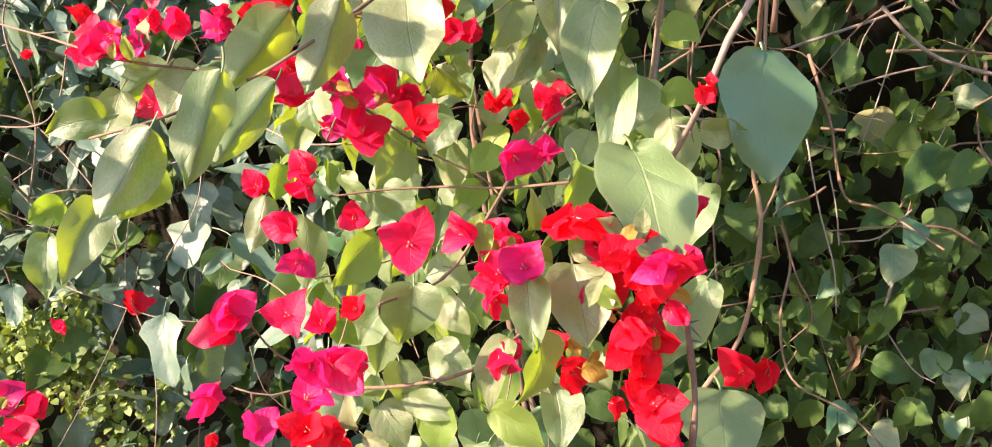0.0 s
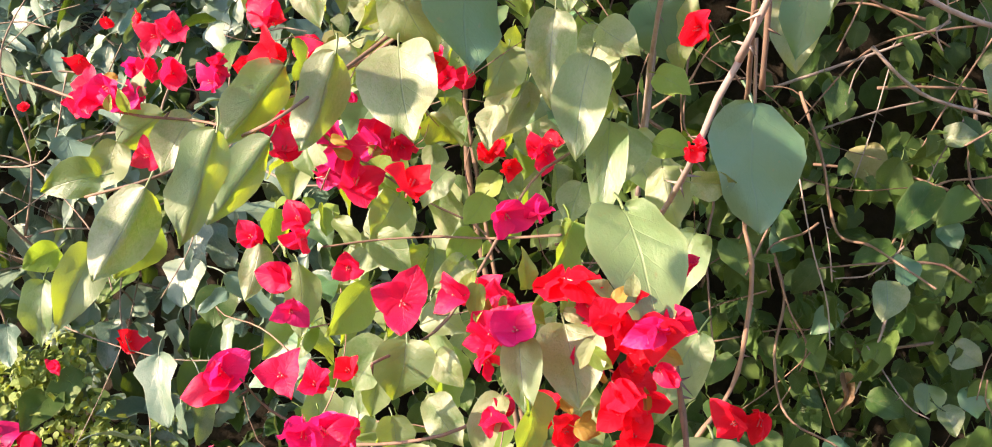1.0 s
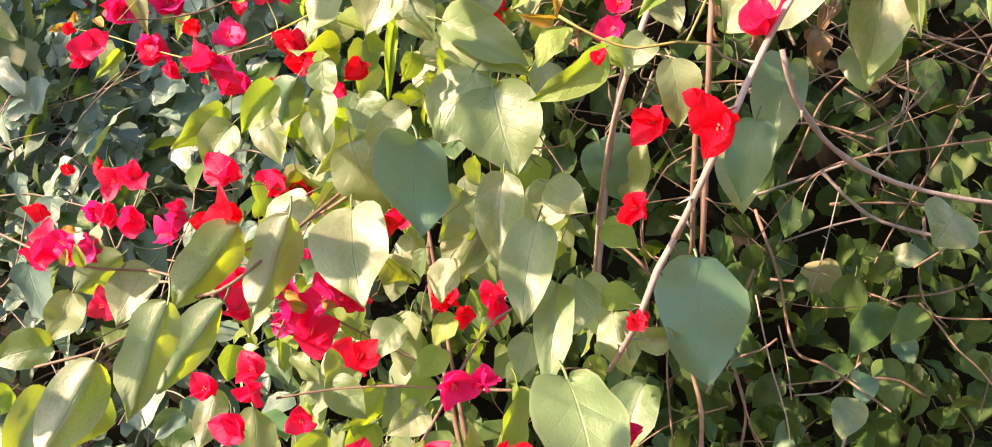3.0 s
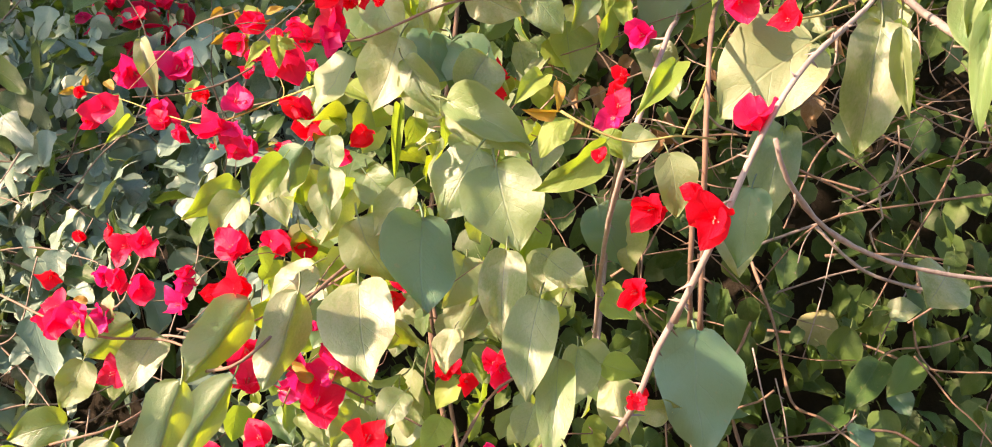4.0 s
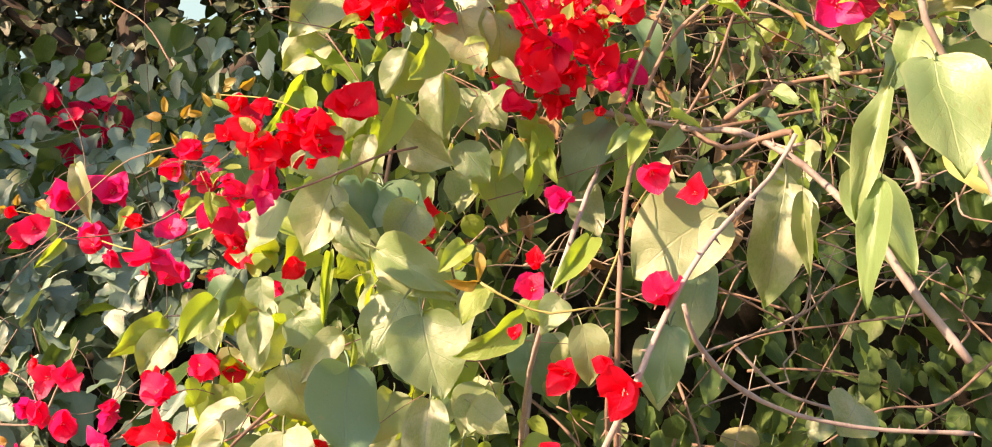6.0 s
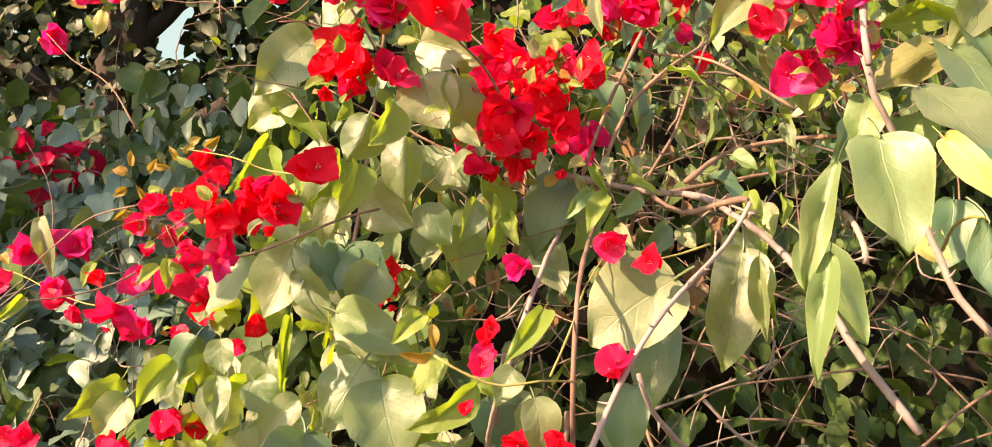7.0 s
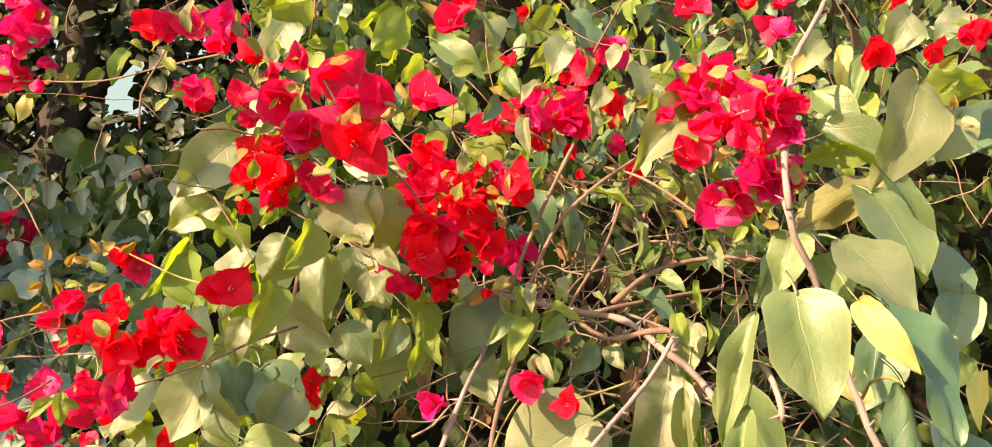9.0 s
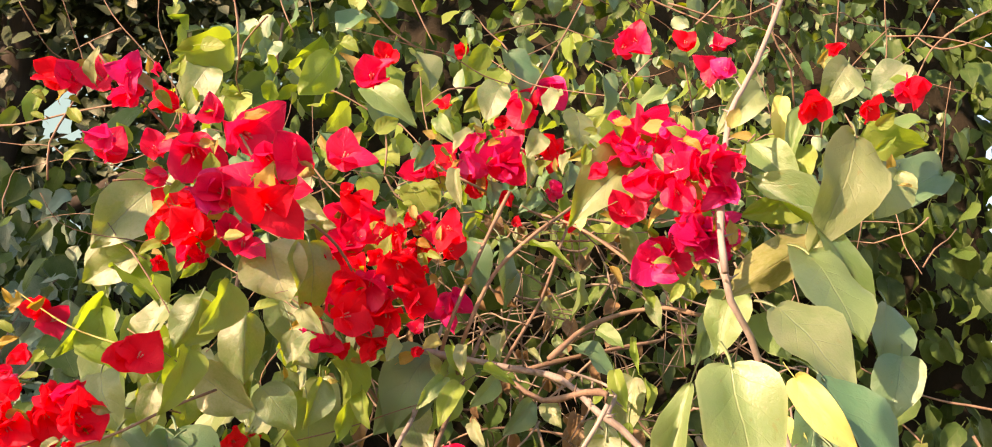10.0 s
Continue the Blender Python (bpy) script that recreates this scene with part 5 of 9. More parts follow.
flower((-0.094, 0.521, 1.223), (0.11, -0.87, -0.48), 0.033, "magenta", 0.6, 0.29)
flower((-0.092, 0.558, 1.213), (0.55, -0.8, -0.25), 0.036, "magenta", 1.0, 1.41)
flower((-0.072, 0.548, 1.216), (-0.7, -0.71, 0.07), 0.021, "crimson", 0.52, 1.57)
flower((-0.165, 0.575, 1.191), (-0.34, -0.77, -0.54), 0.031, "magenta", 0.61, 1.82)
flower((-0.098, 0.526, 1.201), (0.2, -0.58, 0.79), 0.026, "magenta", 1.02, 0.97)
flower((-0.129, 0.544, 1.178), (0.21, -0.63, 0.75), 0.023, "magenta", 0.94, 0.35)
flower((-0.093, 0.591, 1.155), (-0.43, -0.68, -0.59), 0.026, "red", 0.46, 0.61)
flower((-0.103, 0.553, 1.175), (-0.01, -0.88, 0.47), 0.029, "red", 0.59, 0.53)
flower((-0.092, 0.568, 1.171), (-0.74, -0.67, -0.06), 0.029, "red", 0.61, 0.09)
flower((-0.162, 0.563, 1.168), (0.17, -0.78, -0.6), 0.011, "red", 0.51, 1.21)
flower((-0.649, 1.298, 0.957), (-0.32, -0.64, 0.7), 0.058, "crimson", 0.98, 0.85)
flower((-0.699, 1.282, 0.973), (0.4, -0.72, 0.57), 0.063, "magenta", 1.03, 0.45)
flower((-0.664, 1.264, 0.94), (0.6, -0.76, 0.26), 0.047, "crimson", 0.79, 0.50)
flower((-0.615, 1.303, 1.077), (0.35, -0.93, 0.1), 0.026, "crimson", 0.81, 0.98)
flower((-0.004, 0.87, 1.367), (0.11, -0.71, 0.7), 0.027, "red", 0.42, 1.31)
flower((0.008, 0.871, 1.378), (0.11, -0.73, -0.68), 0.022, "red", 0.5, 2.04)
flower((0.014, 0.672, 1.328), (0.18, -0.93, -0.32), 0.033, "magenta", 1.0, 0.24)
flower((0.035, 0.672, 1.328), (0.16, -0.81, 0.57), 0.028, "magenta", 0.42, 1.78)
flower((0.049, 0.874, 1.372), (0.47, -0.7, -0.54), 0.032, "crimson", 0.73, 0.72)
flower((0.056, 0.875, 1.38), (-0.32, -0.78, 0.54), 0.023, "red", 1.02, 0.04)
flower((-0.048, 1.049, 1.453), (-0.32, -0.92, -0.23), 0.037, "crimson", 0.96, 0.63)
flower((-0.025, 1.05, 1.455), (-0.69, -0.66, -0.29), 0.034, "crimson", 0.6, 1.82)
flower((-0.065, 1.051, 1.478), (0.3, -0.94, -0.14), 0.034, "crimson", 0.66, 1.59)
flower((-0.002, 0.693, 1.268), (-0.23, -0.73, 0.64), 0.036, "crimson", 0.66, 1.25)
flower((-0.016, 0.635, 1.278), (-0.66, -0.68, 0.31), 0.031, "crimson", 0.58, 0.88)
flower((0.012, 0.685, 1.266), (-0.5, -0.86, 0.08), 0.031, "crimson", 0.72, 1.80)
flower((0.008, 0.655, 1.262), (0.76, -0.59, 0.28), 0.033, "crimson", 0.49, 0.93)
flower((0.02, 0.603, 1.261), (-0.17, -0.93, 0.31), 0.033, "magenta", 0.9, 1.04)
flower((0.007, 0.634, 1.251), (-0.5, -0.64, 0.58), 0.035, "crimson", 0.51, 0.36)
flower((0, 0.624, 1.24), (0.5, -0.67, -0.54), 0.026, "crimson", 0.65, 0.29)
flower((0.002, 0.639, 1.248), (-0.73, -0.69, -0.02), 0.026, "crimson", 0.57, 2.03)
flower((0.039, 0.628, 1.284), (0.39, -0.83, 0.39), 0.028, "red", 0.57, 1.34)
flower((0.067, 0.645, 1.272), (0.22, -0.96, -0.15), 0.036, "crimson", 0.53, 2.00)
flower((0.056, 0.613, 1.29), (0.73, -0.66, -0.15), 0.034, "red", 0.61, 0.85)
flower((0.076, 0.584, 1.268), (-0.33, -0.59, 0.73), 0.028, "red", 0.74, 1.08)
flower((0.101, 0.587, 1.266), (0.32, -0.9, -0.3), 0.033, "red", 0.67, 0.14)
flower((0.097, 0.638, 1.269), (0.72, -0.67, -0.16), 0.036, "red", 0.45, 1.72)
flower((0.101, 0.573, 1.266), (-0.6, -0.8, -0.02), 0.030, "magenta", 0.52, 1.86)
flower((0.12, 0.624, 1.265), (0.19, -0.92, -0.33), 0.033, "crimson", 0.51, 1.96)
flower((0.085, 0.588, 1.258), (0.36, -0.8, 0.48), 0.030, "red", 0.73, 1.95)
flower((0.06, 0.638, 1.238), (0.74, -0.68, -0), 0.033, "crimson", 0.58, 0.37)
flower((0.091, 0.645, 1.222), (0.68, -0.7, -0.21), 0.037, "red", 0.59, 0.21)
flower((0.073, 0.647, 1.247), (0.15, -0.79, -0.59), 0.036, "red", 1.0, 1.47)
flower((0.097, 0.622, 1.235), (0.28, -0.55, 0.79), 0.024, "red", 0.84, 0.57)
flower((0.109, 0.598, 1.237), (0.43, -0.75, -0.49), 0.023, "crimson", 0.64, 1.24)
flower((0.084, 0.602, 1.209), (-0.32, -0.77, 0.55), 0.033, "red", 0.64, 0.08)
flower((0.101, 0.623, 1.212), (0.25, -0.95, -0.18), 0.033, "red", 0.99, 0.12)
flower((0.084, 0.603, 1.222), (0.38, -0.77, -0.51), 0.035, "red", 0.42, 1.90)
flower((0.095, 0.616, 1.19), (-0.09, -0.89, 0.45), 0.026, "red", 0.87, 1.16)
flower((0.095, 0.63, 1.172), (-0.04, -0.87, 0.49), 0.036, "red", 0.53, 0.28)
flower((0.103, 0.62, 1.169), (-0.09, -0.89, 0.45), 0.033, "red", 0.93, 0.72)
flower((0.126, 0.67, 1.131), (-0.33, -0.86, -0.39), 0.023, "crimson", 0.54, 1.95)
flower((0.111, 0.631, 1.146), (-0.14, -0.77, 0.62), 0.024, "red", 0.86, 0.26)
flower((0.079, 0.634, 1.167), (0.71, -0.7, -0.1), 0.017, "red", 0.68, 1.12)
flower((0.202, 0.778, 1.152), (-0.75, -0.66, -0.09), 0.036, "red", 0.84, 0.94)
flower((0.221, 0.779, 1.153), (-0.42, -0.79, -0.45), 0.036, "red", 0.65, 0.57)
flower((0.133, 0.664, 1.292), (0.06, -0.87, 0.5), 0.026, "crimson", 0.57, 1.01)
flower((0.14, 0.674, 1.372), (0.35, -0.91, -0.23), 0.017, "red", 0.68, 1.88)
flower((0.139, 0.636, 1.375), (-0.3, -0.77, 0.56), 0.011, "red", 0.5, 1.72)
flower((0.148, 0.697, 1.368), (0.43, -0.9, 0.02), 0.016, "red", 0.93, 1.55)
flower((0.031, 0.621, 1.199), (0.77, -0.63, 0.08), 0.027, "red", 0.49, 0.57)
flower((0.052, 0.663, 1.18), (0.55, -0.83, 0.11), 0.031, "red", 0.98, 0.21)
flower((0.043, 0.625, 1.207), (-0.32, -0.58, 0.75), 0.021, "red", 0.68, 1.44)
flower((0.004, 0.665, 1.19), (0.01, -0.85, -0.53), 0.026, "crimson", 0.46, 0.08)
flower((0.012, 0.679, 1.189), (0.24, -0.57, 0.79), 0.019, "crimson", 0.91, 1.96)
flower((-0.41, 1.144, 1.708), (0.45, -0.68, -0.58), 0.034, "crimson", 0.5, 1.63)
flower((-0.395, 1.147, 1.709), (0.58, -0.7, -0.42), 0.050, "magenta", 0.6, 2.07)
flower((-0.338, 1.136, 1.708), (0.47, -0.76, 0.45), 0.048, "magenta", 0.88, 1.23)
flower((-0.328, 1.138, 1.721), (-0.09, -0.65, -0.75), 0.040, "magenta", 0.7, 0.86)
flower((-0.44, 1.17, 1.671), (0.23, -0.9, -0.36), 0.041, "crimson", 0.97, 1.07)
flower((-0.465, 1.205, 1.662), (-0.1, -0.59, -0.8), 0.036, "crimson", 0.62, 1.76)
flower((-0.475, 1.18, 1.69), (0.42, -0.91, -0.07), 0.019, "red", 0.92, 1.86)
flower((-0.284, 1.07, 1.669), (-0.55, -0.77, -0.33), 0.028, "red", 0.86, 1.55)
flower((-0.25, 1.114, 1.662), (-0.05, -0.83, 0.56), 0.038, "crimson", 0.89, 1.44)
flower((-0.256, 1.099, 1.663), (0.37, -0.87, 0.34), 0.039, "magenta", 0.84, 1.82)
flower((-0.252, 1.07, 1.627), (-0.16, -0.66, -0.73), 0.039, "magenta", 1.0, 1.73)
flower((-0.266, 1.064, 1.627), (-0.76, -0.65, -0.05), 0.047, "crimson", 0.57, 0.09)
flower((-0.362, 1.135, 1.661), (0.4, -0.81, 0.43), 0.029, "magenta", 0.72, 0.72)
flower((-0.353, 1.139, 1.653), (0.55, -0.77, 0.33), 0.037, "crimson", 0.59, 2.08)
flower((-0.327, 1.11, 1.631), (0.45, -0.6, -0.66), 0.029, "crimson", 0.53, 1.02)
flower((-0.349, 1.121, 1.641), (-0.08, -0.81, 0.58), 0.034, "crimson", 0.53, 0.77)
flower((-0.236, 1.13, 1.766), (-0.67, -0.75, 0), 0.044, "crimson", 0.56, 1.46)
flower((-0.237, 1.17, 1.731), (0.71, -0.7, -0.03), 0.040, "crimson", 0.46, 1.29)
flower((-0.264, 1.149, 1.746), (-0.31, -0.87, -0.38), 0.040, "crimson", 0.4, 1.98)
flower((-0.26, 1.169, 1.711), (0.27, -0.86, 0.43), 0.022, "crimson", 0.77, 1.12)
flower((-0.208, 1.115, 1.748), (-0.53, -0.83, -0.15), 0.023, "crimson", 0.6, 1.46)
flower((-0.216, 1.159, 1.735), (-0.21, -0.8, 0.56), 0.025, "magenta", 0.97, 0.09)
flower((-0.182, 1.114, 1.816), (0.11, -0.92, 0.37), 0.042, "red", 0.55, 1.90)
flower((-0.17, 1.119, 1.806), (0.69, -0.71, 0.18), 0.036, "crimson", 1.03, 1.61)
flower((-0.17, 1.077, 1.646), (0.16, -0.73, 0.66), 0.037, "crimson", 0.77, 0.51)
flower((-0.182, 1.073, 1.659), (-0.31, -0.56, -0.77), 0.037, "red", 1.0, 1.92)
flower((-0.167, 1.086, 1.632), (-0.49, -0.85, -0.2), 0.034, "red", 0.68, 1.54)
flower((-0.15, 1.058, 1.629), (0.58, -0.7, -0.42), 0.033, "red", 0.44, 0.50)
flower((-0.198, 1.085, 1.608), (0.39, -0.82, -0.41), 0.029, "crimson", 0.51, 2.05)
flower((-0.259, 1.103, 1.603), (0.64, -0.7, 0.32), 0.030, "crimson", 0.8, 0.74)
flower((-0.241, 1.117, 1.613), (-0.48, -0.87, -0.06), 0.037, "magenta", 0.88, 0.36)
flower((-0.274, 1.077, 1.607), (-0.66, -0.7, 0.28), 0.011, "crimson", 0.6, 0.48)
flower((-0.233, 1.107, 1.595), (-0.09, -0.97, 0.23), 0.012, "magenta", 0.73, 0.06)
flower((-0.176, 1.058, 1.598), (-0.63, -0.72, -0.29), 0.010, "magenta", 0.54, 1.88)
flower((-0.094, 1.018, 1.615), (-0.21, -0.79, -0.57), 0.036, "red", 0.42, 0.01)
flower((-0.115, 1.02, 1.589), (-0.39, -0.85, -0.35), 0.028, "crimson", 0.75, 0.68)
flower((-0.658, 2.042, 1.978), (-0.47, -0.83, -0.31), 0.073, "crimson", 1.03, 1.79)
flower((-0.76, 2.028, 2.048), (-0.26, -0.74, 0.62), 0.067, "crimson", 0.67, 1.75)
flower((-0.7, 2.033, 1.918), (0.28, -0.94, 0.19), 0.084, "crimson", 0.4, 1.91)
flower((-0.708, 2.018, 2.008), (-0.28, -0.91, 0.31), 0.070, "crimson", 0.8, 0.67)
flower((-0.644, 2.007, 2.037), (-0.21, -0.75, 0.63), 0.061, "crimson", 0.89, 1.24)
flower((-0.771, 2.023, 1.986), (-0.41, -0.73, 0.55), 0.070, "crimson", 0.53, 1.93)
flower((-0.694, 2.075, 2.031), (-0.37, -0.91, 0.21), 0.079, "crimson", 0.58, 0.98)
flower((-0.612, 2.054, 2.009), (-0.23, -0.9, 0.37), 0.079, "crimson", 0.92, 0.64)
flower((-0.732, 2.03, 1.946), (-0.79, -0.58, -0.19), 0.084, "crimson", 0.56, 0.44)
flower((-0.607, 2.017, 1.902), (-0.35, -0.66, -0.67), 0.036, "crimson", 0.97, 1.29)
flower((-0.807, 2.02, 1.933), (-0.26, -0.82, -0.51), 0.033, "crimson", 0.62, 0.83)
flower((-0.718, 2.031, 2.093), (0.54, -0.83, -0.17), 0.033, "crimson", 1.03, 0.56)
flower((-0.775, 2.075, 1.895), (-0.26, -0.74, 0.62), 0.032, "crimson", 0.98, 1.12)
flower((-0.848, 2.075, 2.032), (-0.24, -0.78, -0.58), 0.037, "magenta", 0.8, 0.05)
flower((-0.646, 2.056, 2.103), (-0.73, -0.69, 0.04), 0.028, "magenta", 0.96, 1.74)
flower((-0.195, 0.845, 1.49), (0.22, -0.92, 0.32), 0.041, "red", 0.78, 1.49)
flower((-0.179, 0.803, 1.482), (-0.39, -0.65, 0.65), 0.034, "crimson", 0.65, 1.38)
flower((-0.219, 1.179, 1.504), (-0.22, -0.79, -0.57), 0.039, "crimson", 0.96, 0.33)
flower((-0.228, 1.165, 1.499), (0.32, -0.89, -0.32), 0.045, "crimson", 0.48, 0.03)
flower((-0.218, 1.21, 1.497), (-0.54, -0.84, -0.01), 0.042, "red", 0.93, 1.32)
flower((-0.19, 1.183, 1.499), (0.17, -0.72, -0.67), 0.039, "red", 0.97, 0.58)
flower((-0.171, 0.795, 1.45), (-0.69, -0.7, 0.17), 0.037, "red", 0.71, 0.21)
flower((-0.196, 0.84, 1.447), (-0.66, -0.66, -0.34), 0.033, "red", 0.73, 1.21)
flower((-0.312, 0.954, 1.491), (0.45, -0.85, 0.29), 0.034, "crimson", 0.65, 1.57)
flower((-0.341, 0.991, 1.49), (-0.42, -0.91, -0.04), 0.036, "crimson", 0.88, 0.65)
flower((-0.345, 0.969, 1.459), (0.43, -0.58, -0.68), 0.034, "crimson", 0.4, 0.40)
flower((-0.369, 0.998, 1.459), (0.53, -0.85, -0.05), 0.036, "magenta", 0.7, 1.62)
flower((-0.39, 0.915, 1.422), (-0.27, -0.63, -0.73), 0.025, "crimson", 0.86, 0.58)
flower((-0.36, 0.878, 1.431), (-0.58, -0.8, 0.15), 0.030, "crimson", 0.88, 1.19)
flower((-0.383, 0.968, 1.503), (0.47, -0.73, -0.5), 0.018, "red", 0.51, 1.03)
flower((-0.35, 0.967, 1.505), (-0.68, -0.63, 0.36), 0.018, "red", 1.01, 2.04)
flower((-0.267, 0.961, 1.464), (-0.32, -0.86, -0.4), 0.025, "crimson", 0.43, 0.47)
flower((-0.275, 0.974, 1.453), (0.43, -0.75, -0.5), 0.033, "magenta", 0.54, 0.86)
flower((0.152, 0.648, 1.508), (-0.47, -0.87, -0.14), 0.036, "red", 0.69, 1.98)
flower((0.18, 0.589, 1.498), (-0.16, -0.9, -0.42), 0.037, "red", 0.75, 0.39)
flower((0.168, 0.589, 1.513), (-0.79, -0.61, 0.1), 0.019, "red", 0.65, 1.25)
flower((0.139, 0.643, 1.45), (-0.69, -0.67, -0.29), 0.032, "red", 0.63, 1.65)
flower((0.208, 0.601, 1.561), (0.13, -0.59, 0.79), 0.036, "crimson", 0.74, 0.83)
flower((0.224, 0.678, 1.665), (-0.02, -0.65, -0.76), 0.031, "crimson", 0.6, 0.56)
flower((0.258, 0.666, 1.645), (-0.73, -0.68, -0.05), 0.025, "red", 0.72, 1.91)
flower((0.158, 0.708, 1.645), (-0.43, -0.88, -0.22), 0.031, "magenta", 0.72, 1.48)
flower((0.115, 0.543, 1.579), (-0.52, -0.76, 0.39), 0.015, "red", 0.6, 0.75)
flower((0.112, 0.545, 1.561), (-0.08, -0.95, 0.3), 0.019, "crimson", 0.9, 1.72)
flower((0.104, 0.567, 1.534), (-0.34, -0.77, 0.54), 0.013, "red", 0.86, 1.19)
flower((0.043, 0.894, 1.371), (-0.06, -0.68, 0.73), 0.028, "crimson", 0.62, 0.81)
flower((0.016, 0.895, 1.357), (0.58, -0.81, 0.02), 0.024, "red", 0.81, 0.41)
flower((-0.04, 0.776, 1.442), (-0.19, -0.86, -0.47), 0.021, "red", 0.65, 0.90)
flower((-0.059, 0.836, 1.474), (-0.27, -0.72, 0.64), 0.028, "red", 0.49, 0.02)
flower((-0.047, 0.806, 1.491), (-0.71, -0.65, 0.28), 0.024, "red", 0.71, 0.50)
flower((-0.136, 0.83, 1.392), (-0.03, -0.85, -0.52), 0.032, "magenta", 0.44, 1.43)
flower((-0.099, 0.833, 1.378), (-0.41, -0.91, -0.1), 0.036, "magenta", 0.98, 1.15)
flower((-0.132, 0.857, 1.37), (0.51, -0.65, -0.57), 0.040, "magenta", 0.8, 1.07)
flower((-0.071, 0.854, 1.395), (0.6, -0.7, 0.38), 0.019, "magenta", 0.99, 2.09)
flower((-0.111, 0.813, 1.416), (-0.55, -0.82, 0.14), 0.013, "magenta", 0.8, 0.15)
flower((-0.162, 0.843, 1.383), (0.18, -0.8, -0.57), 0.016, "magenta", 0.42, 0.15)
flower((0.048, 1.025, 1.661), (0.4, -0.7, 0.59), 0.024, "red", 0.96, 1.20)
flower((0.053, 1.051, 1.677), (0.07, -0.58, -0.81), 0.034, "red", 0.88, 1.88)
flower((0.129, 0.837, 1.756), (0.36, -0.8, 0.48), 0.034, "crimson", 0.5, 2.09)
flower((0.12, 0.867, 1.768), (0.13, -0.77, 0.63), 0.033, "magenta", 0.67, 0.51)
flower((-0.069, 0.839, 1.926), (0.42, -0.8, 0.43), 0.037, "crimson", 0.44, 1.18)
flower((-0.068, 0.819, 1.936), (-0.49, -0.72, -0.5), 0.036, "magenta", 0.86, 1.61)
flower((-0.024, 0.824, 1.927), (-0.35, -0.89, 0.28), 0.034, "crimson", 0.96, 0.28)
flower((0.034, 0.694, 1.854), (0.45, -0.87, 0.2), 0.045, "magenta", 0.6, 0.98)
flower((0.057, 0.726, 1.917), (0.58, -0.63, -0.52), 0.054, "crimson", 0.9, 0.78)
flower((0.076, 0.682, 1.857), (0.03, -0.9, 0.43), 0.053, "crimson", 0.94, 0.28)
flower((0.018, 0.738, 1.905), (0.23, -0.67, -0.71), 0.056, "crimson", 1.02, 1.48)
flower((0.051, 0.689, 1.855), (-0.6, -0.79, 0.14), 0.044, "crimson", 0.42, 0.48)
flower((0.078, 0.696, 1.89), (0.48, -0.69, -0.54), 0.040, "crimson", 0.69, 0.16)
flower((0.034, 0.724, 1.93), (-0.03, -0.98, 0.18), 0.026, "crimson", 0.71, 2.03)
flower((0.003, 0.69, 1.868), (-0.63, -0.51, -0.58), 0.022, "crimson", 0.49, 0.13)
flower((0.009, 0.742, 1.925), (0.05, -1, 0.07), 0.022, "crimson", 0.66, 0.69)
flower((0.094, 0.644, 1.847), (-0.76, -0.43, -0.49), 0.037, "crimson", 0.97, 1.21)
flower((0.083, 0.634, 1.834), (0.2, -0.89, -0.41), 0.045, "red", 0.87, 1.35)
flower((0.105, 0.691, 1.878), (0.56, -0.83, -0.03), 0.019, "red", 0.77, 0.89)
flower((0.103, 0.643, 1.871), (-0.31, -0.93, 0.19), 0.038, "crimson", 0.6, 0.34)
flower((0.135, 0.623, 1.868), (0.23, -0.85, 0.47), 0.035, "crimson", 0.8, 0.11)
flower((0.012, 0.833, 1.883), (-0.44, -0.73, 0.52), 0.037, "red", 0.73, 0.67)
flower((-0.009, 0.86, 1.885), (-0.57, -0.81, -0.14), 0.043, "red", 0.91, 1.30)
flower((0.004, 0.86, 1.85), (0.31, -0.52, -0.8), 0.039, "crimson", 0.46, 2.00)
flower((-0.025, 0.886, 1.862), (0.04, -0.92, 0.4), 0.037, "red", 0.57, 1.94)
flower((0.014, 0.841, 1.855), (-0.41, -0.88, 0.24), 0.047, "red", 0.63, 0.69)
flower((0.019, 0.853, 1.836), (-0.23, -0.75, 0.62), 0.020, "crimson", 0.73, 0.82)
flower((-0.018, 0.841, 1.83), (0.25, -0.51, -0.82), 0.023, "red", 0.6, 0.79)
flower((-0.008, 0.878, 1.873), (-0.71, -0.44, -0.55), 0.015, "red", 1.03, 0.80)
flower((0.047, 0.856, 1.858), (-0.32, -0.84, 0.44), 0.044, "crimson", 0.76, 1.77)
flower((0.055, 0.84, 1.845), (0.04, -0.87, 0.49), 0.035, "crimson", 0.97, 1.64)
flower((0.129, 0.906, 1.861), (0.39, -0.56, -0.74), 0.052, "crimson", 0.54, 1.10)
flower((0.191, 0.896, 1.865), (0.35, -0.6, -0.72), 0.039, "red", 0.53, 0.42)
flower((0.164, 0.882, 1.827), (-0.13, -0.78, 0.61), 0.049, "red", 0.58, 0.81)
flower((0.147, 0.929, 1.905), (-0.27, -0.48, -0.84), 0.047, "crimson", 0.65, 1.11)
flower((0.184, 0.877, 1.886), (-0.23, -0.51, -0.83), 0.053, "crimson", 0.77, 1.82)
flower((0.151, 0.895, 1.863), (0.4, -0.91, 0.05), 0.042, "crimson", 0.74, 0.98)
flower((0.167, 0.888, 1.899), (-0.45, -0.88, -0.12), 0.042, "red", 0.53, 1.15)
flower((0.139, 0.942, 1.829), (0.13, -0.76, 0.63), 0.025, "red", 0.79, 0.34)
flower((0.188, 0.886, 1.816), (0.08, -0.73, -0.68), 0.025, "crimson", 0.6, 1.83)
flower((0.219, 0.921, 1.894), (-0.27, -0.88, 0.4), 0.020, "red", 0.98, 0.13)
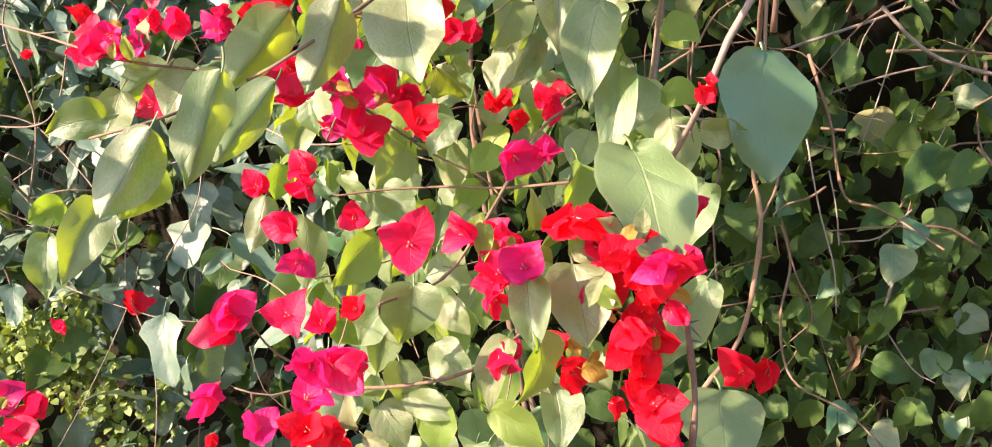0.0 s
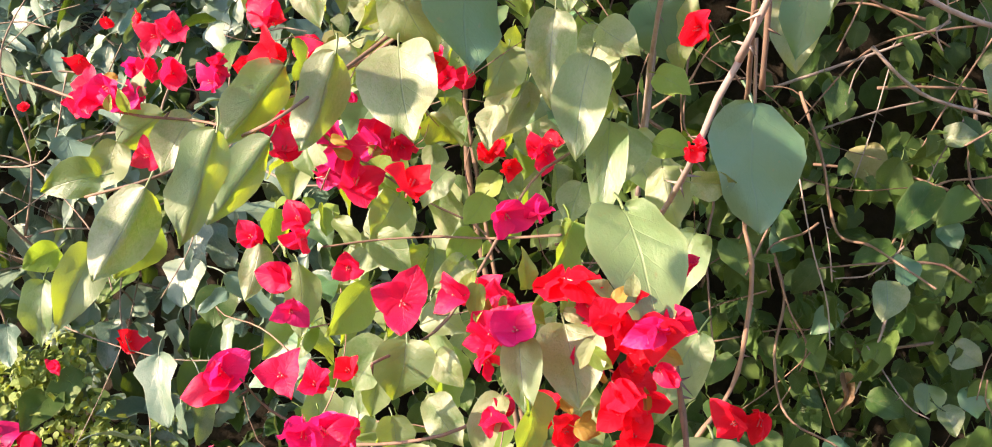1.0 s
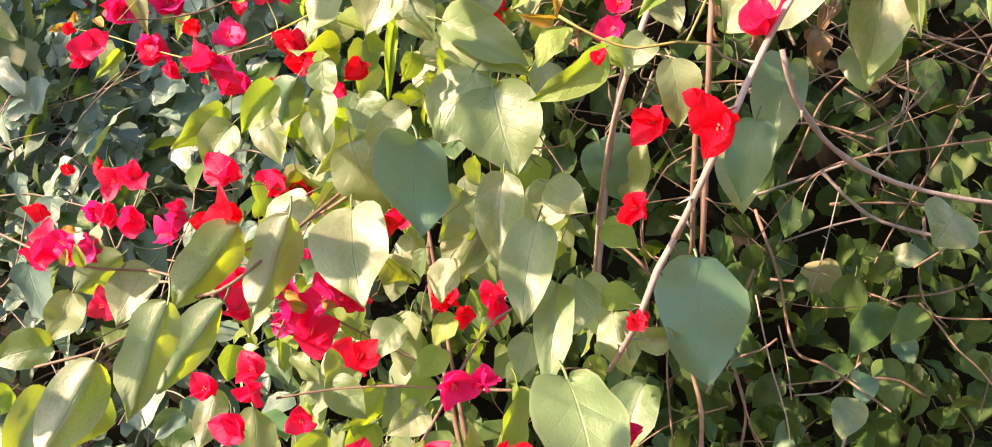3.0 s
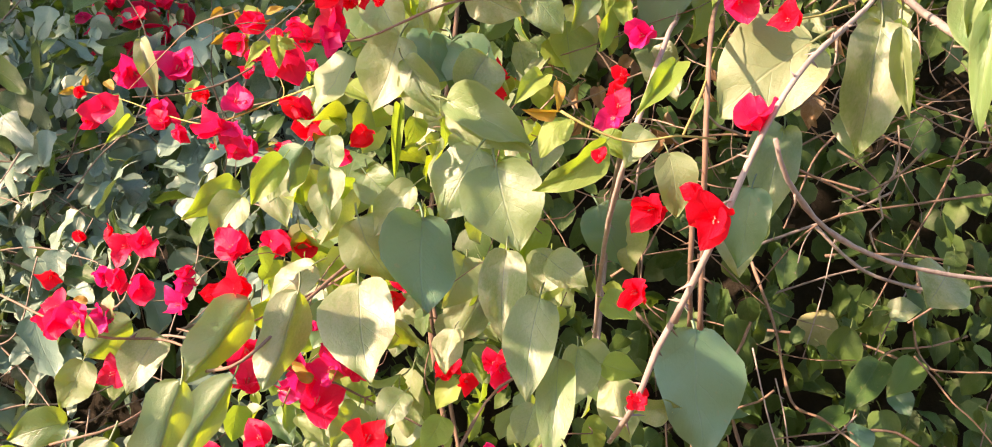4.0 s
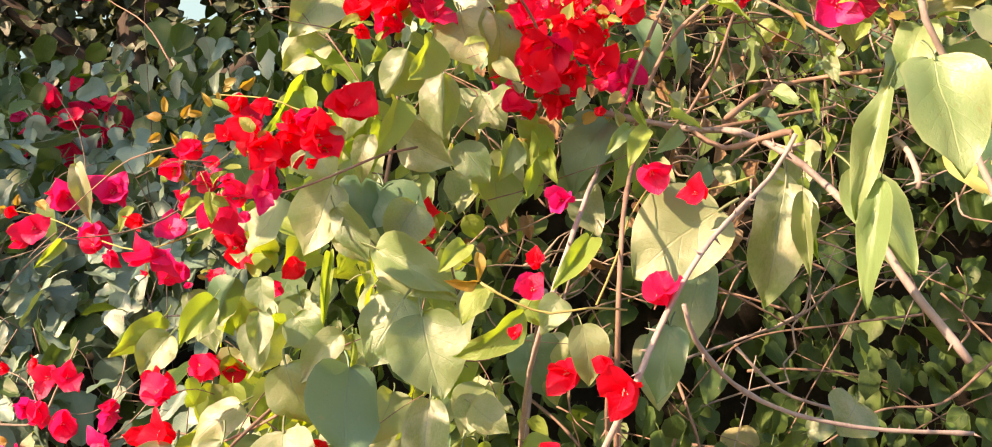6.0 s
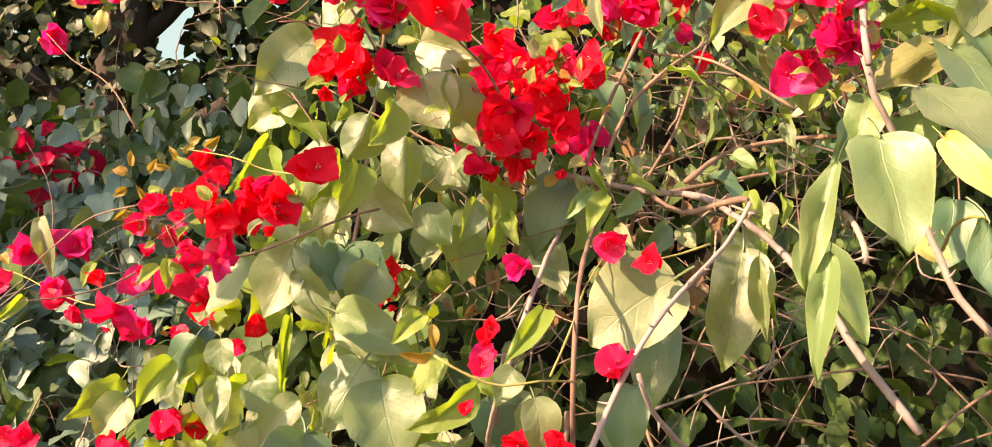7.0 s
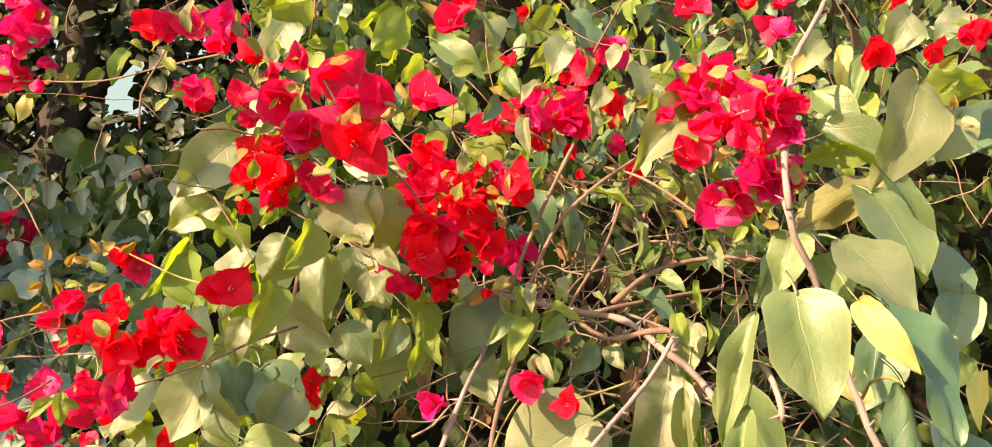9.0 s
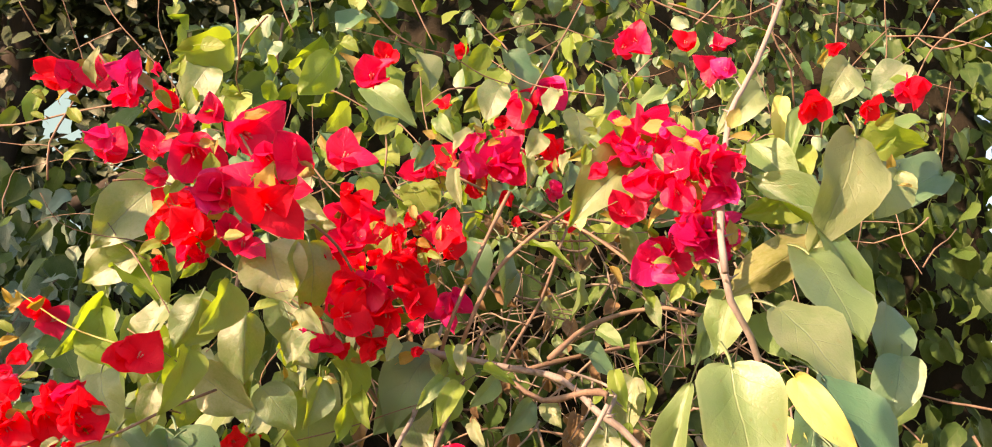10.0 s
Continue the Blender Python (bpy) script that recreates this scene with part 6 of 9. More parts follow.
flower((0.215, 0.903, 1.84), (0.19, -0.86, 0.46), 0.027, "red", 0.79, 0.21)
flower((0.151, 0.878, 1.915), (-0.63, -0.76, 0.19), 0.016, "red", 1.04, 0.20)
flower((0.172, 0.824, 1.816), (-0.19, -0.71, -0.67), 0.043, "crimson", 0.49, 0.86)
flower((0.18, 0.836, 1.76), (-0.73, -0.6, -0.33), 0.041, "red", 0.76, 0.38)
flower((0.214, 0.822, 1.797), (0.11, -0.93, -0.36), 0.038, "red", 0.55, 0.86)
flower((0.197, 0.836, 1.836), (0.09, -0.8, -0.59), 0.050, "red", 0.83, 1.63)
flower((0.147, 0.814, 1.781), (0.62, -0.78, 0.07), 0.043, "red", 0.57, 1.98)
flower((0.149, 0.824, 1.815), (0.06, -0.91, -0.41), 0.043, "red", 0.47, 0.64)
flower((0.187, 0.835, 1.79), (0.13, -0.55, -0.82), 0.050, "red", 0.6, 1.29)
flower((0.165, 0.845, 1.771), (0.48, -0.85, 0.2), 0.052, "red", 0.48, 1.61)
flower((0.146, 0.841, 1.802), (-0.17, -0.73, -0.66), 0.044, "crimson", 0.97, 1.16)
flower((0.206, 0.858, 1.82), (0.59, -0.79, -0.19), 0.050, "red", 0.86, 2.10)
flower((0.161, 0.842, 1.859), (0.11, -0.86, 0.5), 0.016, "crimson", 0.86, 1.25)
flower((0.214, 0.837, 1.752), (0.44, -0.83, 0.34), 0.017, "red", 0.66, 0.57)
flower((0.118, 0.861, 1.794), (-0.76, -0.64, 0.04), 0.016, "red", 0.59, 0.21)
flower((0.228, 0.849, 1.847), (0.19, -0.9, 0.38), 0.018, "red", 0.79, 0.92)
flower((0.213, 0.813, 1.771), (-0.01, -0.93, 0.36), 0.016, "crimson", 0.81, 1.35)
flower((0.147, 0.849, 1.756), (0.26, -0.8, -0.55), 0.019, "red", 0.92, 1.12)
flower((0.129, 0.864, 1.842), (0.55, -0.78, 0.3), 0.017, "red", 0.82, 0.36)
flower((0.197, 0.84, 1.865), (-0.53, -0.77, -0.36), 0.030, "red", 0.75, 0.95)
flower((0.202, 0.87, 1.851), (0.63, -0.75, -0.21), 0.036, "red", 0.65, 0.11)
flower((0.216, 0.862, 1.859), (0.05, -0.57, -0.82), 0.037, "red", 0.82, 1.06)
flower((0.178, 0.83, 1.841), (-0.22, -0.87, -0.45), 0.019, "red", 0.91, 0.49)
flower((0.21, 0.844, 1.878), (-0.42, -0.9, 0.11), 0.017, "red", 0.57, 0.56)
flower((0.183, 0.847, 1.873), (-0.63, -0.65, -0.43), 0.015, "red", 0.62, 1.80)
flower((-0.017, 0.782, 1.739), (0.38, -0.88, 0.29), 0.037, "red", 0.85, 1.27)
flower((-0.025, 0.789, 1.74), (0.35, -0.93, 0.12), 0.037, "red", 0.99, 0.06)
flower((-0.147, 0.942, 1.756), (-0.06, -0.79, -0.61), 0.030, "red", 0.58, 1.88)
flower((-0.071, 0.723, 1.677), (-0.56, -0.7, 0.44), 0.034, "red", 0.67, 0.08)
flower((-0.042, 0.7, 1.691), (0.47, -0.85, -0.24), 0.042, "red", 0.72, 1.81)
flower((-0.094, 0.705, 1.698), (-0.72, -0.65, -0.25), 0.038, "red", 0.68, 1.38)
flower((-0.086, 0.7, 1.681), (0.47, -0.86, -0.2), 0.033, "red", 0.61, 0.13)
flower((-0.063, 0.71, 1.705), (0.21, -0.97, -0.15), 0.034, "red", 0.63, 1.28)
flower((-0.067, 0.719, 1.691), (0.37, -0.89, -0.27), 0.035, "red", 0.5, 1.01)
flower((-0.045, 0.704, 1.712), (0.31, -0.68, -0.67), 0.012, "red", 0.91, 1.25)
flower((-0.046, 0.697, 1.668), (0.57, -0.82, 0.01), 0.014, "red", 0.62, 0.96)
flower((-0.11, 0.69, 1.687), (-0.13, -0.93, 0.33), 0.017, "red", 1.04, 0.60)
flower((-0.075, 0.669, 1.708), (-0.82, -0.47, -0.34), 0.020, "red", 0.7, 1.05)
flower((-0.033, 0.697, 1.679), (0.13, -0.98, 0.13), 0.018, "red", 0.59, 2.04)
flower((-0.048, 0.701, 1.708), (0.29, -0.72, -0.63), 0.029, "crimson", 1.02, 1.22)
flower((-0.129, 0.762, 1.646), (0.11, -0.52, -0.85), 0.041, "crimson", 0.93, 0.61)
flower((-0.086, 0.713, 1.648), (0.58, -0.65, -0.5), 0.034, "magenta", 0.41, 0.86)
flower((-0.103, 0.725, 1.646), (-0.35, -0.88, 0.32), 0.033, "crimson", 0.42, 0.84)
flower((-0.158, 0.776, 1.643), (0.01, -0.93, 0.37), 0.017, "crimson", 0.56, 1.80)
flower((-0.116, 0.732, 1.662), (0.16, -0.52, -0.84), 0.018, "crimson", 0.54, 1.05)
flower((-0.104, 0.76, 1.635), (-0.61, -0.63, -0.48), 0.014, "magenta", 0.66, 1.66)
flower((-0.08, 0.713, 1.657), (-0.34, -0.93, 0.12), 0.037, "crimson", 0.94, 1.88)
flower((-0.337, 1.144, 2.054), (0.17, -0.53, -0.83), 0.042, "crimson", 0.86, 1.50)
flower((-0.349, 1.131, 2.071), (-0.71, -0.54, -0.45), 0.047, "magenta", 0.85, 2.05)
flower((-0.339, 1.101, 2.031), (-0.75, -0.52, -0.41), 0.046, "magenta", 0.42, 0.55)
flower((-0.296, 1.105, 2.059), (-0.04, -0.45, -0.89), 0.025, "magenta", 0.94, 1.31)
flower((-0.294, 1.087, 2.018), (-0.8, -0.58, 0.17), 0.024, "magenta", 0.59, 1.86)
flower((-0.331, 1.122, 2.081), (0.51, -0.74, -0.44), 0.015, "magenta", 0.8, 1.51)
flower((-0.373, 1.102, 1.975), (0.25, -0.69, -0.68), 0.036, "magenta", 0.43, 2.05)
flower((-0.367, 1.114, 1.965), (-0.71, -0.6, -0.37), 0.037, "magenta", 0.87, 1.08)
flower((0.048, 1.051, 1.65), (-0.78, -0.45, -0.44), 0.030, "red", 0.45, 1.34)
flower((0.047, 0.983, 1.673), (0.55, -0.81, -0.2), 0.028, "red", 0.89, 1.99)
flower((0.049, 0.993, 1.661), (-0.38, -0.86, -0.35), 0.028, "red", 0.9, 0.00)
flower((0.053, 0.996, 1.632), (0.1, -0.84, -0.53), 0.011, "red", 0.77, 0.31)
flower((0.047, 1.027, 1.687), (0.18, -0.71, -0.68), 0.010, "red", 1.04, 0.26)
flower((0.058, 0.995, 1.651), (-0.4, -0.92, -0.07), 0.013, "crimson", 0.77, 0.85)
flower((0.128, 0.66, 1.591), (-0.11, -0.86, 0.49), 0.019, "red", 0.57, 1.33)
flower((0.128, 0.663, 1.575), (-0.6, -0.54, -0.59), 0.022, "magenta", 0.97, 1.44)
flower((0.234, 0.945, 1.965), (-0.47, -0.56, -0.68), 0.044, "crimson", 0.68, 1.66)
flower((0.25, 0.984, 1.975), (0.15, -0.86, 0.49), 0.052, "red", 0.94, 1.71)
flower((0.305, 0.912, 1.962), (0.29, -0.92, 0.25), 0.056, "magenta", 0.65, 1.42)
flower((0.282, 0.942, 1.989), (0.45, -0.86, 0.23), 0.041, "magenta", 0.56, 0.81)
flower((0.322, 0.912, 1.965), (0.1, -0.69, -0.72), 0.057, "crimson", 0.49, 1.15)
flower((0.321, 0.948, 1.993), (0.14, -0.82, 0.56), 0.042, "crimson", 0.97, 0.83)
flower((0.271, 0.902, 1.959), (0.43, -0.64, -0.64), 0.038, "magenta", 0.48, 1.40)
flower((0.286, 0.918, 1.949), (-0.2, -0.86, -0.48), 0.026, "crimson", 0.8, 0.42)
flower((0.312, 0.893, 1.94), (-0.1, -0.94, 0.34), 0.019, "magenta", 0.65, 1.58)
flower((0.261, 0.918, 1.976), (-0.54, -0.7, 0.48), 0.019, "crimson", 0.87, 0.54)
flower((0.339, 0.911, 1.973), (0.14, -0.82, 0.55), 0.015, "crimson", 0.49, 1.27)
flower((0.389, 0.96, 1.995), (-0.79, -0.62, -0.03), 0.038, "red", 1.03, 1.09)
flower((0.369, 0.928, 1.988), (-0.28, -0.91, 0.31), 0.038, "red", 0.51, 1.11)
flower((0.376, 0.926, 1.935), (-0.25, -0.84, 0.48), 0.030, "magenta", 0.43, 2.07)
flower((0.393, 0.927, 1.914), (0.39, -0.79, -0.47), 0.030, "red", 0.7, 2.10)
flower((0.282, 0.914, 1.934), (0.36, -0.93, 0.06), 0.036, "red", 0.77, 0.39)
flower((0.32, 0.91, 1.928), (-0.59, -0.54, -0.6), 0.022, "red", 0.7, 1.82)
flower((0.328, 0.915, 1.898), (0.15, -0.96, 0.24), 0.014, "red", 0.67, 1.90)
flower((0.369, 0.698, 1.912), (-0.11, -0.97, 0.2), 0.049, "crimson", 0.61, 1.56)
flower((0.399, 0.698, 1.906), (0.65, -0.76, 0.08), 0.050, "crimson", 0.44, 1.63)
flower((0.367, 0.66, 1.877), (0.42, -0.75, -0.51), 0.042, "crimson", 0.62, 1.72)
flower((0.392, 0.695, 1.939), (0.25, -0.97, 0.02), 0.049, "crimson", 0.73, 1.33)
flower((0.373, 0.667, 1.907), (-0.52, -0.55, -0.65), 0.039, "magenta", 0.41, 0.85)
flower((0.37, 0.698, 1.944), (-0.58, -0.82, -0.04), 0.019, "magenta", 0.49, 1.37)
flower((0.397, 0.666, 1.926), (0.58, -0.81, -0.04), 0.016, "magenta", 1.01, 1.21)
flower((0.342, 0.666, 1.887), (-0.43, -0.74, -0.51), 0.019, "crimson", 0.56, 1.72)
flower((0.399, 0.677, 1.879), (-0.67, -0.75, 0.01), 0.015, "magenta", 0.77, 1.80)
flower((0.406, 0.608, 1.876), (0.54, -0.83, -0.11), 0.043, "crimson", 0.88, 1.07)
flower((0.388, 0.656, 1.891), (-0.01, -0.51, -0.86), 0.044, "crimson", 0.65, 0.67)
flower((0.406, 0.644, 1.91), (0.2, -0.7, -0.68), 0.042, "magenta", 0.6, 0.48)
flower((0.38, 0.608, 1.856), (-0.09, -0.65, -0.75), 0.033, "crimson", 0.63, 0.88)
flower((0.385, 0.606, 1.872), (0.52, -0.85, 0.08), 0.035, "crimson", 0.5, 0.52)
flower((0.421, 0.644, 1.881), (0.61, -0.75, -0.27), 0.040, "crimson", 0.89, 1.57)
flower((0.418, 0.648, 1.86), (0.49, -0.67, -0.56), 0.021, "crimson", 0.91, 0.03)
flower((0.425, 0.598, 1.874), (-0.27, -0.96, 0.08), 0.015, "crimson", 0.6, 1.45)
flower((0.407, 0.606, 1.894), (0.56, -0.82, 0.14), 0.014, "crimson", 0.53, 0.11)
flower((0.385, 0.633, 1.913), (-0.3, -0.73, -0.62), 0.018, "magenta", 0.66, 0.94)
flower((0.416, 0.601, 1.884), (-0.23, -0.76, 0.6), 0.015, "crimson", 0.42, 0.11)
flower((0.425, 0.61, 1.859), (-0.77, -0.61, -0.17), 0.035, "magenta", 0.52, 2.05)
flower((0.373, 0.698, 1.858), (-0.53, -0.84, 0.14), 0.035, "crimson", 0.96, 0.03)
flower((0.43, 0.655, 1.83), (-0.62, -0.5, -0.6), 0.037, "magenta", 0.53, 0.04)
flower((0.415, 0.652, 1.829), (-0.66, -0.64, 0.4), 0.045, "magenta", 0.45, 2.00)
flower((0.425, 0.654, 1.837), (-0.53, -0.81, -0.23), 0.035, "magenta", 0.44, 0.39)
flower((0.444, 0.656, 1.831), (0.33, -0.92, 0.2), 0.021, "magenta", 0.8, 1.22)
flower((0.445, 0.68, 1.827), (0.55, -0.78, -0.31), 0.024, "magenta", 0.69, 1.54)
flower((0.452, 0.68, 1.851), (-0.32, -0.75, 0.57), 0.023, "magenta", 0.83, 0.28)
flower((0.409, 0.719, 1.84), (-0.32, -0.46, -0.83), 0.034, "crimson", 0.85, 0.99)
flower((0.418, 0.719, 1.824), (0.56, -0.82, -0.03), 0.037, "crimson", 1.05, 0.54)
flower((0.402, 0.713, 1.819), (-0.44, -0.89, -0.1), 0.042, "magenta", 1.01, 1.79)
flower((0.418, 0.709, 1.841), (0.25, -0.97, 0.05), 0.016, "crimson", 0.7, 1.91)
flower((0.394, 0.713, 1.829), (-0.42, -0.83, 0.36), 0.016, "crimson", 0.68, 1.54)
flower((0.43, 0.735, 1.84), (-0.65, -0.76, -0.03), 0.020, "crimson", 0.44, 2.06)
flower((0.408, 0.657, 1.848), (0.3, -0.87, -0.4), 0.027, "red", 0.43, 1.81)
flower((0.227, 0.839, 1.877), (-0.69, -0.43, -0.58), 0.031, "crimson", 0.97, 1.67)
flower((0.243, 0.832, 1.848), (0.57, -0.81, 0.14), 0.034, "red", 0.98, 0.77)
flower((0.245, 0.821, 1.867), (-0.63, -0.78, 0.02), 0.034, "red", 1.04, 2.01)
flower((0.208, 0.826, 1.846), (-0.5, -0.42, -0.76), 0.016, "red", 0.47, 0.90)
flower((0.211, 0.844, 1.885), (-0.32, -0.93, 0.2), 0.010, "crimson", 0.96, 1.25)
flower((0.222, 0.825, 1.83), (-0.6, -0.58, -0.55), 0.010, "red", 0.85, 1.29)
flower((0.26, 0.89, 1.814), (0.05, -0.73, -0.68), 0.037, "magenta", 0.75, 1.37)
flower((0.255, 0.904, 1.805), (-0.83, -0.46, -0.32), 0.036, "magenta", 0.91, 1.05)
flower((0.347, 0.931, 2.032), (-0.67, -0.68, -0.31), 0.044, "crimson", 0.68, 0.11)
flower((0.309, 0.897, 2.003), (-0.43, -0.88, -0.2), 0.021, "red", 0.88, 0.22)
flower((-0.092, 0.758, 1.964), (-0.73, -0.66, 0.15), 0.036, "red", 0.79, 0.97)
flower((-0.08, 0.739, 1.956), (0.25, -0.97, -0.02), 0.035, "crimson", 0.46, 0.73)
flower((-0.023, 0.692, 1.933), (-0.69, -0.58, -0.44), 0.037, "crimson", 0.5, 0.28)
flower((-0.026, 0.681, 1.945), (0.04, -0.9, -0.44), 0.032, "magenta", 0.97, 1.43)
flower((-0.053, 0.721, 1.952), (-0.56, -0.81, 0.14), 0.034, "crimson", 1.02, 1.87)
flower((-0.012, 0.708, 1.944), (-0, -0.98, 0.18), 0.013, "crimson", 0.42, 0.75)
flower((-0.039, 0.712, 1.933), (-0.25, -0.81, 0.53), 0.011, "crimson", 1.05, 1.95)
flower((-0.015, 0.729, 1.967), (0.42, -0.84, -0.36), 0.015, "crimson", 0.46, 1.63)
flower((-0.013, 0.81, 1.968), (-0.83, -0.55, 0.08), 0.034, "red", 0.48, 0.88)
flower((-0.333, 1.075, 2.081), (0.54, -0.84, -0.07), 0.051, "magenta", 0.4, 1.70)
flower((-0.301, 1.089, 2.085), (-0.69, -0.66, -0.3), 0.044, "magenta", 0.44, 0.56)
flower((-0.317, 1.105, 2.114), (0.34, -0.87, -0.35), 0.048, "magenta", 0.94, 1.79)
flower((-0.328, 1.07, 2.114), (0.2, -0.89, 0.41), 0.029, "magenta", 0.58, 0.25)
flower((-0.323, 1.085, 2.064), (0.28, -0.91, -0.32), 0.020, "magenta", 0.94, 1.24)
flower((-0.374, 1.128, 2.111), (-0.74, -0.66, 0.11), 0.018, "magenta", 0.64, 0.99)
flower((0.512, 0.629, 1.944), (-0.07, -0.53, -0.84), 0.035, "red", 0.58, 1.95)
flower((0.52, 0.568, 1.918), (0.3, -0.53, -0.79), 0.023, "red", 0.84, 1.10)
flower((0.542, 0.548, 1.927), (0.15, -0.98, -0.13), 0.025, "red", 0.86, 0.81)
flower((0.541, 0.557, 1.926), (0.56, -0.83, -0.01), 0.023, "crimson", 0.63, 0.48)
flower((0.612, 1.008, 2.142), (-0.82, -0.47, -0.33), 0.040, "crimson", 0.72, 0.85)
flower((0.611, 0.971, 2.12), (-0.66, -0.73, 0.15), 0.037, "magenta", 1.0, 0.32)
flower((0.508, 1.007, 2.163), (-0.58, -0.81, 0.09), 0.050, "crimson", 0.67, 1.52)
flower((0.484, 1.001, 2.15), (0.28, -0.94, 0.21), 0.044, "crimson", 0.63, 1.72)
flower((0.35, 1.013, 2.078), (0.37, -0.82, -0.43), 0.050, "crimson", 0.43, 1.34)
flower((0.373, 1.033, 2.08), (-0.26, -0.96, 0.13), 0.030, "red", 0.73, 1.21)
flower((0.398, 1.017, 2.102), (-0.09, -0.46, -0.88), 0.050, "magenta", 1.0, 1.58)
flower((0.304, 1.116, 2.187), (-0.31, -0.44, -0.84), 0.026, "red", 0.96, 0.40)
flower((0.254, 0.935, 2.033), (-0.2, -0.9, 0.35), 0.022, "red", 0.7, 1.0)
flower((0.154, 0.631, 1.934), (-0.2, -0.9, 0.35), 0.032, "crimson", 0.8, 0.4)
flower((0.166, 0.645, 1.956), (-0.2, -0.9, 0.35), 0.025, "red", 0.7, 0.2)
flower((0.535, 0.923, 2.126), (-0.2, -0.9, 0.35), 0.035, "red", 0.7, 1.0)
flower((0.575, 0.917, 2.125), (-0.2, -0.9, 0.35), 0.030, "crimson", 0.6, 0.3)
flower((0.627, 0.768, 2.059), (-0.2, -0.9, 0.35), 0.022, "red", 0.6, 0.9)

# ---- shoots and buds crowding round the blooms ----
rnd = random.Random(71)
TINY = [blade(rnd.uniform(0.2, 0.6), rnd.uniform(-0.2, 0.4), 0.04, rnd.uniform(-0.5, 0.5), "heart", 0.4, 5, 60 + k) for k in range(6)]
crown_branch = BRANCHES[-1][0]
for root, pts in BRANCHES:
    if "crowded top" in root["label"]:
        crown_branch = root
shoots = {"young_many": [], "bronze_many": []}
for place in PLACES:
    if place.z < 1.74:
        continue
    for _ in range(rnd.choice((1, 2, 3))):
        p = place + Vector((rnd.gauss(0, 0.024), rnd.uniform(0.0, 0.03), rnd.gauss(0, 0.024)))
        kind = rnd.choice(("young_many", "young_many", "bronze_many"))
        size = rnd.uniform(0.009, 0.022)
        face = Vector((rnd.uniform(-0.8, 0.8), -1, rnd.uniform(-0.2, 0.6)))
        along = Vector((rnd.gauss(0, 1), rnd.gauss(-0.3, 0.5), rnd.gauss(0.3, 0.8)))
        shoots[kind].append((rnd.randrange(6), basis(p - crown_branch.location, along, face, size, size * rnd.uniform(0.45, 0.75))))
for kind, label in (("young_many", "tiny yellow-green shoot leaves"), ("bronze_many", "tiny bronze shoot leaves")):
    ob = many("shoot_leaves", kind, TINY, label, "", shoots[kind])
    ob.parent = crown_branch

# ---- small leaves among the blooms ----
leaf((-0.307, 0.861, 1.422), (-0.313, 0.862, 1.446), (-0.6, -0.98, 0.3), 0.018, 0.3, 0.4, "pale")
leaf((-0.329, 0.862, 1.437), (-0.344, 0.861, 1.439), (-0.01, -0.99, 0.15), 0.012, 0.3, 0.4, "bronze")
leaf((-0.31, 0.834, 1.407), (-0.315, 0.829, 1.427), (-0.03, -0.96, 0.47), 0.011, 0.5, 0.1, "young")
leaf((-0.327, 0.838, 1.408), (-0.328, 0.839, 1.423), (0.07, -0.94, 0.63), 0.008, 0.3, 0.4, "young")
leaf((-0.073, 0.558, 1.17), (-0.057, 0.55, 1.164), (-0.02, -0.99, 0.11), 0.011, 0.3, 0.4, "pale")
leaf((-0.106, 0.569, 1.17), (-0.118, 0.564, 1.172), (-0.6, -1.01, -0.01), 0.010, 0.3, 0.4, "pale")
leaf((-0.08, 0.568, 1.171), (-0.085, 0.564, 1.193), (-0.76, -1, 0.15), 0.013, 0.3, 0.4, "pale")
leaf((-0.1, 0.575, 1.168), (-0.091, 0.572, 1.17), (0.37, -0.96, 0.38), 0.006, 0.5, 0.4, "pale")
leaf((-0.723, 1.295, 0.964), (-0.714, 1.284, 0.944), (0.51, -0.91, 0.87), 0.015, 0.5, 0.1, "young")
leaf((-0.688, 1.256, 0.959), (-0.678, 1.257, 0.963), (0.06, -1, 0), 0.008, 0.3, 0.1, "young")
leaf((-0.682, 1.277, 0.982), (-0.693, 1.274, 0.963), (0.36, -0.93, 0.67), 0.015, 0.5, 0.4, "young")
leaf((-0.696, 1.271, 0.942), (-0.71, 1.274, 0.956), (-0.5, -0.98, 0.34), 0.015, 0.5, 0.1, "young")
leaf((0.008, 0.635, 1.266), (0.021, 0.631, 1.264), (0.18, -1.01, -0.08), 0.011, 0.5, 0.4, "young")
leaf((-0.005, 0.642, 1.284), (-0.006, 0.63, 1.261), (-0.05, -1, 0.09), 0.015, 0.5, 0.1, "young")
leaf((0.013, 0.644, 1.276), (0.011, 0.644, 1.264), (-0.05, -0.95, 0.58), 0.006, 0.5, 0.4, "young")
leaf((-0.014, 0.665, 1.276), (-0.008, 0.664, 1.291), (-0.19, -0.96, 0.47), 0.011, 0.3, 0.4, "young")
leaf((0.024, 0.638, 1.266), (0.043, 0.644, 1.258), (0.38, -0.95, 0.51), 0.012, 0.5, 0.4, "young")
leaf((0.018, 0.61, 1.251), (0.028, 0.604, 1.271), (-0.17, -1.01, -0.03), 0.011, 0.5, 0.1, "pale")
leaf((-0.001, 0.642, 1.255), (0.004, 0.641, 1.274), (0.49, -0.91, 0.87), 0.010, 0.3, 0.4, "bronze")
leaf((0.023, 0.616, 1.25), (0.025, 0.61, 1.271), (-0.18, -0.99, 0.2), 0.010, 0.3, 0.4, "young")
leaf((0.028, 0.65, 1.28), (0.028, 0.641, 1.306), (0.42, -0.94, 0.58), 0.015, 0.3, 0.4, "young")
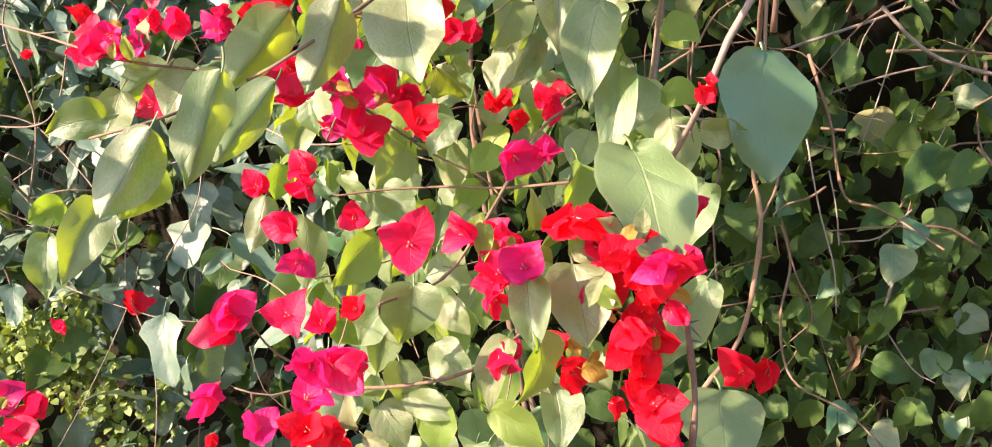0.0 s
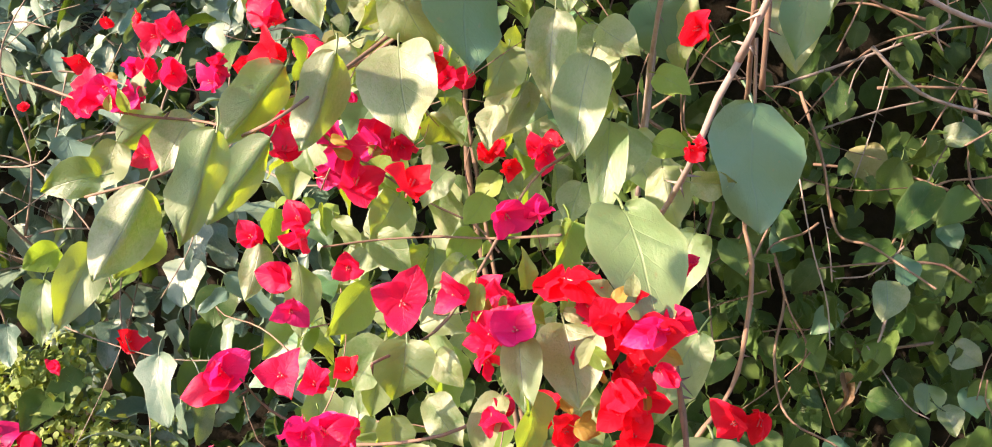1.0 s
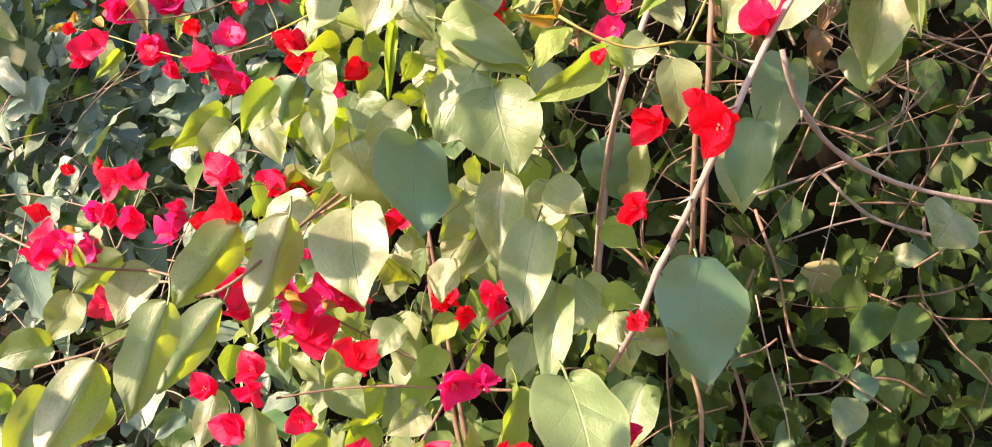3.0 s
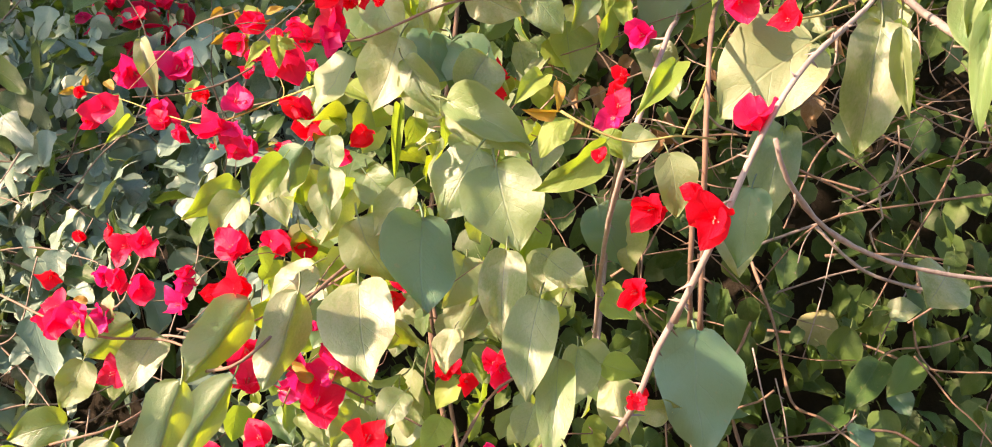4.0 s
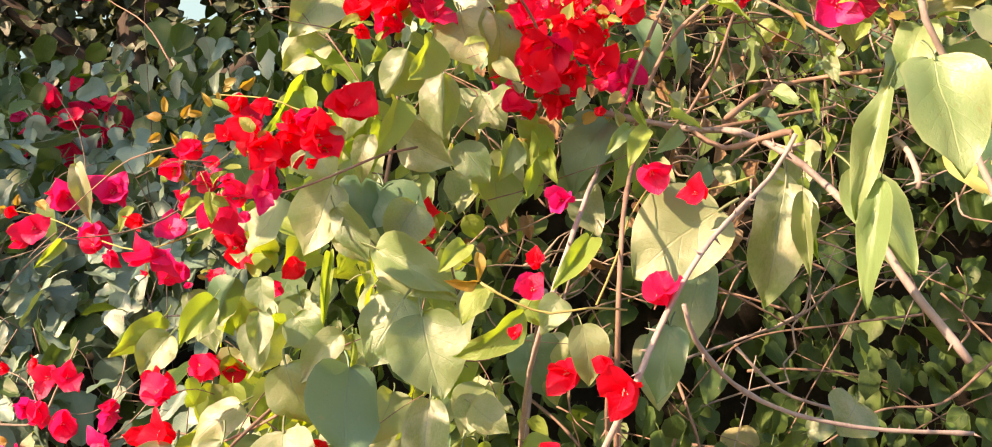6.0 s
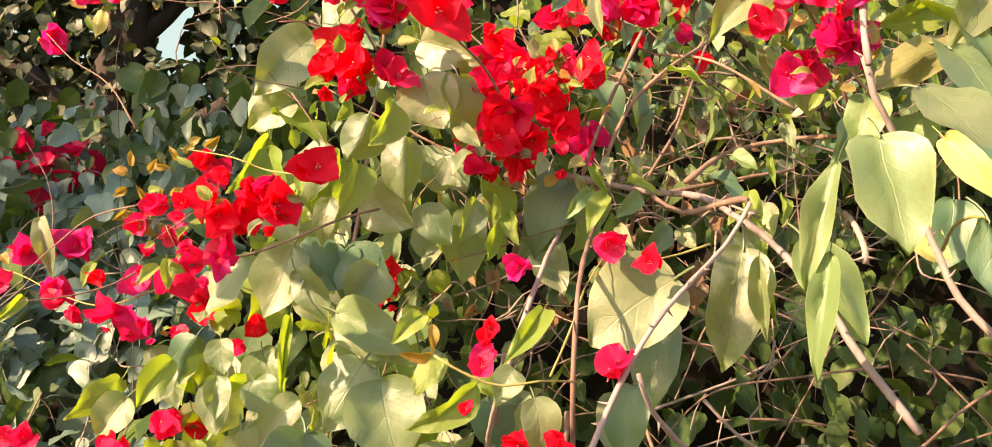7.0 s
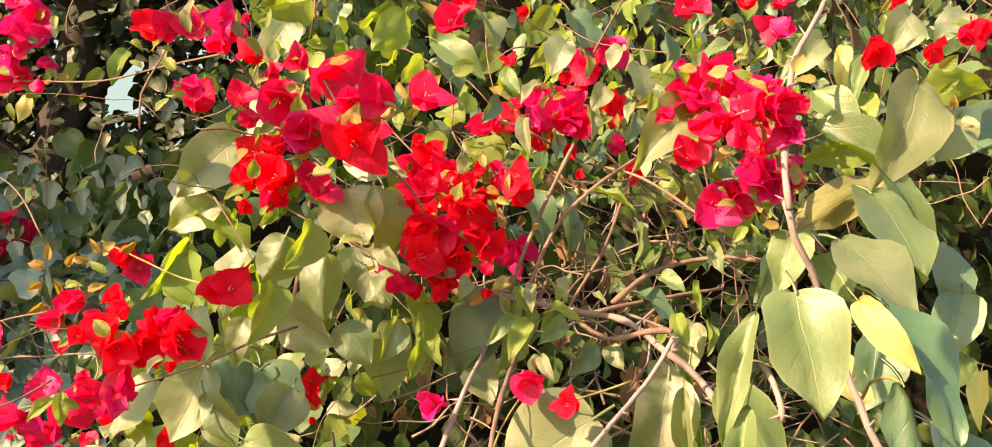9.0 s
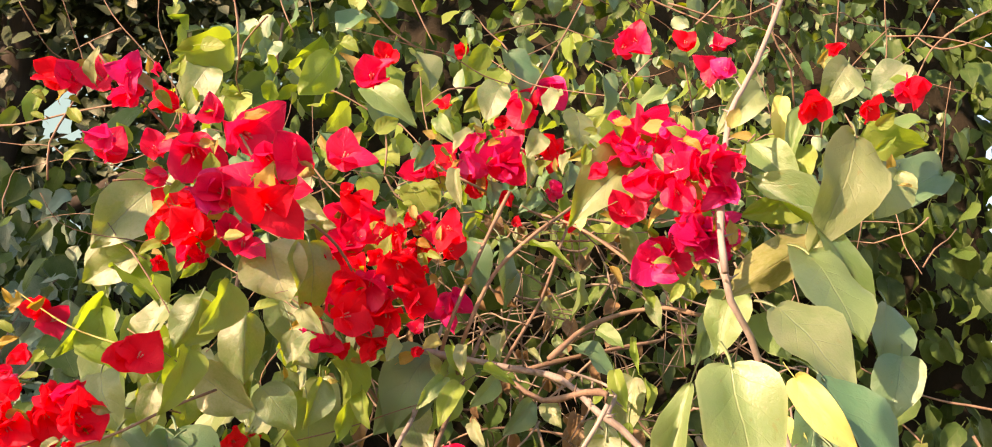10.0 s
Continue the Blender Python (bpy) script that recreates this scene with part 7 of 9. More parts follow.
leaf((0.061, 0.649, 1.282), (0.049, 0.644, 1.265), (-0.22, -0.93, 0.83), 0.015, 0.3, 0.4, "young")
leaf((0.052, 0.643, 1.266), (0.069, 0.635, 1.261), (0.23, -1, 0.04), 0.010, 0.3, 0.4, "pale")
leaf((0.053, 0.64, 1.288), (0.042, 0.634, 1.287), (0.1, -0.92, 0.82), 0.007, 0.5, 0.4, "young")
leaf((0.088, 0.578, 1.286), (0.089, 0.576, 1.3), (-0.24, -0.99, 0.15), 0.010, 0.3, 0.1, "pale")
leaf((0.078, 0.605, 1.281), (0.063, 0.595, 1.292), (0.47, -0.94, 0.56), 0.014, 0.5, 0.1, "pale")
leaf((0.085, 0.6, 1.262), (0.1, 0.592, 1.254), (-0.55, -0.94, 0.71), 0.011, 0.3, 0.4, "young")
leaf((0.076, 0.602, 1.272), (0.089, 0.602, 1.291), (-0.65, -0.98, 0.38), 0.012, 0.3, 0.4, "bronze")
leaf((0.066, 0.593, 1.257), (0.058, 0.596, 1.238), (-0.67, -1.01, 0), 0.011, 0.3, 0.1, "pale")
leaf((0.065, 0.612, 1.248), (0.08, 0.608, 1.235), (-0.58, -0.99, 0.25), 0.014, 0.5, 0.1, "young")
leaf((0.077, 0.613, 1.226), (0.069, 0.617, 1.233), (-0.1, -0.98, 0.31), 0.005, 0.3, 0.4, "bronze")
leaf((0.11, 0.611, 1.247), (0.124, 0.609, 1.237), (-0.08, -0.99, 0.12), 0.012, 0.5, 0.1, "bronze")
leaf((0.102, 0.61, 1.209), (0.101, 0.613, 1.223), (-0.16, -0.99, 0.21), 0.008, 0.5, 0.4, "bronze")
leaf((0.068, 0.624, 1.204), (0.06, 0.62, 1.198), (0.2, -0.99, 0.1), 0.006, 0.3, 0.1, "bronze")
leaf((0.077, 0.612, 1.212), (0.07, 0.61, 1.204), (-0.3, -0.98, 0.31), 0.008, 0.5, 0.1, "young")
leaf((0.103, 0.641, 1.194), (0.083, 0.638, 1.199), (-0.18, -0.92, 0.84), 0.012, 0.5, 0.1, "young")
leaf((0.032, 0.649, 1.2), (0.046, 0.647, 1.194), (0.44, -0.98, 0.16), 0.010, 0.5, 0.4, "young")
leaf((0.05, 0.645, 1.207), (0.058, 0.642, 1.197), (0.13, -1, 0.08), 0.010, 0.5, 0.1, "bronze")
leaf((0.06, 0.654, 1.185), (0.078, 0.652, 1.18), (-0.69, -1, 0.12), 0.017, 0.3, 0.4, "bronze")
leaf((0.03, 0.643, 1.182), (0.037, 0.636, 1.173), (-0.34, -0.96, 0.48), 0.006, 0.3, 0.4, "pale")
leaf((-0.257, 1.143, 1.729), (-0.261, 1.144, 1.752), (-0.05, -0.99, -0.1), 0.015, 0.3, 0.4, "bronze")
leaf((-0.245, 1.14, 1.72), (-0.255, 1.135, 1.711), (-0.17, -1, -0.01), 0.010, 0.5, 0.1, "young")
leaf((-0.214, 1.135, 1.724), (-0.201, 1.123, 1.741), (-0.13, -1.05, 0.72), 0.013, 0.5, 0.4, "young")
leaf((-0.257, 1.151, 1.744), (-0.25, 1.139, 1.762), (-0.56, -0.98, -0.12), 0.014, 0.3, 0.1, "young")
leaf((-0.272, 1.085, 1.605), (-0.275, 1.078, 1.62), (-0.72, -1.03, 0.71), 0.008, 0.3, 0.1, "pale")
leaf((-0.209, 1.089, 1.602), (-0.219, 1.089, 1.607), (-0.07, -1.03, 0.45), 0.007, 0.5, 0.1, "bronze")
leaf((-0.211, 1.075, 1.608), (-0.202, 1.07, 1.611), (-0.64, -1.02, 0.45), 0.006, 0.5, 0.4, "young")
leaf((-0.186, 1.079, 1.606), (-0.188, 1.082, 1.581), (-0.42, -0.98, -0.18), 0.014, 0.5, 0.4, "pale")
leaf((-0.625, 2.047, 1.966), (-0.644, 2.044, 1.958), (0.17, -1.06, 0.67), 0.017, 0.3, 0.1, "young")
leaf((-0.774, 2.021, 1.942), (-0.779, 2.016, 1.951), (-0.16, -1, -0.03), 0.007, 0.3, 0.4, "young")
leaf((-0.776, 2.029, 1.925), (-0.768, 2.033, 1.91), (0.19, -1.03, 0.33), 0.009, 0.5, 0.4, "young")
leaf((-0.751, 2.044, 1.94), (-0.762, 2.038, 1.958), (-0.3, -1, 0.07), 0.012, 0.5, 0.1, "pale")
leaf((-0.748, 2.038, 2.072), (-0.742, 2.027, 2.047), (-0.05, -1, 0.02), 0.013, 0.3, 0.1, "young")
leaf((-0.56, 2.02, 1.982), (-0.571, 2.011, 1.961), (0.33, -1.02, 0.07), 0.012, 0.5, 0.1, "young")
leaf((-0.118, 0.836, 1.368), (-0.134, 0.833, 1.375), (0.24, -1.02, 0.13), 0.011, 0.3, 0.1, "young")
leaf((-0.131, 0.811, 1.383), (-0.117, 0.807, 1.378), (0.34, -1, -0.21), 0.010, 0.5, 0.1, "bronze")
leaf((-0.101, 0.821, 1.375), (-0.089, 0.821, 1.371), (-0.12, -0.99, -0.06), 0.011, 0.5, 0.4, "young")
leaf((-0.134, 0.822, 1.38), (-0.146, 0.824, 1.385), (-0.26, -0.98, -0.17), 0.011, 0.5, 0.4, "young")
leaf((0.03, 0.724, 1.867), (0.022, 0.725, 1.878), (-0.86, -0.9, -0.02), 0.010, 0.5, 0.4, "young")
leaf((0.043, 0.697, 1.837), (0.042, 0.687, 1.854), (0.16, -1.09, 0.21), 0.013, 0.3, 0.1, "bronze")
leaf((0.083, 0.721, 1.857), (0.089, 0.718, 1.868), (-0.7, -0.94, 0.07), 0.008, 0.5, 0.4, "bronze")
leaf((0.061, 0.684, 1.916), (0.079, 0.68, 1.92), (-0.64, -0.99, 0.28), 0.012, 0.3, 0.1, "bronze")
leaf((0.076, 0.721, 1.851), (0.075, 0.721, 1.863), (-0.49, -1.02, 0.34), 0.005, 0.5, 0.4, "young")
leaf((0.081, 0.64, 1.84), (0.084, 0.626, 1.863), (-0.23, -1.04, 0.25), 0.017, 0.3, 0.4, "bronze")
leaf((0.099, 0.642, 1.849), (0.087, 0.641, 1.868), (0.1, -1.12, 0.39), 0.016, 0.5, 0.1, "young")
leaf((0.071, 0.664, 1.863), (0.088, 0.662, 1.854), (-0.76, -0.99, 0.36), 0.011, 0.5, 0.1, "young")
leaf((0.077, 0.64, 1.843), (0.094, 0.637, 1.836), (-0.11, -0.96, -0.3), 0.012, 0.3, 0.4, "young")
leaf((-0.021, 0.871, 1.853), (-0.041, 0.867, 1.844), (-0.49, -0.98, 0.11), 0.013, 0.3, 0.4, "young")
leaf((0.027, 0.856, 1.849), (0.011, 0.861, 1.85), (-0.44, -1.08, 0.59), 0.010, 0.3, 0.4, "young")
leaf((0.015, 0.854, 1.861), (0.012, 0.848, 1.878), (-0.13, -0.94, -0.38), 0.012, 0.3, 0.4, "bronze")
leaf((0.018, 0.851, 1.847), (0.031, 0.849, 1.863), (-0.26, -0.94, -0.26), 0.014, 0.3, 0.1, "bronze")
leaf((0.177, 0.911, 1.836), (0.165, 0.91, 1.826), (-0.35, -1.07, 0.5), 0.010, 0.5, 0.1, "young")
leaf((0.183, 0.887, 1.879), (0.187, 0.89, 1.869), (-0.64, -0.98, 0.2), 0.008, 0.5, 0.1, "pale")
leaf((0.157, 0.884, 1.829), (0.141, 0.879, 1.832), (0.22, -1.04, -0.08), 0.011, 0.5, 0.4, "young")
leaf((0.127, 0.876, 1.879), (0.14, 0.874, 1.876), (-0.62, -0.95, 0.08), 0.010, 0.5, 0.1, "pale")
leaf((0.132, 0.897, 1.874), (0.119, 0.909, 1.861), (-0.76, -0.88, -0.22), 0.011, 0.5, 0.4, "young")
leaf((0.226, 0.83, 1.811), (0.213, 0.837, 1.793), (0.06, -0.98, -0.29), 0.014, 0.5, 0.4, "young")
leaf((0.144, 0.822, 1.786), (0.13, 0.826, 1.792), (-0.7, -0.88, -0.27), 0.009, 0.3, 0.4, "young")
leaf((0.136, 0.823, 1.765), (0.13, 0.825, 1.779), (0.16, -1.12, 0.38), 0.010, 0.5, 0.4, "pale")
leaf((0.184, 0.823, 1.769), (0.164, 0.819, 1.767), (-0.11, -1.05, 0.18), 0.013, 0.5, 0.4, "pale")
leaf((0.137, 0.842, 1.81), (0.133, 0.847, 1.8), (-0.09, -1.05, 0.17), 0.006, 0.5, 0.1, "young")
leaf((0.215, 0.829, 1.798), (0.216, 0.822, 1.81), (-0.48, -0.96, 0.01), 0.009, 0.5, 0.1, "young")
leaf((0.208, 0.841, 1.846), (0.208, 0.848, 1.83), (0.1, -1.06, 0.09), 0.010, 0.5, 0.4, "young")
leaf((0.22, 0.836, 1.846), (0.222, 0.831, 1.826), (-0.71, -0.97, 0.21), 0.012, 0.3, 0.1, "young")
leaf((0.185, 0.836, 1.838), (0.189, 0.83, 1.862), (-0.75, -0.89, -0.17), 0.015, 0.3, 0.1, "young")
leaf((0.192, 0.83, 1.87), (0.185, 0.824, 1.89), (-0.84, -0.97, 0.32), 0.013, 0.3, 0.1, "pale")
leaf((-0.087, 0.674, 1.688), (-0.096, 0.673, 1.701), (0.21, -1.14, 0.45), 0.011, 0.3, 0.4, "young")
leaf((-0.047, 0.677, 1.673), (-0.06, 0.677, 1.663), (-0.19, -1.11, 0.6), 0.008, 0.5, 0.4, "pale")
leaf((-0.087, 0.697, 1.691), (-0.072, 0.701, 1.686), (-0.7, -0.98, 0.25), 0.009, 0.3, 0.4, "young")
leaf((-0.03, 0.69, 1.695), (-0.016, 0.688, 1.692), (-0.64, -0.87, -0.34), 0.008, 0.3, 0.1, "pale")
leaf((-0.041, 0.698, 1.683), (-0.028, 0.692, 1.673), (-0.23, -0.95, -0.22), 0.010, 0.5, 0.1, "young")
leaf((-0.133, 0.722, 1.642), (-0.149, 0.716, 1.627), (-0.04, -1.06, 0.21), 0.012, 0.5, 0.4, "young")
leaf((-0.121, 0.733, 1.652), (-0.111, 0.73, 1.647), (-0.1, -0.97, -0.23), 0.008, 0.3, 0.1, "young")
leaf((-0.122, 0.71, 1.641), (-0.109, 0.711, 1.637), (-0.47, -0.95, -0.07), 0.010, 0.5, 0.1, "young")
leaf((-0.126, 0.716, 1.647), (-0.122, 0.713, 1.623), (0.25, -1, -0.32), 0.012, 0.3, 0.4, "young")
leaf((-0.3, 1.107, 2.03), (-0.287, 1.106, 2.033), (-0.16, -1.08, 0.4), 0.009, 0.3, 0.1, "bronze")
leaf((-0.342, 1.086, 2.037), (-0.329, 1.082, 2.029), (0.1, -1.02, -0.09), 0.011, 0.3, 0.1, "young")
leaf((-0.349, 1.116, 2.048), (-0.368, 1.11, 2.036), (-0.22, -0.98, -0.07), 0.012, 0.3, 0.1, "bronze")
leaf((-0.34, 1.108, 2.04), (-0.357, 1.111, 2.036), (-0.26, -1.08, 0.48), 0.014, 0.3, 0.4, "pale")
leaf((0.049, 1.02, 1.675), (0.057, 1.01, 1.692), (0.3, -1.09, 0.1), 0.012, 0.3, 0.1, "young")
leaf((0.055, 0.998, 1.656), (0.065, 0.994, 1.647), (-0.92, -0.92, 0.11), 0.009, 0.5, 0.4, "young")
leaf((0.05, 1.001, 1.646), (0.06, 1, 1.643), (-0.82, -0.9, -0.09), 0.009, 0.5, 0.4, "bronze")
leaf((0.043, 0.986, 1.672), (0.044, 0.986, 1.66), (0.16, -1.11, 0.33), 0.006, 0.5, 0.4, "young")
leaf((0.289, 0.905, 1.943), (0.288, 0.9, 1.924), (-0.46, -1.01, 0.27), 0.012, 0.5, 0.4, "bronze")
leaf((0.306, 0.89, 1.981), (0.292, 0.886, 1.975), (-0.19, -1.06, 0.33), 0.011, 0.3, 0.1, "bronze")
leaf((0.29, 0.923, 1.957), (0.288, 0.918, 1.972), (-0.89, -0.95, 0.24), 0.010, 0.3, 0.1, "young")
leaf((0.27, 0.925, 1.968), (0.259, 0.926, 1.961), (-0.64, -1, 0.34), 0.008, 0.3, 0.4, "bronze")
leaf((0.373, 0.673, 1.89), (0.37, 0.674, 1.878), (-0.52, -0.93, -0.12), 0.008, 0.3, 0.1, "young")
leaf((0.401, 0.671, 1.902), (0.408, 0.662, 1.909), (0.31, -1.07, -0.01), 0.008, 0.5, 0.4, "young")
leaf((0.377, 0.683, 1.884), (0.393, 0.682, 1.876), (0.3, -1.09, 0.12), 0.013, 0.5, 0.1, "young")
leaf((0.371, 0.675, 1.928), (0.357, 0.68, 1.936), (0.16, -1.03, -0.1), 0.012, 0.5, 0.4, "bronze")
leaf((0.389, 0.626, 1.867), (0.382, 0.625, 1.855), (-0.24, -1.08, 0.45), 0.009, 0.5, 0.1, "pale")
leaf((0.417, 0.611, 1.886), (0.403, 0.611, 1.87), (-0.51, -1.06, 0.58), 0.016, 0.5, 0.1, "young")
leaf((0.415, 0.627, 1.871), (0.417, 0.623, 1.881), (-0.21, -1.05, 0.26), 0.005, 0.3, 0.1, "young")
leaf((0.382, 0.595, 1.89), (0.395, 0.586, 1.881), (-0.24, -1.09, 0.52), 0.010, 0.5, 0.4, "bronze")
leaf((0.367, 0.613, 1.884), (0.373, 0.613, 1.871), (-0.24, -1, 0.02), 0.008, 0.5, 0.1, "pale")
leaf((0.425, 0.674, 1.833), (0.438, 0.67, 1.816), (-0.39, -0.94, -0.19), 0.015, 0.3, 0.4, "young")
leaf((0.428, 0.643, 1.832), (0.427, 0.635, 1.848), (0.07, -1.1, 0.35), 0.012, 0.3, 0.4, "young")
leaf((0.412, 0.648, 1.836), (0.413, 0.645, 1.85), (-0.09, -0.95, -0.36), 0.007, 0.3, 0.4, "bronze")
leaf((0.43, 0.67, 1.826), (0.443, 0.667, 1.809), (-0.19, -1.09, 0.45), 0.014, 0.5, 0.4, "pale")
leaf((0.401, 0.722, 1.826), (0.408, 0.719, 1.807), (-0.69, -0.89, -0.21), 0.012, 0.5, 0.4, "young")
leaf((0.41, 0.693, 1.818), (0.395, 0.694, 1.82), (0.12, -1.12, 0.41), 0.009, 0.3, 0.4, "young")
leaf((0.392, 0.685, 1.829), (0.401, 0.685, 1.826), (-0.03, -1.13, 0.54), 0.005, 0.5, 0.4, "young")
leaf((0.408, 0.714, 1.845), (0.398, 0.716, 1.853), (-0.74, -0.93, 0.01), 0.007, 0.5, 0.1, "young")
leaf((0.26, 0.849, 1.871), (0.244, 0.857, 1.866), (-0.6, -1.05, 0.56), 0.012, 0.3, 0.4, "young")
leaf((0.252, 0.839, 1.874), (0.266, 0.842, 1.861), (-0.83, -0.97, 0.29), 0.010, 0.5, 0.1, "young")
leaf((0.221, 0.854, 1.859), (0.225, 0.852, 1.838), (-0.46, -0.96, -0.02), 0.012, 0.3, 0.1, "bronze")
leaf((0.214, 0.838, 1.857), (0.227, 0.833, 1.852), (-0.25, -1.02, 0.17), 0.010, 0.5, 0.1, "bronze")
leaf((-0.055, 0.708, 1.944), (-0.058, 0.691, 1.966), (-0.57, -1, 0.25), 0.015, 0.3, 0.4, "pale")
leaf((-0.04, 0.721, 1.961), (-0.054, 0.725, 1.945), (-0.67, -0.9, -0.14), 0.012, 0.5, 0.1, "young")
leaf((-0.007, 0.692, 1.935), (0.005, 0.697, 1.923), (0, -1.1, 0.27), 0.009, 0.3, 0.1, "young")
leaf((-0.021, 0.688, 1.945), (-0.009, 0.689, 1.933), (0.25, -1.08, 0.03), 0.012, 0.5, 0.1, "pale")
leaf((-0.281, 1.066, 2.101), (-0.28, 1.065, 2.085), (-0.09, -0.95, -0.33), 0.011, 0.3, 0.1, "young")
leaf((-0.304, 1.093, 2.119), (-0.315, 1.103, 2.104), (-0.14, -1.08, 0.32), 0.014, 0.3, 0.4, "bronze")
leaf((-0.298, 1.07, 2.069), (-0.311, 1.067, 2.071), (-0.4, -0.93, -0.2), 0.009, 0.5, 0.1, "pale")
leaf((-0.349, 1.087, 2.102), (-0.37, 1.077, 2.104), (-0.76, -1.02, 0.48), 0.016, 0.5, 0.1, "bronze")


# ---- ground ----
def plain_grid(name, n, width, depth, height_at, material, y0=0.0):
    verts, faces, uvs = [], [], []
    for j in range(n + 1):
        for i in range(n + 1):
            x, y = (i / n - 0.5) * width, y0 + (j / n - 0.5) * depth
            verts.append((x, y, height_at(x, y)))
            uvs.append((i / n, j / n))
    for j in range(n):
        for i in range(n):
            a = j * (n + 1) + i
            faces.append((a, a + 1, a + n + 2, a + n + 1))
    return mesh_from(name, verts, faces, uvs, material)


ground_mesh = plain_grid("ground", 120, 12, 12, lambda x, y: 0.05 * noise.noise((x, y, 0)) + 0.015 * noise.noise((x * 6, y * 6, 2)), MAT["soil"])
far = 2000.0
edge = len(ground_mesh.vertices)
tagged(new("ground", ground_mesh), "dry brown soil under the hedge", "ground", kind="structure")
ring_verts = [(-6, -6, 0), (6, -6, 0), (6, 6, 0), (-6, 6, 0), (-far, -far, 0), (far, -far, 0), (far, far, 0), (-far, far, 0)]
ring_faces = [(4, 5, 1, 0), (5, 6, 2, 1), (6, 7, 3, 2), (7, 4, 0, 3)]
tagged(new("ground_beyond", mesh_from("ground_beyond", ring_verts, ring_faces, [(0, 0)] * 8, MAT["soil"])), "bare dry ground out to the horizon", "ground", kind="structure")


# ---- hedge behind: near-black core for the shade within, ivy leaves, bare twigs ----
def hedge_y(x, z):
    """How far back the face of the ivy lies."""
    left = max(0.0, min(1.0, (-x - 0.15) / 0.4))
    y = 1.52 + 0.05 * math.sin(3 * x + 1)
    y += left * (-0.06 + 0.62 * max(0.0, min(1.0, (z - 1.35) / 0.75)))
    return y + 0.10 * stretch_noise(x, z, 2.6)


def hedge_top(x):
    return 2.75 + 0.75 * max(0.0, min(1.0, (x - 0.25) / 0.4)) - 0.60 * max(0.0, min(1.0, (-x + 0.08) / 0.32)) + 0.06 * noise.noise((x * 4, 0, 9))


# core behind the ivy, coloured almost black where the gaps lie in shade
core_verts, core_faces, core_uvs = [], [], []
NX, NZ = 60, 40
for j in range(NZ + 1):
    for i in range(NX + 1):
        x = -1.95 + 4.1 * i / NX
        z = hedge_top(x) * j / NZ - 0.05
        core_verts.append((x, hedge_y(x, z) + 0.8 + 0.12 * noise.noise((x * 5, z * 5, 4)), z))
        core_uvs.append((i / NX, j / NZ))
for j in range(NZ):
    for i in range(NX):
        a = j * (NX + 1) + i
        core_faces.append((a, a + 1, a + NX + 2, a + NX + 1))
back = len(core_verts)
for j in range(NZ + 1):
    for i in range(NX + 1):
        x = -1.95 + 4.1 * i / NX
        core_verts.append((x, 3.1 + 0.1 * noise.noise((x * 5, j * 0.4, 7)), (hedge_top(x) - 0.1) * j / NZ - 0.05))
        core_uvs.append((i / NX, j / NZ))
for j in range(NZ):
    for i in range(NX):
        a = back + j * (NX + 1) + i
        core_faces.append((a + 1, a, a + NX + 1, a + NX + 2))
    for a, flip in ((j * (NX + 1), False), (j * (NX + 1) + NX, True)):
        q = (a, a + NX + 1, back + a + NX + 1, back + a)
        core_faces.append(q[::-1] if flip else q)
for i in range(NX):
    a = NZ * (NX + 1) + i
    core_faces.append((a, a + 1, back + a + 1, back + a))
tagged(new("hedge_thicket", mesh_from("hedge_thicket", core_verts, core_faces, core_uvs, MAT["core"])), "near-black core standing in for the shade inside the hedge", "hedge", kind="structure")

rnd = random.Random(11)
IVY = [blade(rnd.uniform(0.05, 0.35), rnd.uniform(0.0, 0.35), 0.03, rnd.uniform(-0.3, 0.3), "heart", 0.3, 5, k) for k in range(6)]
LOBED = [blade(rnd.uniform(0.05, 0.3), rnd.uniform(0.0, 0.3), 0.03, rnd.uniform(-0.3, 0.3), "lobed", 0.3, 8, k) for k in range(4)]
FLAT = [blade(rnd.uniform(0.05, 0.3), rnd.uniform(0.0, 0.3), 0.02, 0.0, "heart", 0, 4, k) for k in range(6)]
DRAPE = [blade(rnd.choice((0.2, 0.4, 0.6, -0.4)), rnd.uniform(0.0, 0.4), 0.035, rnd.uniform(-0.4, 0.4), "heart", 0.22, 6, 20 + k) for k in range(8)]


def hanging(r, place, size, out=(0, -1, 0.35), spread=0.55, slim=1.0):
    """A leaf that hangs from place with its face outward and up, more or less."""
    face = (Vector(out).normalized() + Vector((r.gauss(0, spread), r.gauss(0, spread), r.gauss(0, spread)))).normalized()
    down = Vector((r.gauss(0, 0.55), r.gauss(-0.1, 0.3), -1))
    along = (down - face * down.dot(face)).normalized()
    return basis(place, along, face, size, size * r.uniform(0.72, 0.95) * slim)


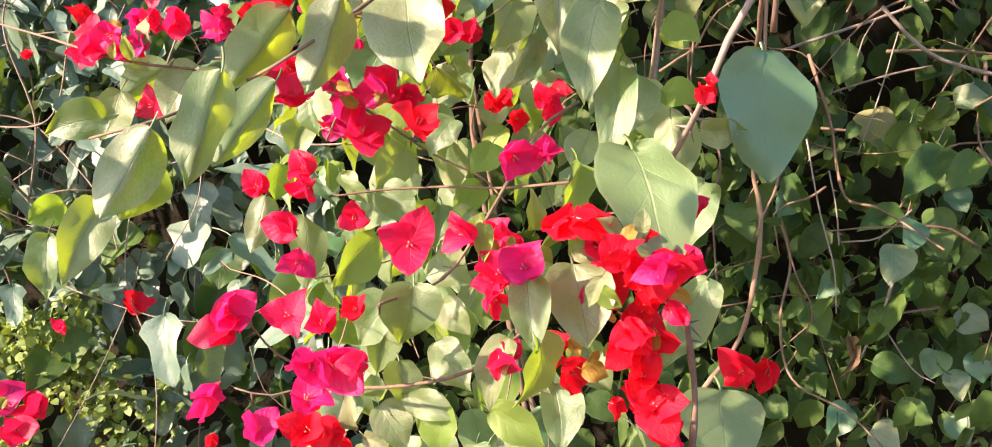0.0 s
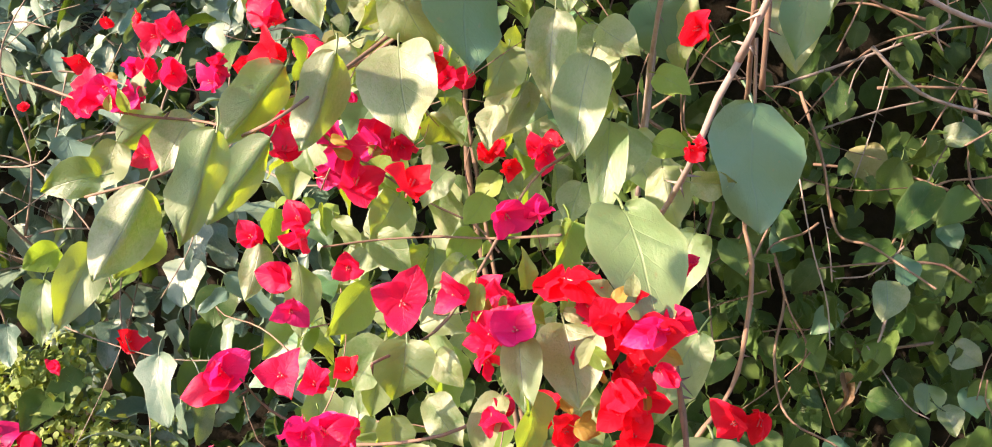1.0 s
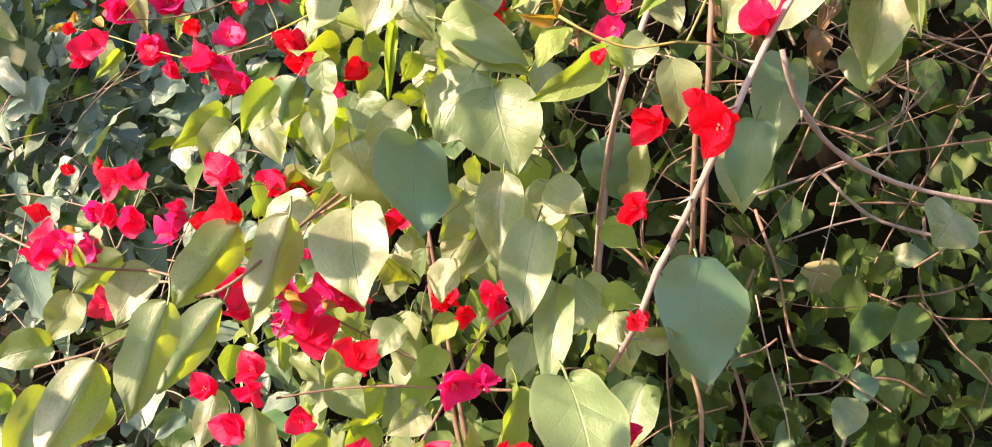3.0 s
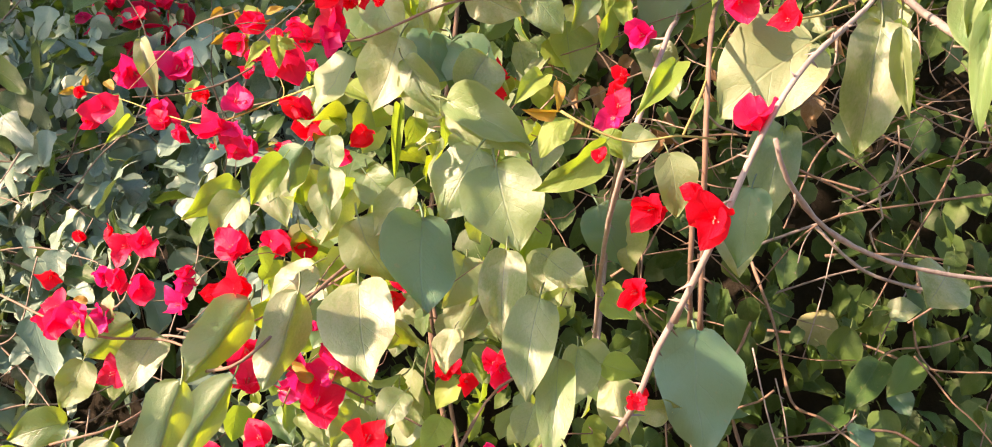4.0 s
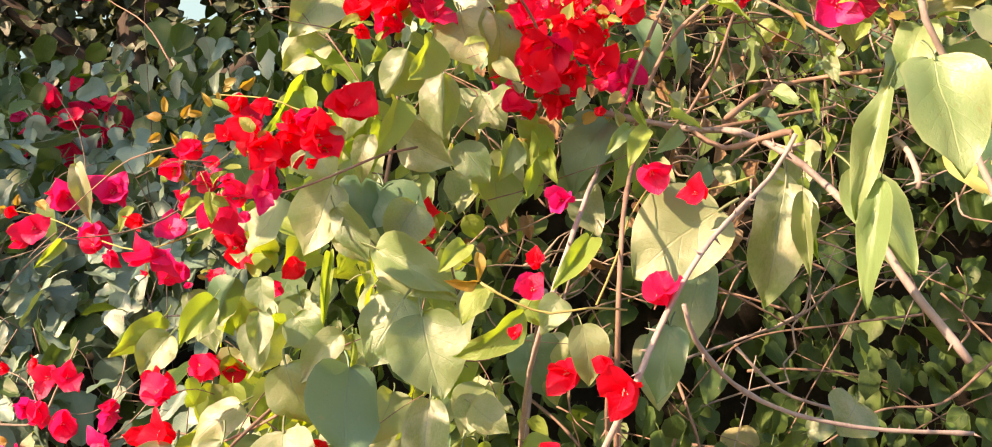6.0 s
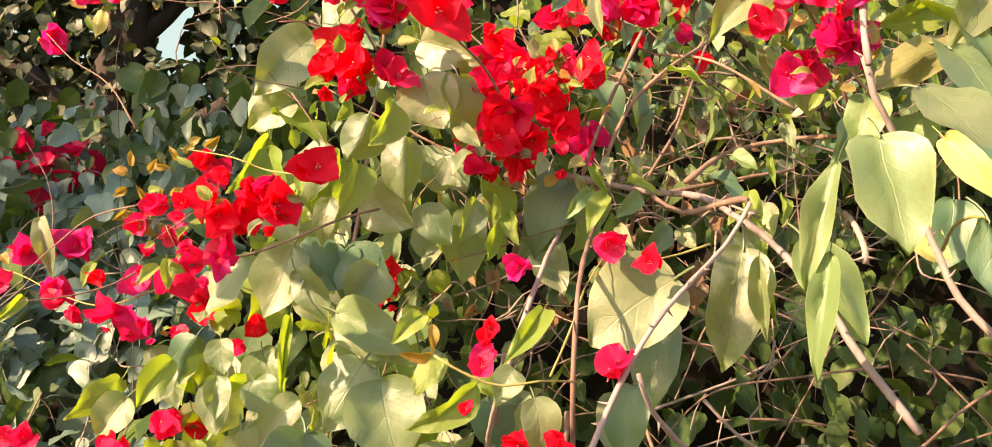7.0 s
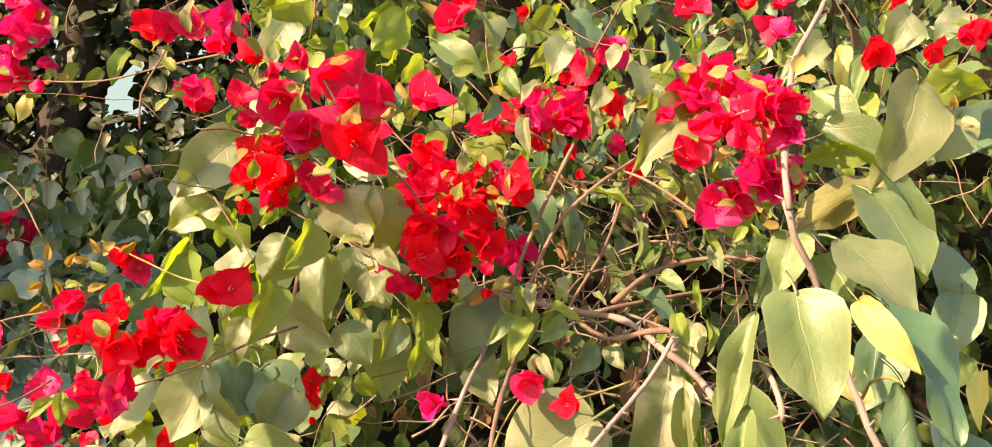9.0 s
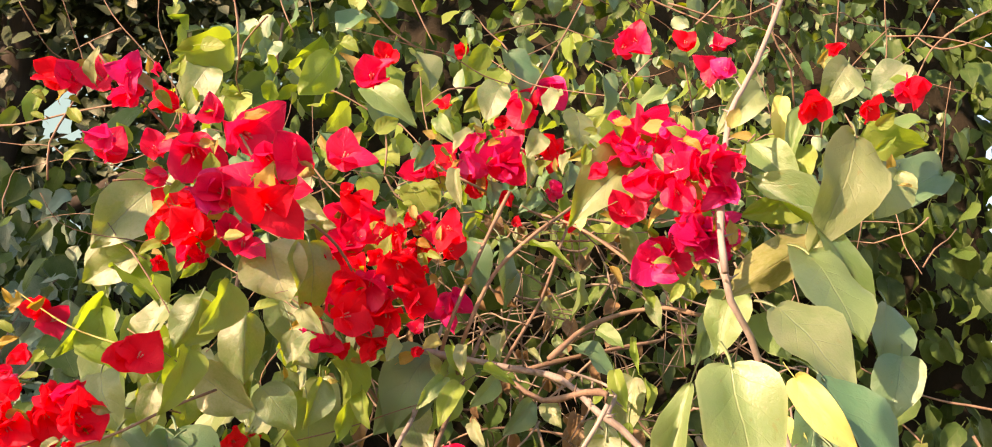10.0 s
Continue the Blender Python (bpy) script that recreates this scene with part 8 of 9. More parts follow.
hedge = tagged(new("ivy_hedge"), "dense dark green ivy hedge in dappled shade", "ivy hedge")
near_poses, far_poses = [], []
singles = 0
for k in range(17000):
    x = rnd.uniform(-1.9, 2.1) if k < 13500 else rnd.uniform(-1.1, -0.2)
    z = rnd.uniform(0.05, 3.55)
    if z > hedge_top(x) + 0.05:
        continue
    if x > 0.22 and z > 1.15 and rnd.random() < (0.7 if 1.42 < z < 2.0 else 0.25):
        continue
    deep = rnd.random()
    place = Vector((x, hedge_y(x, z) + (0.02 + 0.62 * deep * deep) * (1 if rnd.random() < 0.85 else -0.25), z))
    size = rnd.uniform(0.042, 0.074) * (1.1 if x < -0.3 else 1.0)
    high = x < -0.25 and z > 1.4
    if k >= 13500 and not high:
        continue
    if x < -0.25:
        if z > 1.98 and noise.noise((x * 6, 8.0, z * 6)) < -0.22:
            continue
        size *= (1.12 if z < 1.98 else 0.85) * rnd.choice((0.7, 1.0, 1.25))
        m = hanging(rnd, place, size, (-0.1, -0.8, 0.75) if z < 1.98 else (0.1, -1, 0.1), 0.7, rnd.uniform(0.55, 1.0))
    else:
        m = hanging(rnd, place, size * rnd.choice((0.6, 0.85, 1.0, 1.2)), (0.25, -1, 0.2), 0.75, rnd.uniform(0.65, 1.0))
    lobed = x < -0.2 + 0.12 * stretch_noise(x, z, 4) + 0.06 * stretch_noise(x, z, 30) and rnd.random() < (0.5 if z > 1.98 else 0.78)
    if singles < 290 and deep < 0.25 and -0.75 < x < 1.0 and 0.9 < z < 1.75:
        singles += 1
        ob = new("leaf", blade_mesh("ivy_leaf", "lobed" if lobed else "ivy", rnd.choice((0.1, 0.25)), rnd.choice((0.05, 0.25)), rnd.choice((-0.2, 0.2)), "lobed" if lobed else "heart", singles % 6, 8))
        ob.parent = hedge
        ob.matrix_basis = m
    else:
        (far_poses if lobed else near_poses).append((rnd.randrange(4) if lobed else rnd.randrange(6), m))
for k in range(1100):
    x, z = rnd.uniform(0.1, 1.9), rnd.uniform(0.7, 2.3)
    place = (x, hedge_y(x, z) + rnd.uniform(0.45, 0.76), z)
    near_poses.append((rnd.randrange(6), hanging(rnd, place, rnd.uniform(0.05, 0.085))))
shell = []
for k in range(8200):
    x, z = rnd.uniform(-1.97, 2.17), rnd.uniform(0.04, 3.5)
    y = rnd.uniform(1.65, 3.2)
    if k % 4 == 0:
        p, out = (x, y, hedge_top(x) + rnd.uniform(-0.06, 0.1)), (0, -0.2, 1)
    elif k % 4 == 1:
        p, out = (x, 3.17 + rnd.uniform(-0.05, 0.1), z), (0, 1, 0.3)
    else:
        p, out = ((-1.98 - rnd.uniform(-0.05, 0.1), y, z), (-1, 0, 0.3)) if k % 4 == 2 else ((2.18 + rnd.uniform(-0.05, 0.1), y, z), (1, 0, 0.3))
    if k % 4 and z > hedge_top(p[0]) + 0.08 or k % 4 == 0 and y < hedge_y(x, p[2]) + 0.3:
        continue
    shell.append((rnd.randrange(6), hanging(rnd, p, rnd.uniform(0.07, 0.12), out)))
ob = many("outer_ivy_leaves", "ivy_many", FLAT, "dark green ivy leaves over the top and back of the hedge", "", shell)
ob.parent = hedge
ob = many("ivy_leaves", "ivy_many", IVY, "dark green heart-shaped ivy leaves", "", near_poses)
ob.parent = hedge
ob = many("lobed_ivy_leaves", "lobed_many", LOBED, "grey-green lobed ivy leaves", "", far_poses)
ob.parent = hedge


def twigs(name, count, material, label, region, r_lo, r_hi, droop, seed, length=(0.15, 0.5)):
    """A tangle of thin bare stems through a region, each twig a part."""
    r = random.Random(seed)
    root = tagged(new(name), label, "twigs")
    for k in range(count):
        p = Vector(region(r))
        if k == 0:
            root.location = p
        d = Vector((r.gauss(0, 1), r.gauss(0, 0.35), r.gauss(-droop, 0.7))).normalized()
        pts = [p - root.location]
        n = r.randint(3, 5)
        step = r.uniform(*length) / n
        for _ in range(n):
            d = (d + Vector((r.gauss(0, 0.3), r.gauss(0, 0.2), r.gauss(-0.08 * droop, 0.3)))).normalized()
            pts.append(pts[-1] + d * step)
        rad = r.uniform(r_lo, r_hi)
        ob = new("twig", mesh_from("twig", *tube(pts, rad, rad * 0.5, 5, k, 0), MAT[material]))
        ob.parent = root
    return root


def before_hedge(r, x0, x1, z0, z1, ahead=0.06):
    x, z = r.uniform(x0, x1), r.uniform(z0, z1)
    return (x, hedge_y(x, z) - r.uniform(-0.12, ahead), z)


twigs("bare_twig_tangle", 95, "bark_brown", "thin brown bare twigs tangled before the ivy", lambda r: before_hedge(r, 0.2, 1.6, 1.0, 1.8), 0.0012, 0.0032, 0.3, 3)
twigs("dry_stalk_tangle", 130, "bark_dead", "grey dry stalks tangled in the hedge", lambda r: before_hedge(r, -1.3, -0.35, 1.15, 1.75), 0.0009, 0.0026, 0.1, 4, (0.2, 0.6))
dead = twigs("dead_twig_tangle", 210, "bark_dead", "dead grey-brown twigs inside the bougainvillea", lambda r: (r.uniform(0.12, 0.75), r.uniform(0.98, 1.32), r.uniform(1.6, 1.98)), 0.0005, 0.002, 0.1, 5, (0.05, 0.2))

rnd = random.Random(8)
CURLED = [blade(rnd.uniform(0.5, 0.9), rnd.uniform(-0.3, 0.9), 0.05, rnd.uniform(-0.8, 0.8), "heart", 0.3, 6, 40 + k) for k in range(5)]
poses = [(rnd.randrange(5), hanging(rnd, (rnd.uniform(0.1, 0.6), rnd.uniform(1.08, 1.35), rnd.uniform(1.64, 1.98)), rnd.uniform(0.015, 0.042), (-0.3, -1, 0.2), 0.9)) for _ in range(80)]
ob = many("dry_leaves", "dry_many", CURLED, "curled dry brown leaves caught in the twigs", "", [(k, Matrix.Translation(-dead.location) @ m) for k, m in poses])
ob.parent = dead
twigs("leafy_twig_tangle", 60, "bark_brown", "thin greenish-brown twigs running through the bougainvillea", lambda r: (r.uniform(-0.22, 0.12), r.uniform(0.84, 1.0), r.uniform(1.05, 2.1)), 0.0005, 0.0011, -0.1, 6, (0.06, 0.2))

twigs("upper_twig_tangle", 110, "bark_brown", "thin brown twigs in the top of the bougainvillea", lambda r: (r.uniform(-0.05, 0.95), r.uniform(0.9, 1.06), r.uniform(1.85, 2.35)), 0.0006, 0.0016, -0.3, 9, (0.08, 0.26))

# ---- foliage inside the climber ----
rnd = random.Random(21)


def bush_front(x, z):
    """Front of the climber's leafy body."""
    y = 0.965 + 1.1 * max(0.0, -x - 0.12) + 0.5 * max(0.0, x - 0.35) + 0.05 * stretch_noise(x, z, 5)
    return y + 0.12 * max(0.0, z - 1.75)


def in_bush(x, z):
    lo = -0.20 + 0.05 * noise.noise((0, z * 4, 1)) + 0.12 * max(0.0, min(1.0, (z - 1.7) / 0.15))
    if z < 1.3:
        lo += 0.02
    hi = 0.17 + 0.05 * noise.noise((5, z * 4, 1))
    if z > 1.66:
        hi += 2.2 * (z - 1.66)
    return lo - 0.12 * max(0.0, min(1.0, (1.6 - z) / 0.3)) * 0.5 < x < min(hi, 1.6)


shrub = tagged(new("bougainvillea_shrub"), "large bougainvillea with dusty grey-green leaves and woody stems", "bougainvillea")
shrub.location = (0.15, 1.5, 0)
for k, pts in enumerate([[(0, 0, -0.03), (-0.02, 0, 0.5), (-0.12, 0, 1.0), (-0.2, 0.02, 1.45)], [(-0.03, 0.03, -0.03), (-0.1, 0.06, 0.8), (-0.2, 0.05, 1.4), (-0.15, 0.04, 1.9), (-0.1, 0.05, 2.4)]]):
    ob = new("stem", mesh_from("stem", *tube(pts, 0.006, 0.003, 8, 90 + k, 8), MAT["bark_brown"]))
    ob.parent = shrub
poses, shaded = [], []
singles = 0
for _ in range(4700):
    x, z = rnd.uniform(-0.45, 1.5), rnd.uniform(0.6, 3.05)
    if not in_bush(x, z):
        continue
    hollow = 0.12 < x < 0.62 and 1.5 < z < 1.92
    if hollow and rnd.random() < 0.94:
        continue
    deep = rnd.random()
    if z < 1.4 and x > -0.05 and rnd.random() < 0.62:
        continue
    place = Vector((x, bush_front(x, z) + (0.45 if z > 1.35 else 0.28) * deep ** 1.2, z))
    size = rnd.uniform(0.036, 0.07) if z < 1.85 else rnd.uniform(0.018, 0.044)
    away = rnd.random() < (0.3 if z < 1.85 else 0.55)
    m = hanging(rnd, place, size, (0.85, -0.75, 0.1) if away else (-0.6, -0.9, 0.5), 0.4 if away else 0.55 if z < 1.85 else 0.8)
    if deep < 0.3 and singles < 290 and 1.0 < z < 2.2 and x < 0.75:
        singles += 1
        ob = new("leaf", blade_mesh("leaf", rnd.choice(("mature", "mature", "mature", "shade_tone", "young") if z < 1.85 else ("mature", "shade_tone", "shade_tone", "young")), rnd.choice((0.2, 0.45, 0.6, -0.4)), rnd.choice((0.1, 0.3)), rnd.choice((-0.25, 0.25)), "heart", singles % 9))
        ob.parent = shrub
        ob.matrix_basis = Matrix.Translation(-shrub.location) @ m
    else:
        # over half the high leaves get the colour that has shade in it
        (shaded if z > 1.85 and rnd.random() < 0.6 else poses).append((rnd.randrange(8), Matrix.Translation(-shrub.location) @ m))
fresh = []
while len(fresh) < 240:
    x, z = rnd.uniform(-0.3, 0.9), rnd.uniform(1.25, 2.3)
    if in_bush(x, z) and not (0.12 < x < 0.62 and 1.5 < z < 1.92):
        p = Vector((x, bush_front(x, z) + rnd.uniform(-0.04, 0.16), z))
        fresh.append((rnd.randrange(8), Matrix.Translation(-shrub.location) @ hanging(rnd, p, rnd.uniform(0.018, 0.048), (0.8, -0.8, 0.2) if rnd.random() < 0.6 else (-0.5, -0.9, 0.5), 0.6)))
ob = many("young_leaves", "young_many", DRAPE, "small fresh yellow-green leaves of the bougainvillea", "", fresh)
ob.parent = shrub
ob = many("inner_leaves", "mature_many", DRAPE, "grey-green leaves massed inside the bougainvillea", "", poses)
ob.parent = shrub
ob = many("upper_leaves", "shade_tone_many", DRAPE, "leaves in the top of the bougainvillea, shade put into their colour", "", shaded)
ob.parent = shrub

# ---- low pale shrub ----
rnd = random.Random(31)
poses = []
for _ in range(60):
    a = Vector((rnd.uniform(-0.86, -0.5), 1.38 + rnd.uniform(-0.03, 0.05), rnd.uniform(0.88, 1.09)))
    if a.z > 1.0 and a.x > -0.64:
        continue
    for _ in range(rnd.randint(18, 42)):
        p = a + Vector((rnd.gauss(0, 0.016), rnd.gauss(0, 0.016), rnd.gauss(0, 0.012)))
        poses.append((rnd.randrange(6), hanging(rnd, p, rnd.uniform(0.008, 0.018), (-0.2, -0.6, 1), 0.7)))
many("pale_shrub", "shrub_many", IVY, "small-leaved pale yellow-green shrub at the hedge foot", "shrub", poses)

# ---- tree behind with sky showing through ----
tree = tagged(new("tree"), "dark leafy tree behind the hedge against the sky", "tree")
tree.location = (-1.15, 3.6, 0)
trunk_pts = [(0, 0, -0.05), (0.02, 0, 0.8), (-0.03, 0.02, 1.6), (0.05, 0, 2.3), (0.12, 0.0, 3.0), (0.1, 0, 4.2)]
ob = new("trunk", mesh_from("trunk", *tube(trunk_pts, 0.13, 0.07, 10, 1), MAT["trunk"]))
ob.parent = tree
# the last limb is unseen, added to carry foliage that shades the hedge
for k, pts in enumerate([[(0.05, 0, 2.2), (0.4, -0.1, 2.5), (0.9, -0.1, 2.75), (1.5, 0, 2.9)], [(0.08, 0, 2.5), (-0.4, -0.1, 2.8), (-1.0, 0, 3.1)],
                         [(0.1, 0, 2.8), (0.5, 0.1, 3.3), (1.0, 0.2, 3.8)], [(0.1, 0, 2.0), (-0.5, -0.5, 2.5), (-1.0, -1.3, 3.0), (-1.5, -2.2, 3.3)]]):
    ob = new("limb", mesh_from("limb", *tube(pts, 0.045, 0.018, 7, k + 3), MAT["trunk"]))
    ob.parent = tree
rnd = random.Random(41)
GAPS = [(-0.86, 2.97, 0.095), (-0.85, 2.87, 0.07), (-0.80, 2.80, 0.025), (-0.92, 2.80, 0.02), (-1.03, 3.0, 0.019), (-0.65, 2.84, 0.028), (-0.97, 2.88, 0.019), (-0.72, 2.81, 0.022), (-1.13, 2.96, 0.015), (-1.14, 2.90, 0.022), (-1.11, 2.82, 0.016), (-0.62, 2.90, 0.02), (-0.55, 2.88, 0.018), (-0.67, 2.97, 0.022), (-0.46, 2.95, 0.02), (-1.18, 2.76, 0.015), (-1.02, 2.72, 0.012), (-0.88, 2.70, 0.013)]


def in_gap(x, y, z):
    """Whether the sky shows past this place, seen from the path before the hedge."""
    k = 3.6 / y
    gx, gz = x * k, 1.58 + (z - 1.58) * k
    return any((gx - a) ** 2 + (gz - b) ** 2 < (g * (1 + 0.5 * noise.noise((gx * 9, gz * 9, 1)))) ** 2 for a, b, g in GAPS)


poses = []
for _ in range(42000):
    x, z, y = rnd.uniform(-2.7, 3.7), rnd.uniform(1.9, 5.6), rnd.uniform(-0.4, 1.7)
    ax = x + tree.location.x
    edge = ((x - 0.5) / 3.1) ** 2 + ((z - 3.4) / 2.1) ** 2 + ((y - 0.5) / 1.5) ** 2
    if edge > 1.0 + 0.35 * noise.noise((x * 2.2, y * 2.2, z * 2.2)) and z > 3.0:
        continue
    if y > 0.35 and z < 3.3 + 0.42 * y or y < -0.25 and z < 3.2:
        if rnd.random() < 0.45:
            continue
        y = rnd.uniform(-0.25, 0.35)
    if in_gap(ax, y + tree.location.y, z):
        continue
    poses.append((rnd.randrange(6), hanging(rnd, (x, y, z), rnd.uniform(0.035, 0.08) if z < 3.4 else rnd.uniform(0.06, 0.12), (0, -0.7, 0.7), 0.6)))
# unseen foliage added towards the sun, to shade the left of the hedge
for _ in range(2100):
    x, z, y = rnd.uniform(-2.6, -0.6), rnd.uniform(2.95, 4.4), rnd.uniform(-3.5, -2.0)
    poses.append((rnd.randrange(6), hanging(rnd, (x, y, z), rnd.uniform(0.07, 0.12), (0, -0.7, 0.7), 0.6)))
for _ in range(9000):
    x, z, y = rnd.uniform(-1.3, 1.6), rnd.uniform(1.95, 3.5), rnd.uniform(0.2, 0.8)
    if not in_gap(x + tree.location.x, y + tree.location.y, z):
        poses.append((rnd.randrange(6), hanging(rnd, (x, y, z), rnd.uniform(0.05, 0.09), (0, -0.7, 0.7), 0.6)))
ob = many("crown", "tree_many", FLAT, "dark green leaves of the tree and of an unseen bough added for shade", "", poses)
ob.parent = tree


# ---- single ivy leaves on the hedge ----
leaf((0.618, 1.345, 1.323), (0.555, 1.315, 1.251), (-0.07, -0.96, 0.47), 0.05, 0.25, 0.05, "ivy", "heart", parent=hedge)
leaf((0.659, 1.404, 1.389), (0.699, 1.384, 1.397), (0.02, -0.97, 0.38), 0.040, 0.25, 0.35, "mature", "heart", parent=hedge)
leaf((0.569, 1.583, 1.49), (0.548, 1.555, 1.428), (0.23, -0.96, 0.47), 0.055, 0.1, 0.2, "ivy", "heart", parent=hedge)
leaf((0.629, 1.467, 1.211), (0.627, 1.44, 1.165), (0.28, -0.96, 0.45), 0.049, 0.1, 0.2, "shade_tone", "heart", parent=hedge)
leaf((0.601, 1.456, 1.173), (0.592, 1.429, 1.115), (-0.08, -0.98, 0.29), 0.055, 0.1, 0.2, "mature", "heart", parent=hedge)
leaf((0.688, 1.507, 1.225), (0.693, 1.478, 1.148), (-0.11, -0.98, 0.27), 0.052, 0.1, 0.35, "ivy", "heart", parent=hedge)
leaf((0.63, 1.507, 1.225), (0.559, 1.481, 1.194), (0.12, -0.96, 0.47), 0.038, 0.1, 0.2, "ivy", "heart", parent=hedge)
leaf((0.608, 1.534, 0.969), (0.663, 1.51, 0.944), (0.24, -0.98, 0.22), 0.05, 0.35, 0.35, "ivy", "heart", parent=hedge)
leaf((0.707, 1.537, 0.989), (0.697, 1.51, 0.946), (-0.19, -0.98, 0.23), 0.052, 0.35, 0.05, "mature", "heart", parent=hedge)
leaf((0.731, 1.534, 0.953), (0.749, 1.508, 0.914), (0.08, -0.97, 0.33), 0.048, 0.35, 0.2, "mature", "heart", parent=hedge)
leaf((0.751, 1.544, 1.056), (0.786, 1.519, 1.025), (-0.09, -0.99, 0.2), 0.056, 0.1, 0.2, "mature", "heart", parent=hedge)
leaf((0.516, 1.591, 1.057), (0.541, 1.564, 1.003), (-0.19, -0.99, 0.14), 0.058, 0.35, 0.05, "ivy", "heart", parent=hedge)
leaf((0.434, 1.525, 0.908), (0.459, 1.501, 0.884), (-0.25, -0.97, 0.42), 0.045, 0.25, 0.05, "ivy", "heart", parent=hedge)
leaf((0.492, 1.56, 1.252), (0.444, 1.533, 1.209), (-0.23, -0.98, 0.29), 0.050, 0.25, 0.05, "shade_tone", "heart", parent=hedge)
leaf((0.648, 1.528, 0.901), (0.694, 1.503, 0.873), (-0.07, -0.96, 0.48), 0.050, 0.25, 0.05, "ivy", "heart", parent=hedge)
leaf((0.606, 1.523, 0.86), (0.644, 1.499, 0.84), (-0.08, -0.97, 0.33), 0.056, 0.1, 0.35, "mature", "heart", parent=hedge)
leaf((0.733, 1.527, 0.88), (0.755, 1.501, 0.84), (-0.16, -0.97, 0.34), 0.045, 0.35, 0.2, "shade_tone", "heart", parent=hedge)
leaf((0.779, 1.538, 0.987), (0.783, 1.511, 0.944), (-0.32, -0.98, 0.3), 0.048, 0.1, 0.35, "shade_tone", "heart", parent=hedge)
leaf((0.557, 1.547, 1.116), (0.508, 1.521, 1.079), (-0.26, -0.99, 0.21), 0.043, 0.25, 0.05, "shade_tone", "heart", parent=hedge)
leaf((0.567, 1.526, 0.899), (0.528, 1.499, 0.855), (-0, -0.97, 0.4), 0.050, 0.25, 0.2, "shade_tone", "heart", parent=hedge)
leaf((0.709, 1.512, 1.253), (0.728, 1.487, 1.22), (-0.16, -0.97, 0.34), 0.042, 0.1, 0.05, "shade_tone", "heart", parent=hedge)
leaf((0.724, 1.468, 1.314), (0.674, 1.44, 1.257), (-0.32, -0.99, 0.25), 0.05, 0.25, 0.2, "ivy", "heart", parent=hedge)
leaf((-0.479, 1.483, 1.208), (-0.495, 1.454, 1.136), (-0.23, -0.98, 0.27), 0.087, 0.1, 0.05, "lobed", "lobed", parent=hedge)
leaf((-0.424, 1.45, 1.168), (-0.431, 1.422, 1.108), (0.31, -0.98, 0.23), 0.063, 0.1, 0.05, "ivy", "heart", parent=hedge)
leaf((-0.526, 1.467, 0.948), (-0.538, 1.437, 0.875), (-0.14, -0.98, 0.27), 0.069, 0.1, 0.05, "lobed", "lobed", parent=hedge)
leaf((-0.532, 1.522, 1.004), (-0.502, 1.495, 0.946), (-0.03, -0.98, 0.24), 0.067, 0.35, 0.05, "ivy", "heart", parent=hedge)
leaf((-0.352, 1.489, 1.15), (-0.339, 1.46, 1.087), (0.31, -0.97, 0.33), 0.059, 0.25, 0.05, "lobed", "lobed", parent=hedge)
leaf((-0.64, 1.484, 1.138), (-0.647, 1.454, 1.058), (-0.1, -0.96, 0.48), 0.056, 0.35, 0.2, "lobed", "lobed", parent=hedge)
leaf((-0.574, 1.535, 1.137), (-0.631, 1.509, 1.111), (-0.03, -0.98, 0.25), 0.065, 0.25, 0.35, "lobed", "lobed", parent=hedge)
leaf((-0.595, 1.53, 1.097), (-0.545, 1.504, 1.05), (-0.22, -0.97, 0.4), 0.065, 0.1, 0.05, "lobed", "lobed", parent=hedge)
leaf((-0.398, 1.531, 1.076), (-0.422, 1.502, 1.009), (0.16, -0.96, 0.46), 0.065, 0.35, 0.2, "ivy", "heart", parent=hedge)
leaf((-0.48, 1.547, 1.252), (-0.432, 1.52, 1.192), (0.23, -0.97, 0.28), 0.067, 0.1, 0.35, "lobed", "lobed", parent=hedge)
leaf((-0.341, 1.459, 1.364), (-0.298, 1.432, 1.307), (-0.3, -0.99, 0.15), 0.065, 0.35, 0.2, "lobed", "lobed", parent=hedge)
leaf((-0.667, 1.521, 1.015), (-0.678, 1.494, 0.959), (-0.05, -0.97, 0.4), 0.048, 0.1, 0.35, "lobed", "lobed", parent=hedge)
leaf((-0.611, 1.757, 1.629), (-0.63, 1.741, 1.552), (-0.18, -0.99, -0.05), 0.080, 0.35, 0.2, "lobed", "lobed", parent=hedge)
leaf((-0.614, 1.727, 1.518), (-0.578, 1.71, 1.441), (0.24, -1.02, 0.11), 0.088, 0.35, 0.2, "ivy", "heart", parent=hedge)
leaf((-0.709, 1.619, 1.669), (-0.769, 1.6, 1.641), (0.02, -1.01, 0.07), 0.060, 0.35, 0.05, "lobed", "lobed", parent=hedge)
leaf((-0.623, 1.619, 1.633), (-0.647, 1.601, 1.577), (0.32, -1.02, 0.15), 0.058, 0.35, 0.35, "lobed", "lobed", parent=hedge)
leaf((-0.457, 1.615, 1.61), (-0.483, 1.598, 1.555), (0.17, -1.02, 0.19), 0.058, 0.25, 0.05, "lobed", "lobed", parent=hedge)
leaf((-0.567, 1.684, 1.617), (-0.594, 1.671, 1.556), (-0.2, -1.02, 0.19), 0.074, 0.35, 0.35, "lobed", "lobed", parent=hedge)
leaf((-0.459, 1.677, 1.606), (-0.491, 1.663, 1.555), (-0.03, -1.02, 0.15), 0.064, 0.35, 0.2, "lobed", "lobed", parent=hedge)
leaf((-0.566, 1.69, 1.568), (-0.541, 1.673, 1.504), (0.08, -1.02, 0.06), 0.093, 0.1, 0.05, "ivy", "heart", parent=hedge)
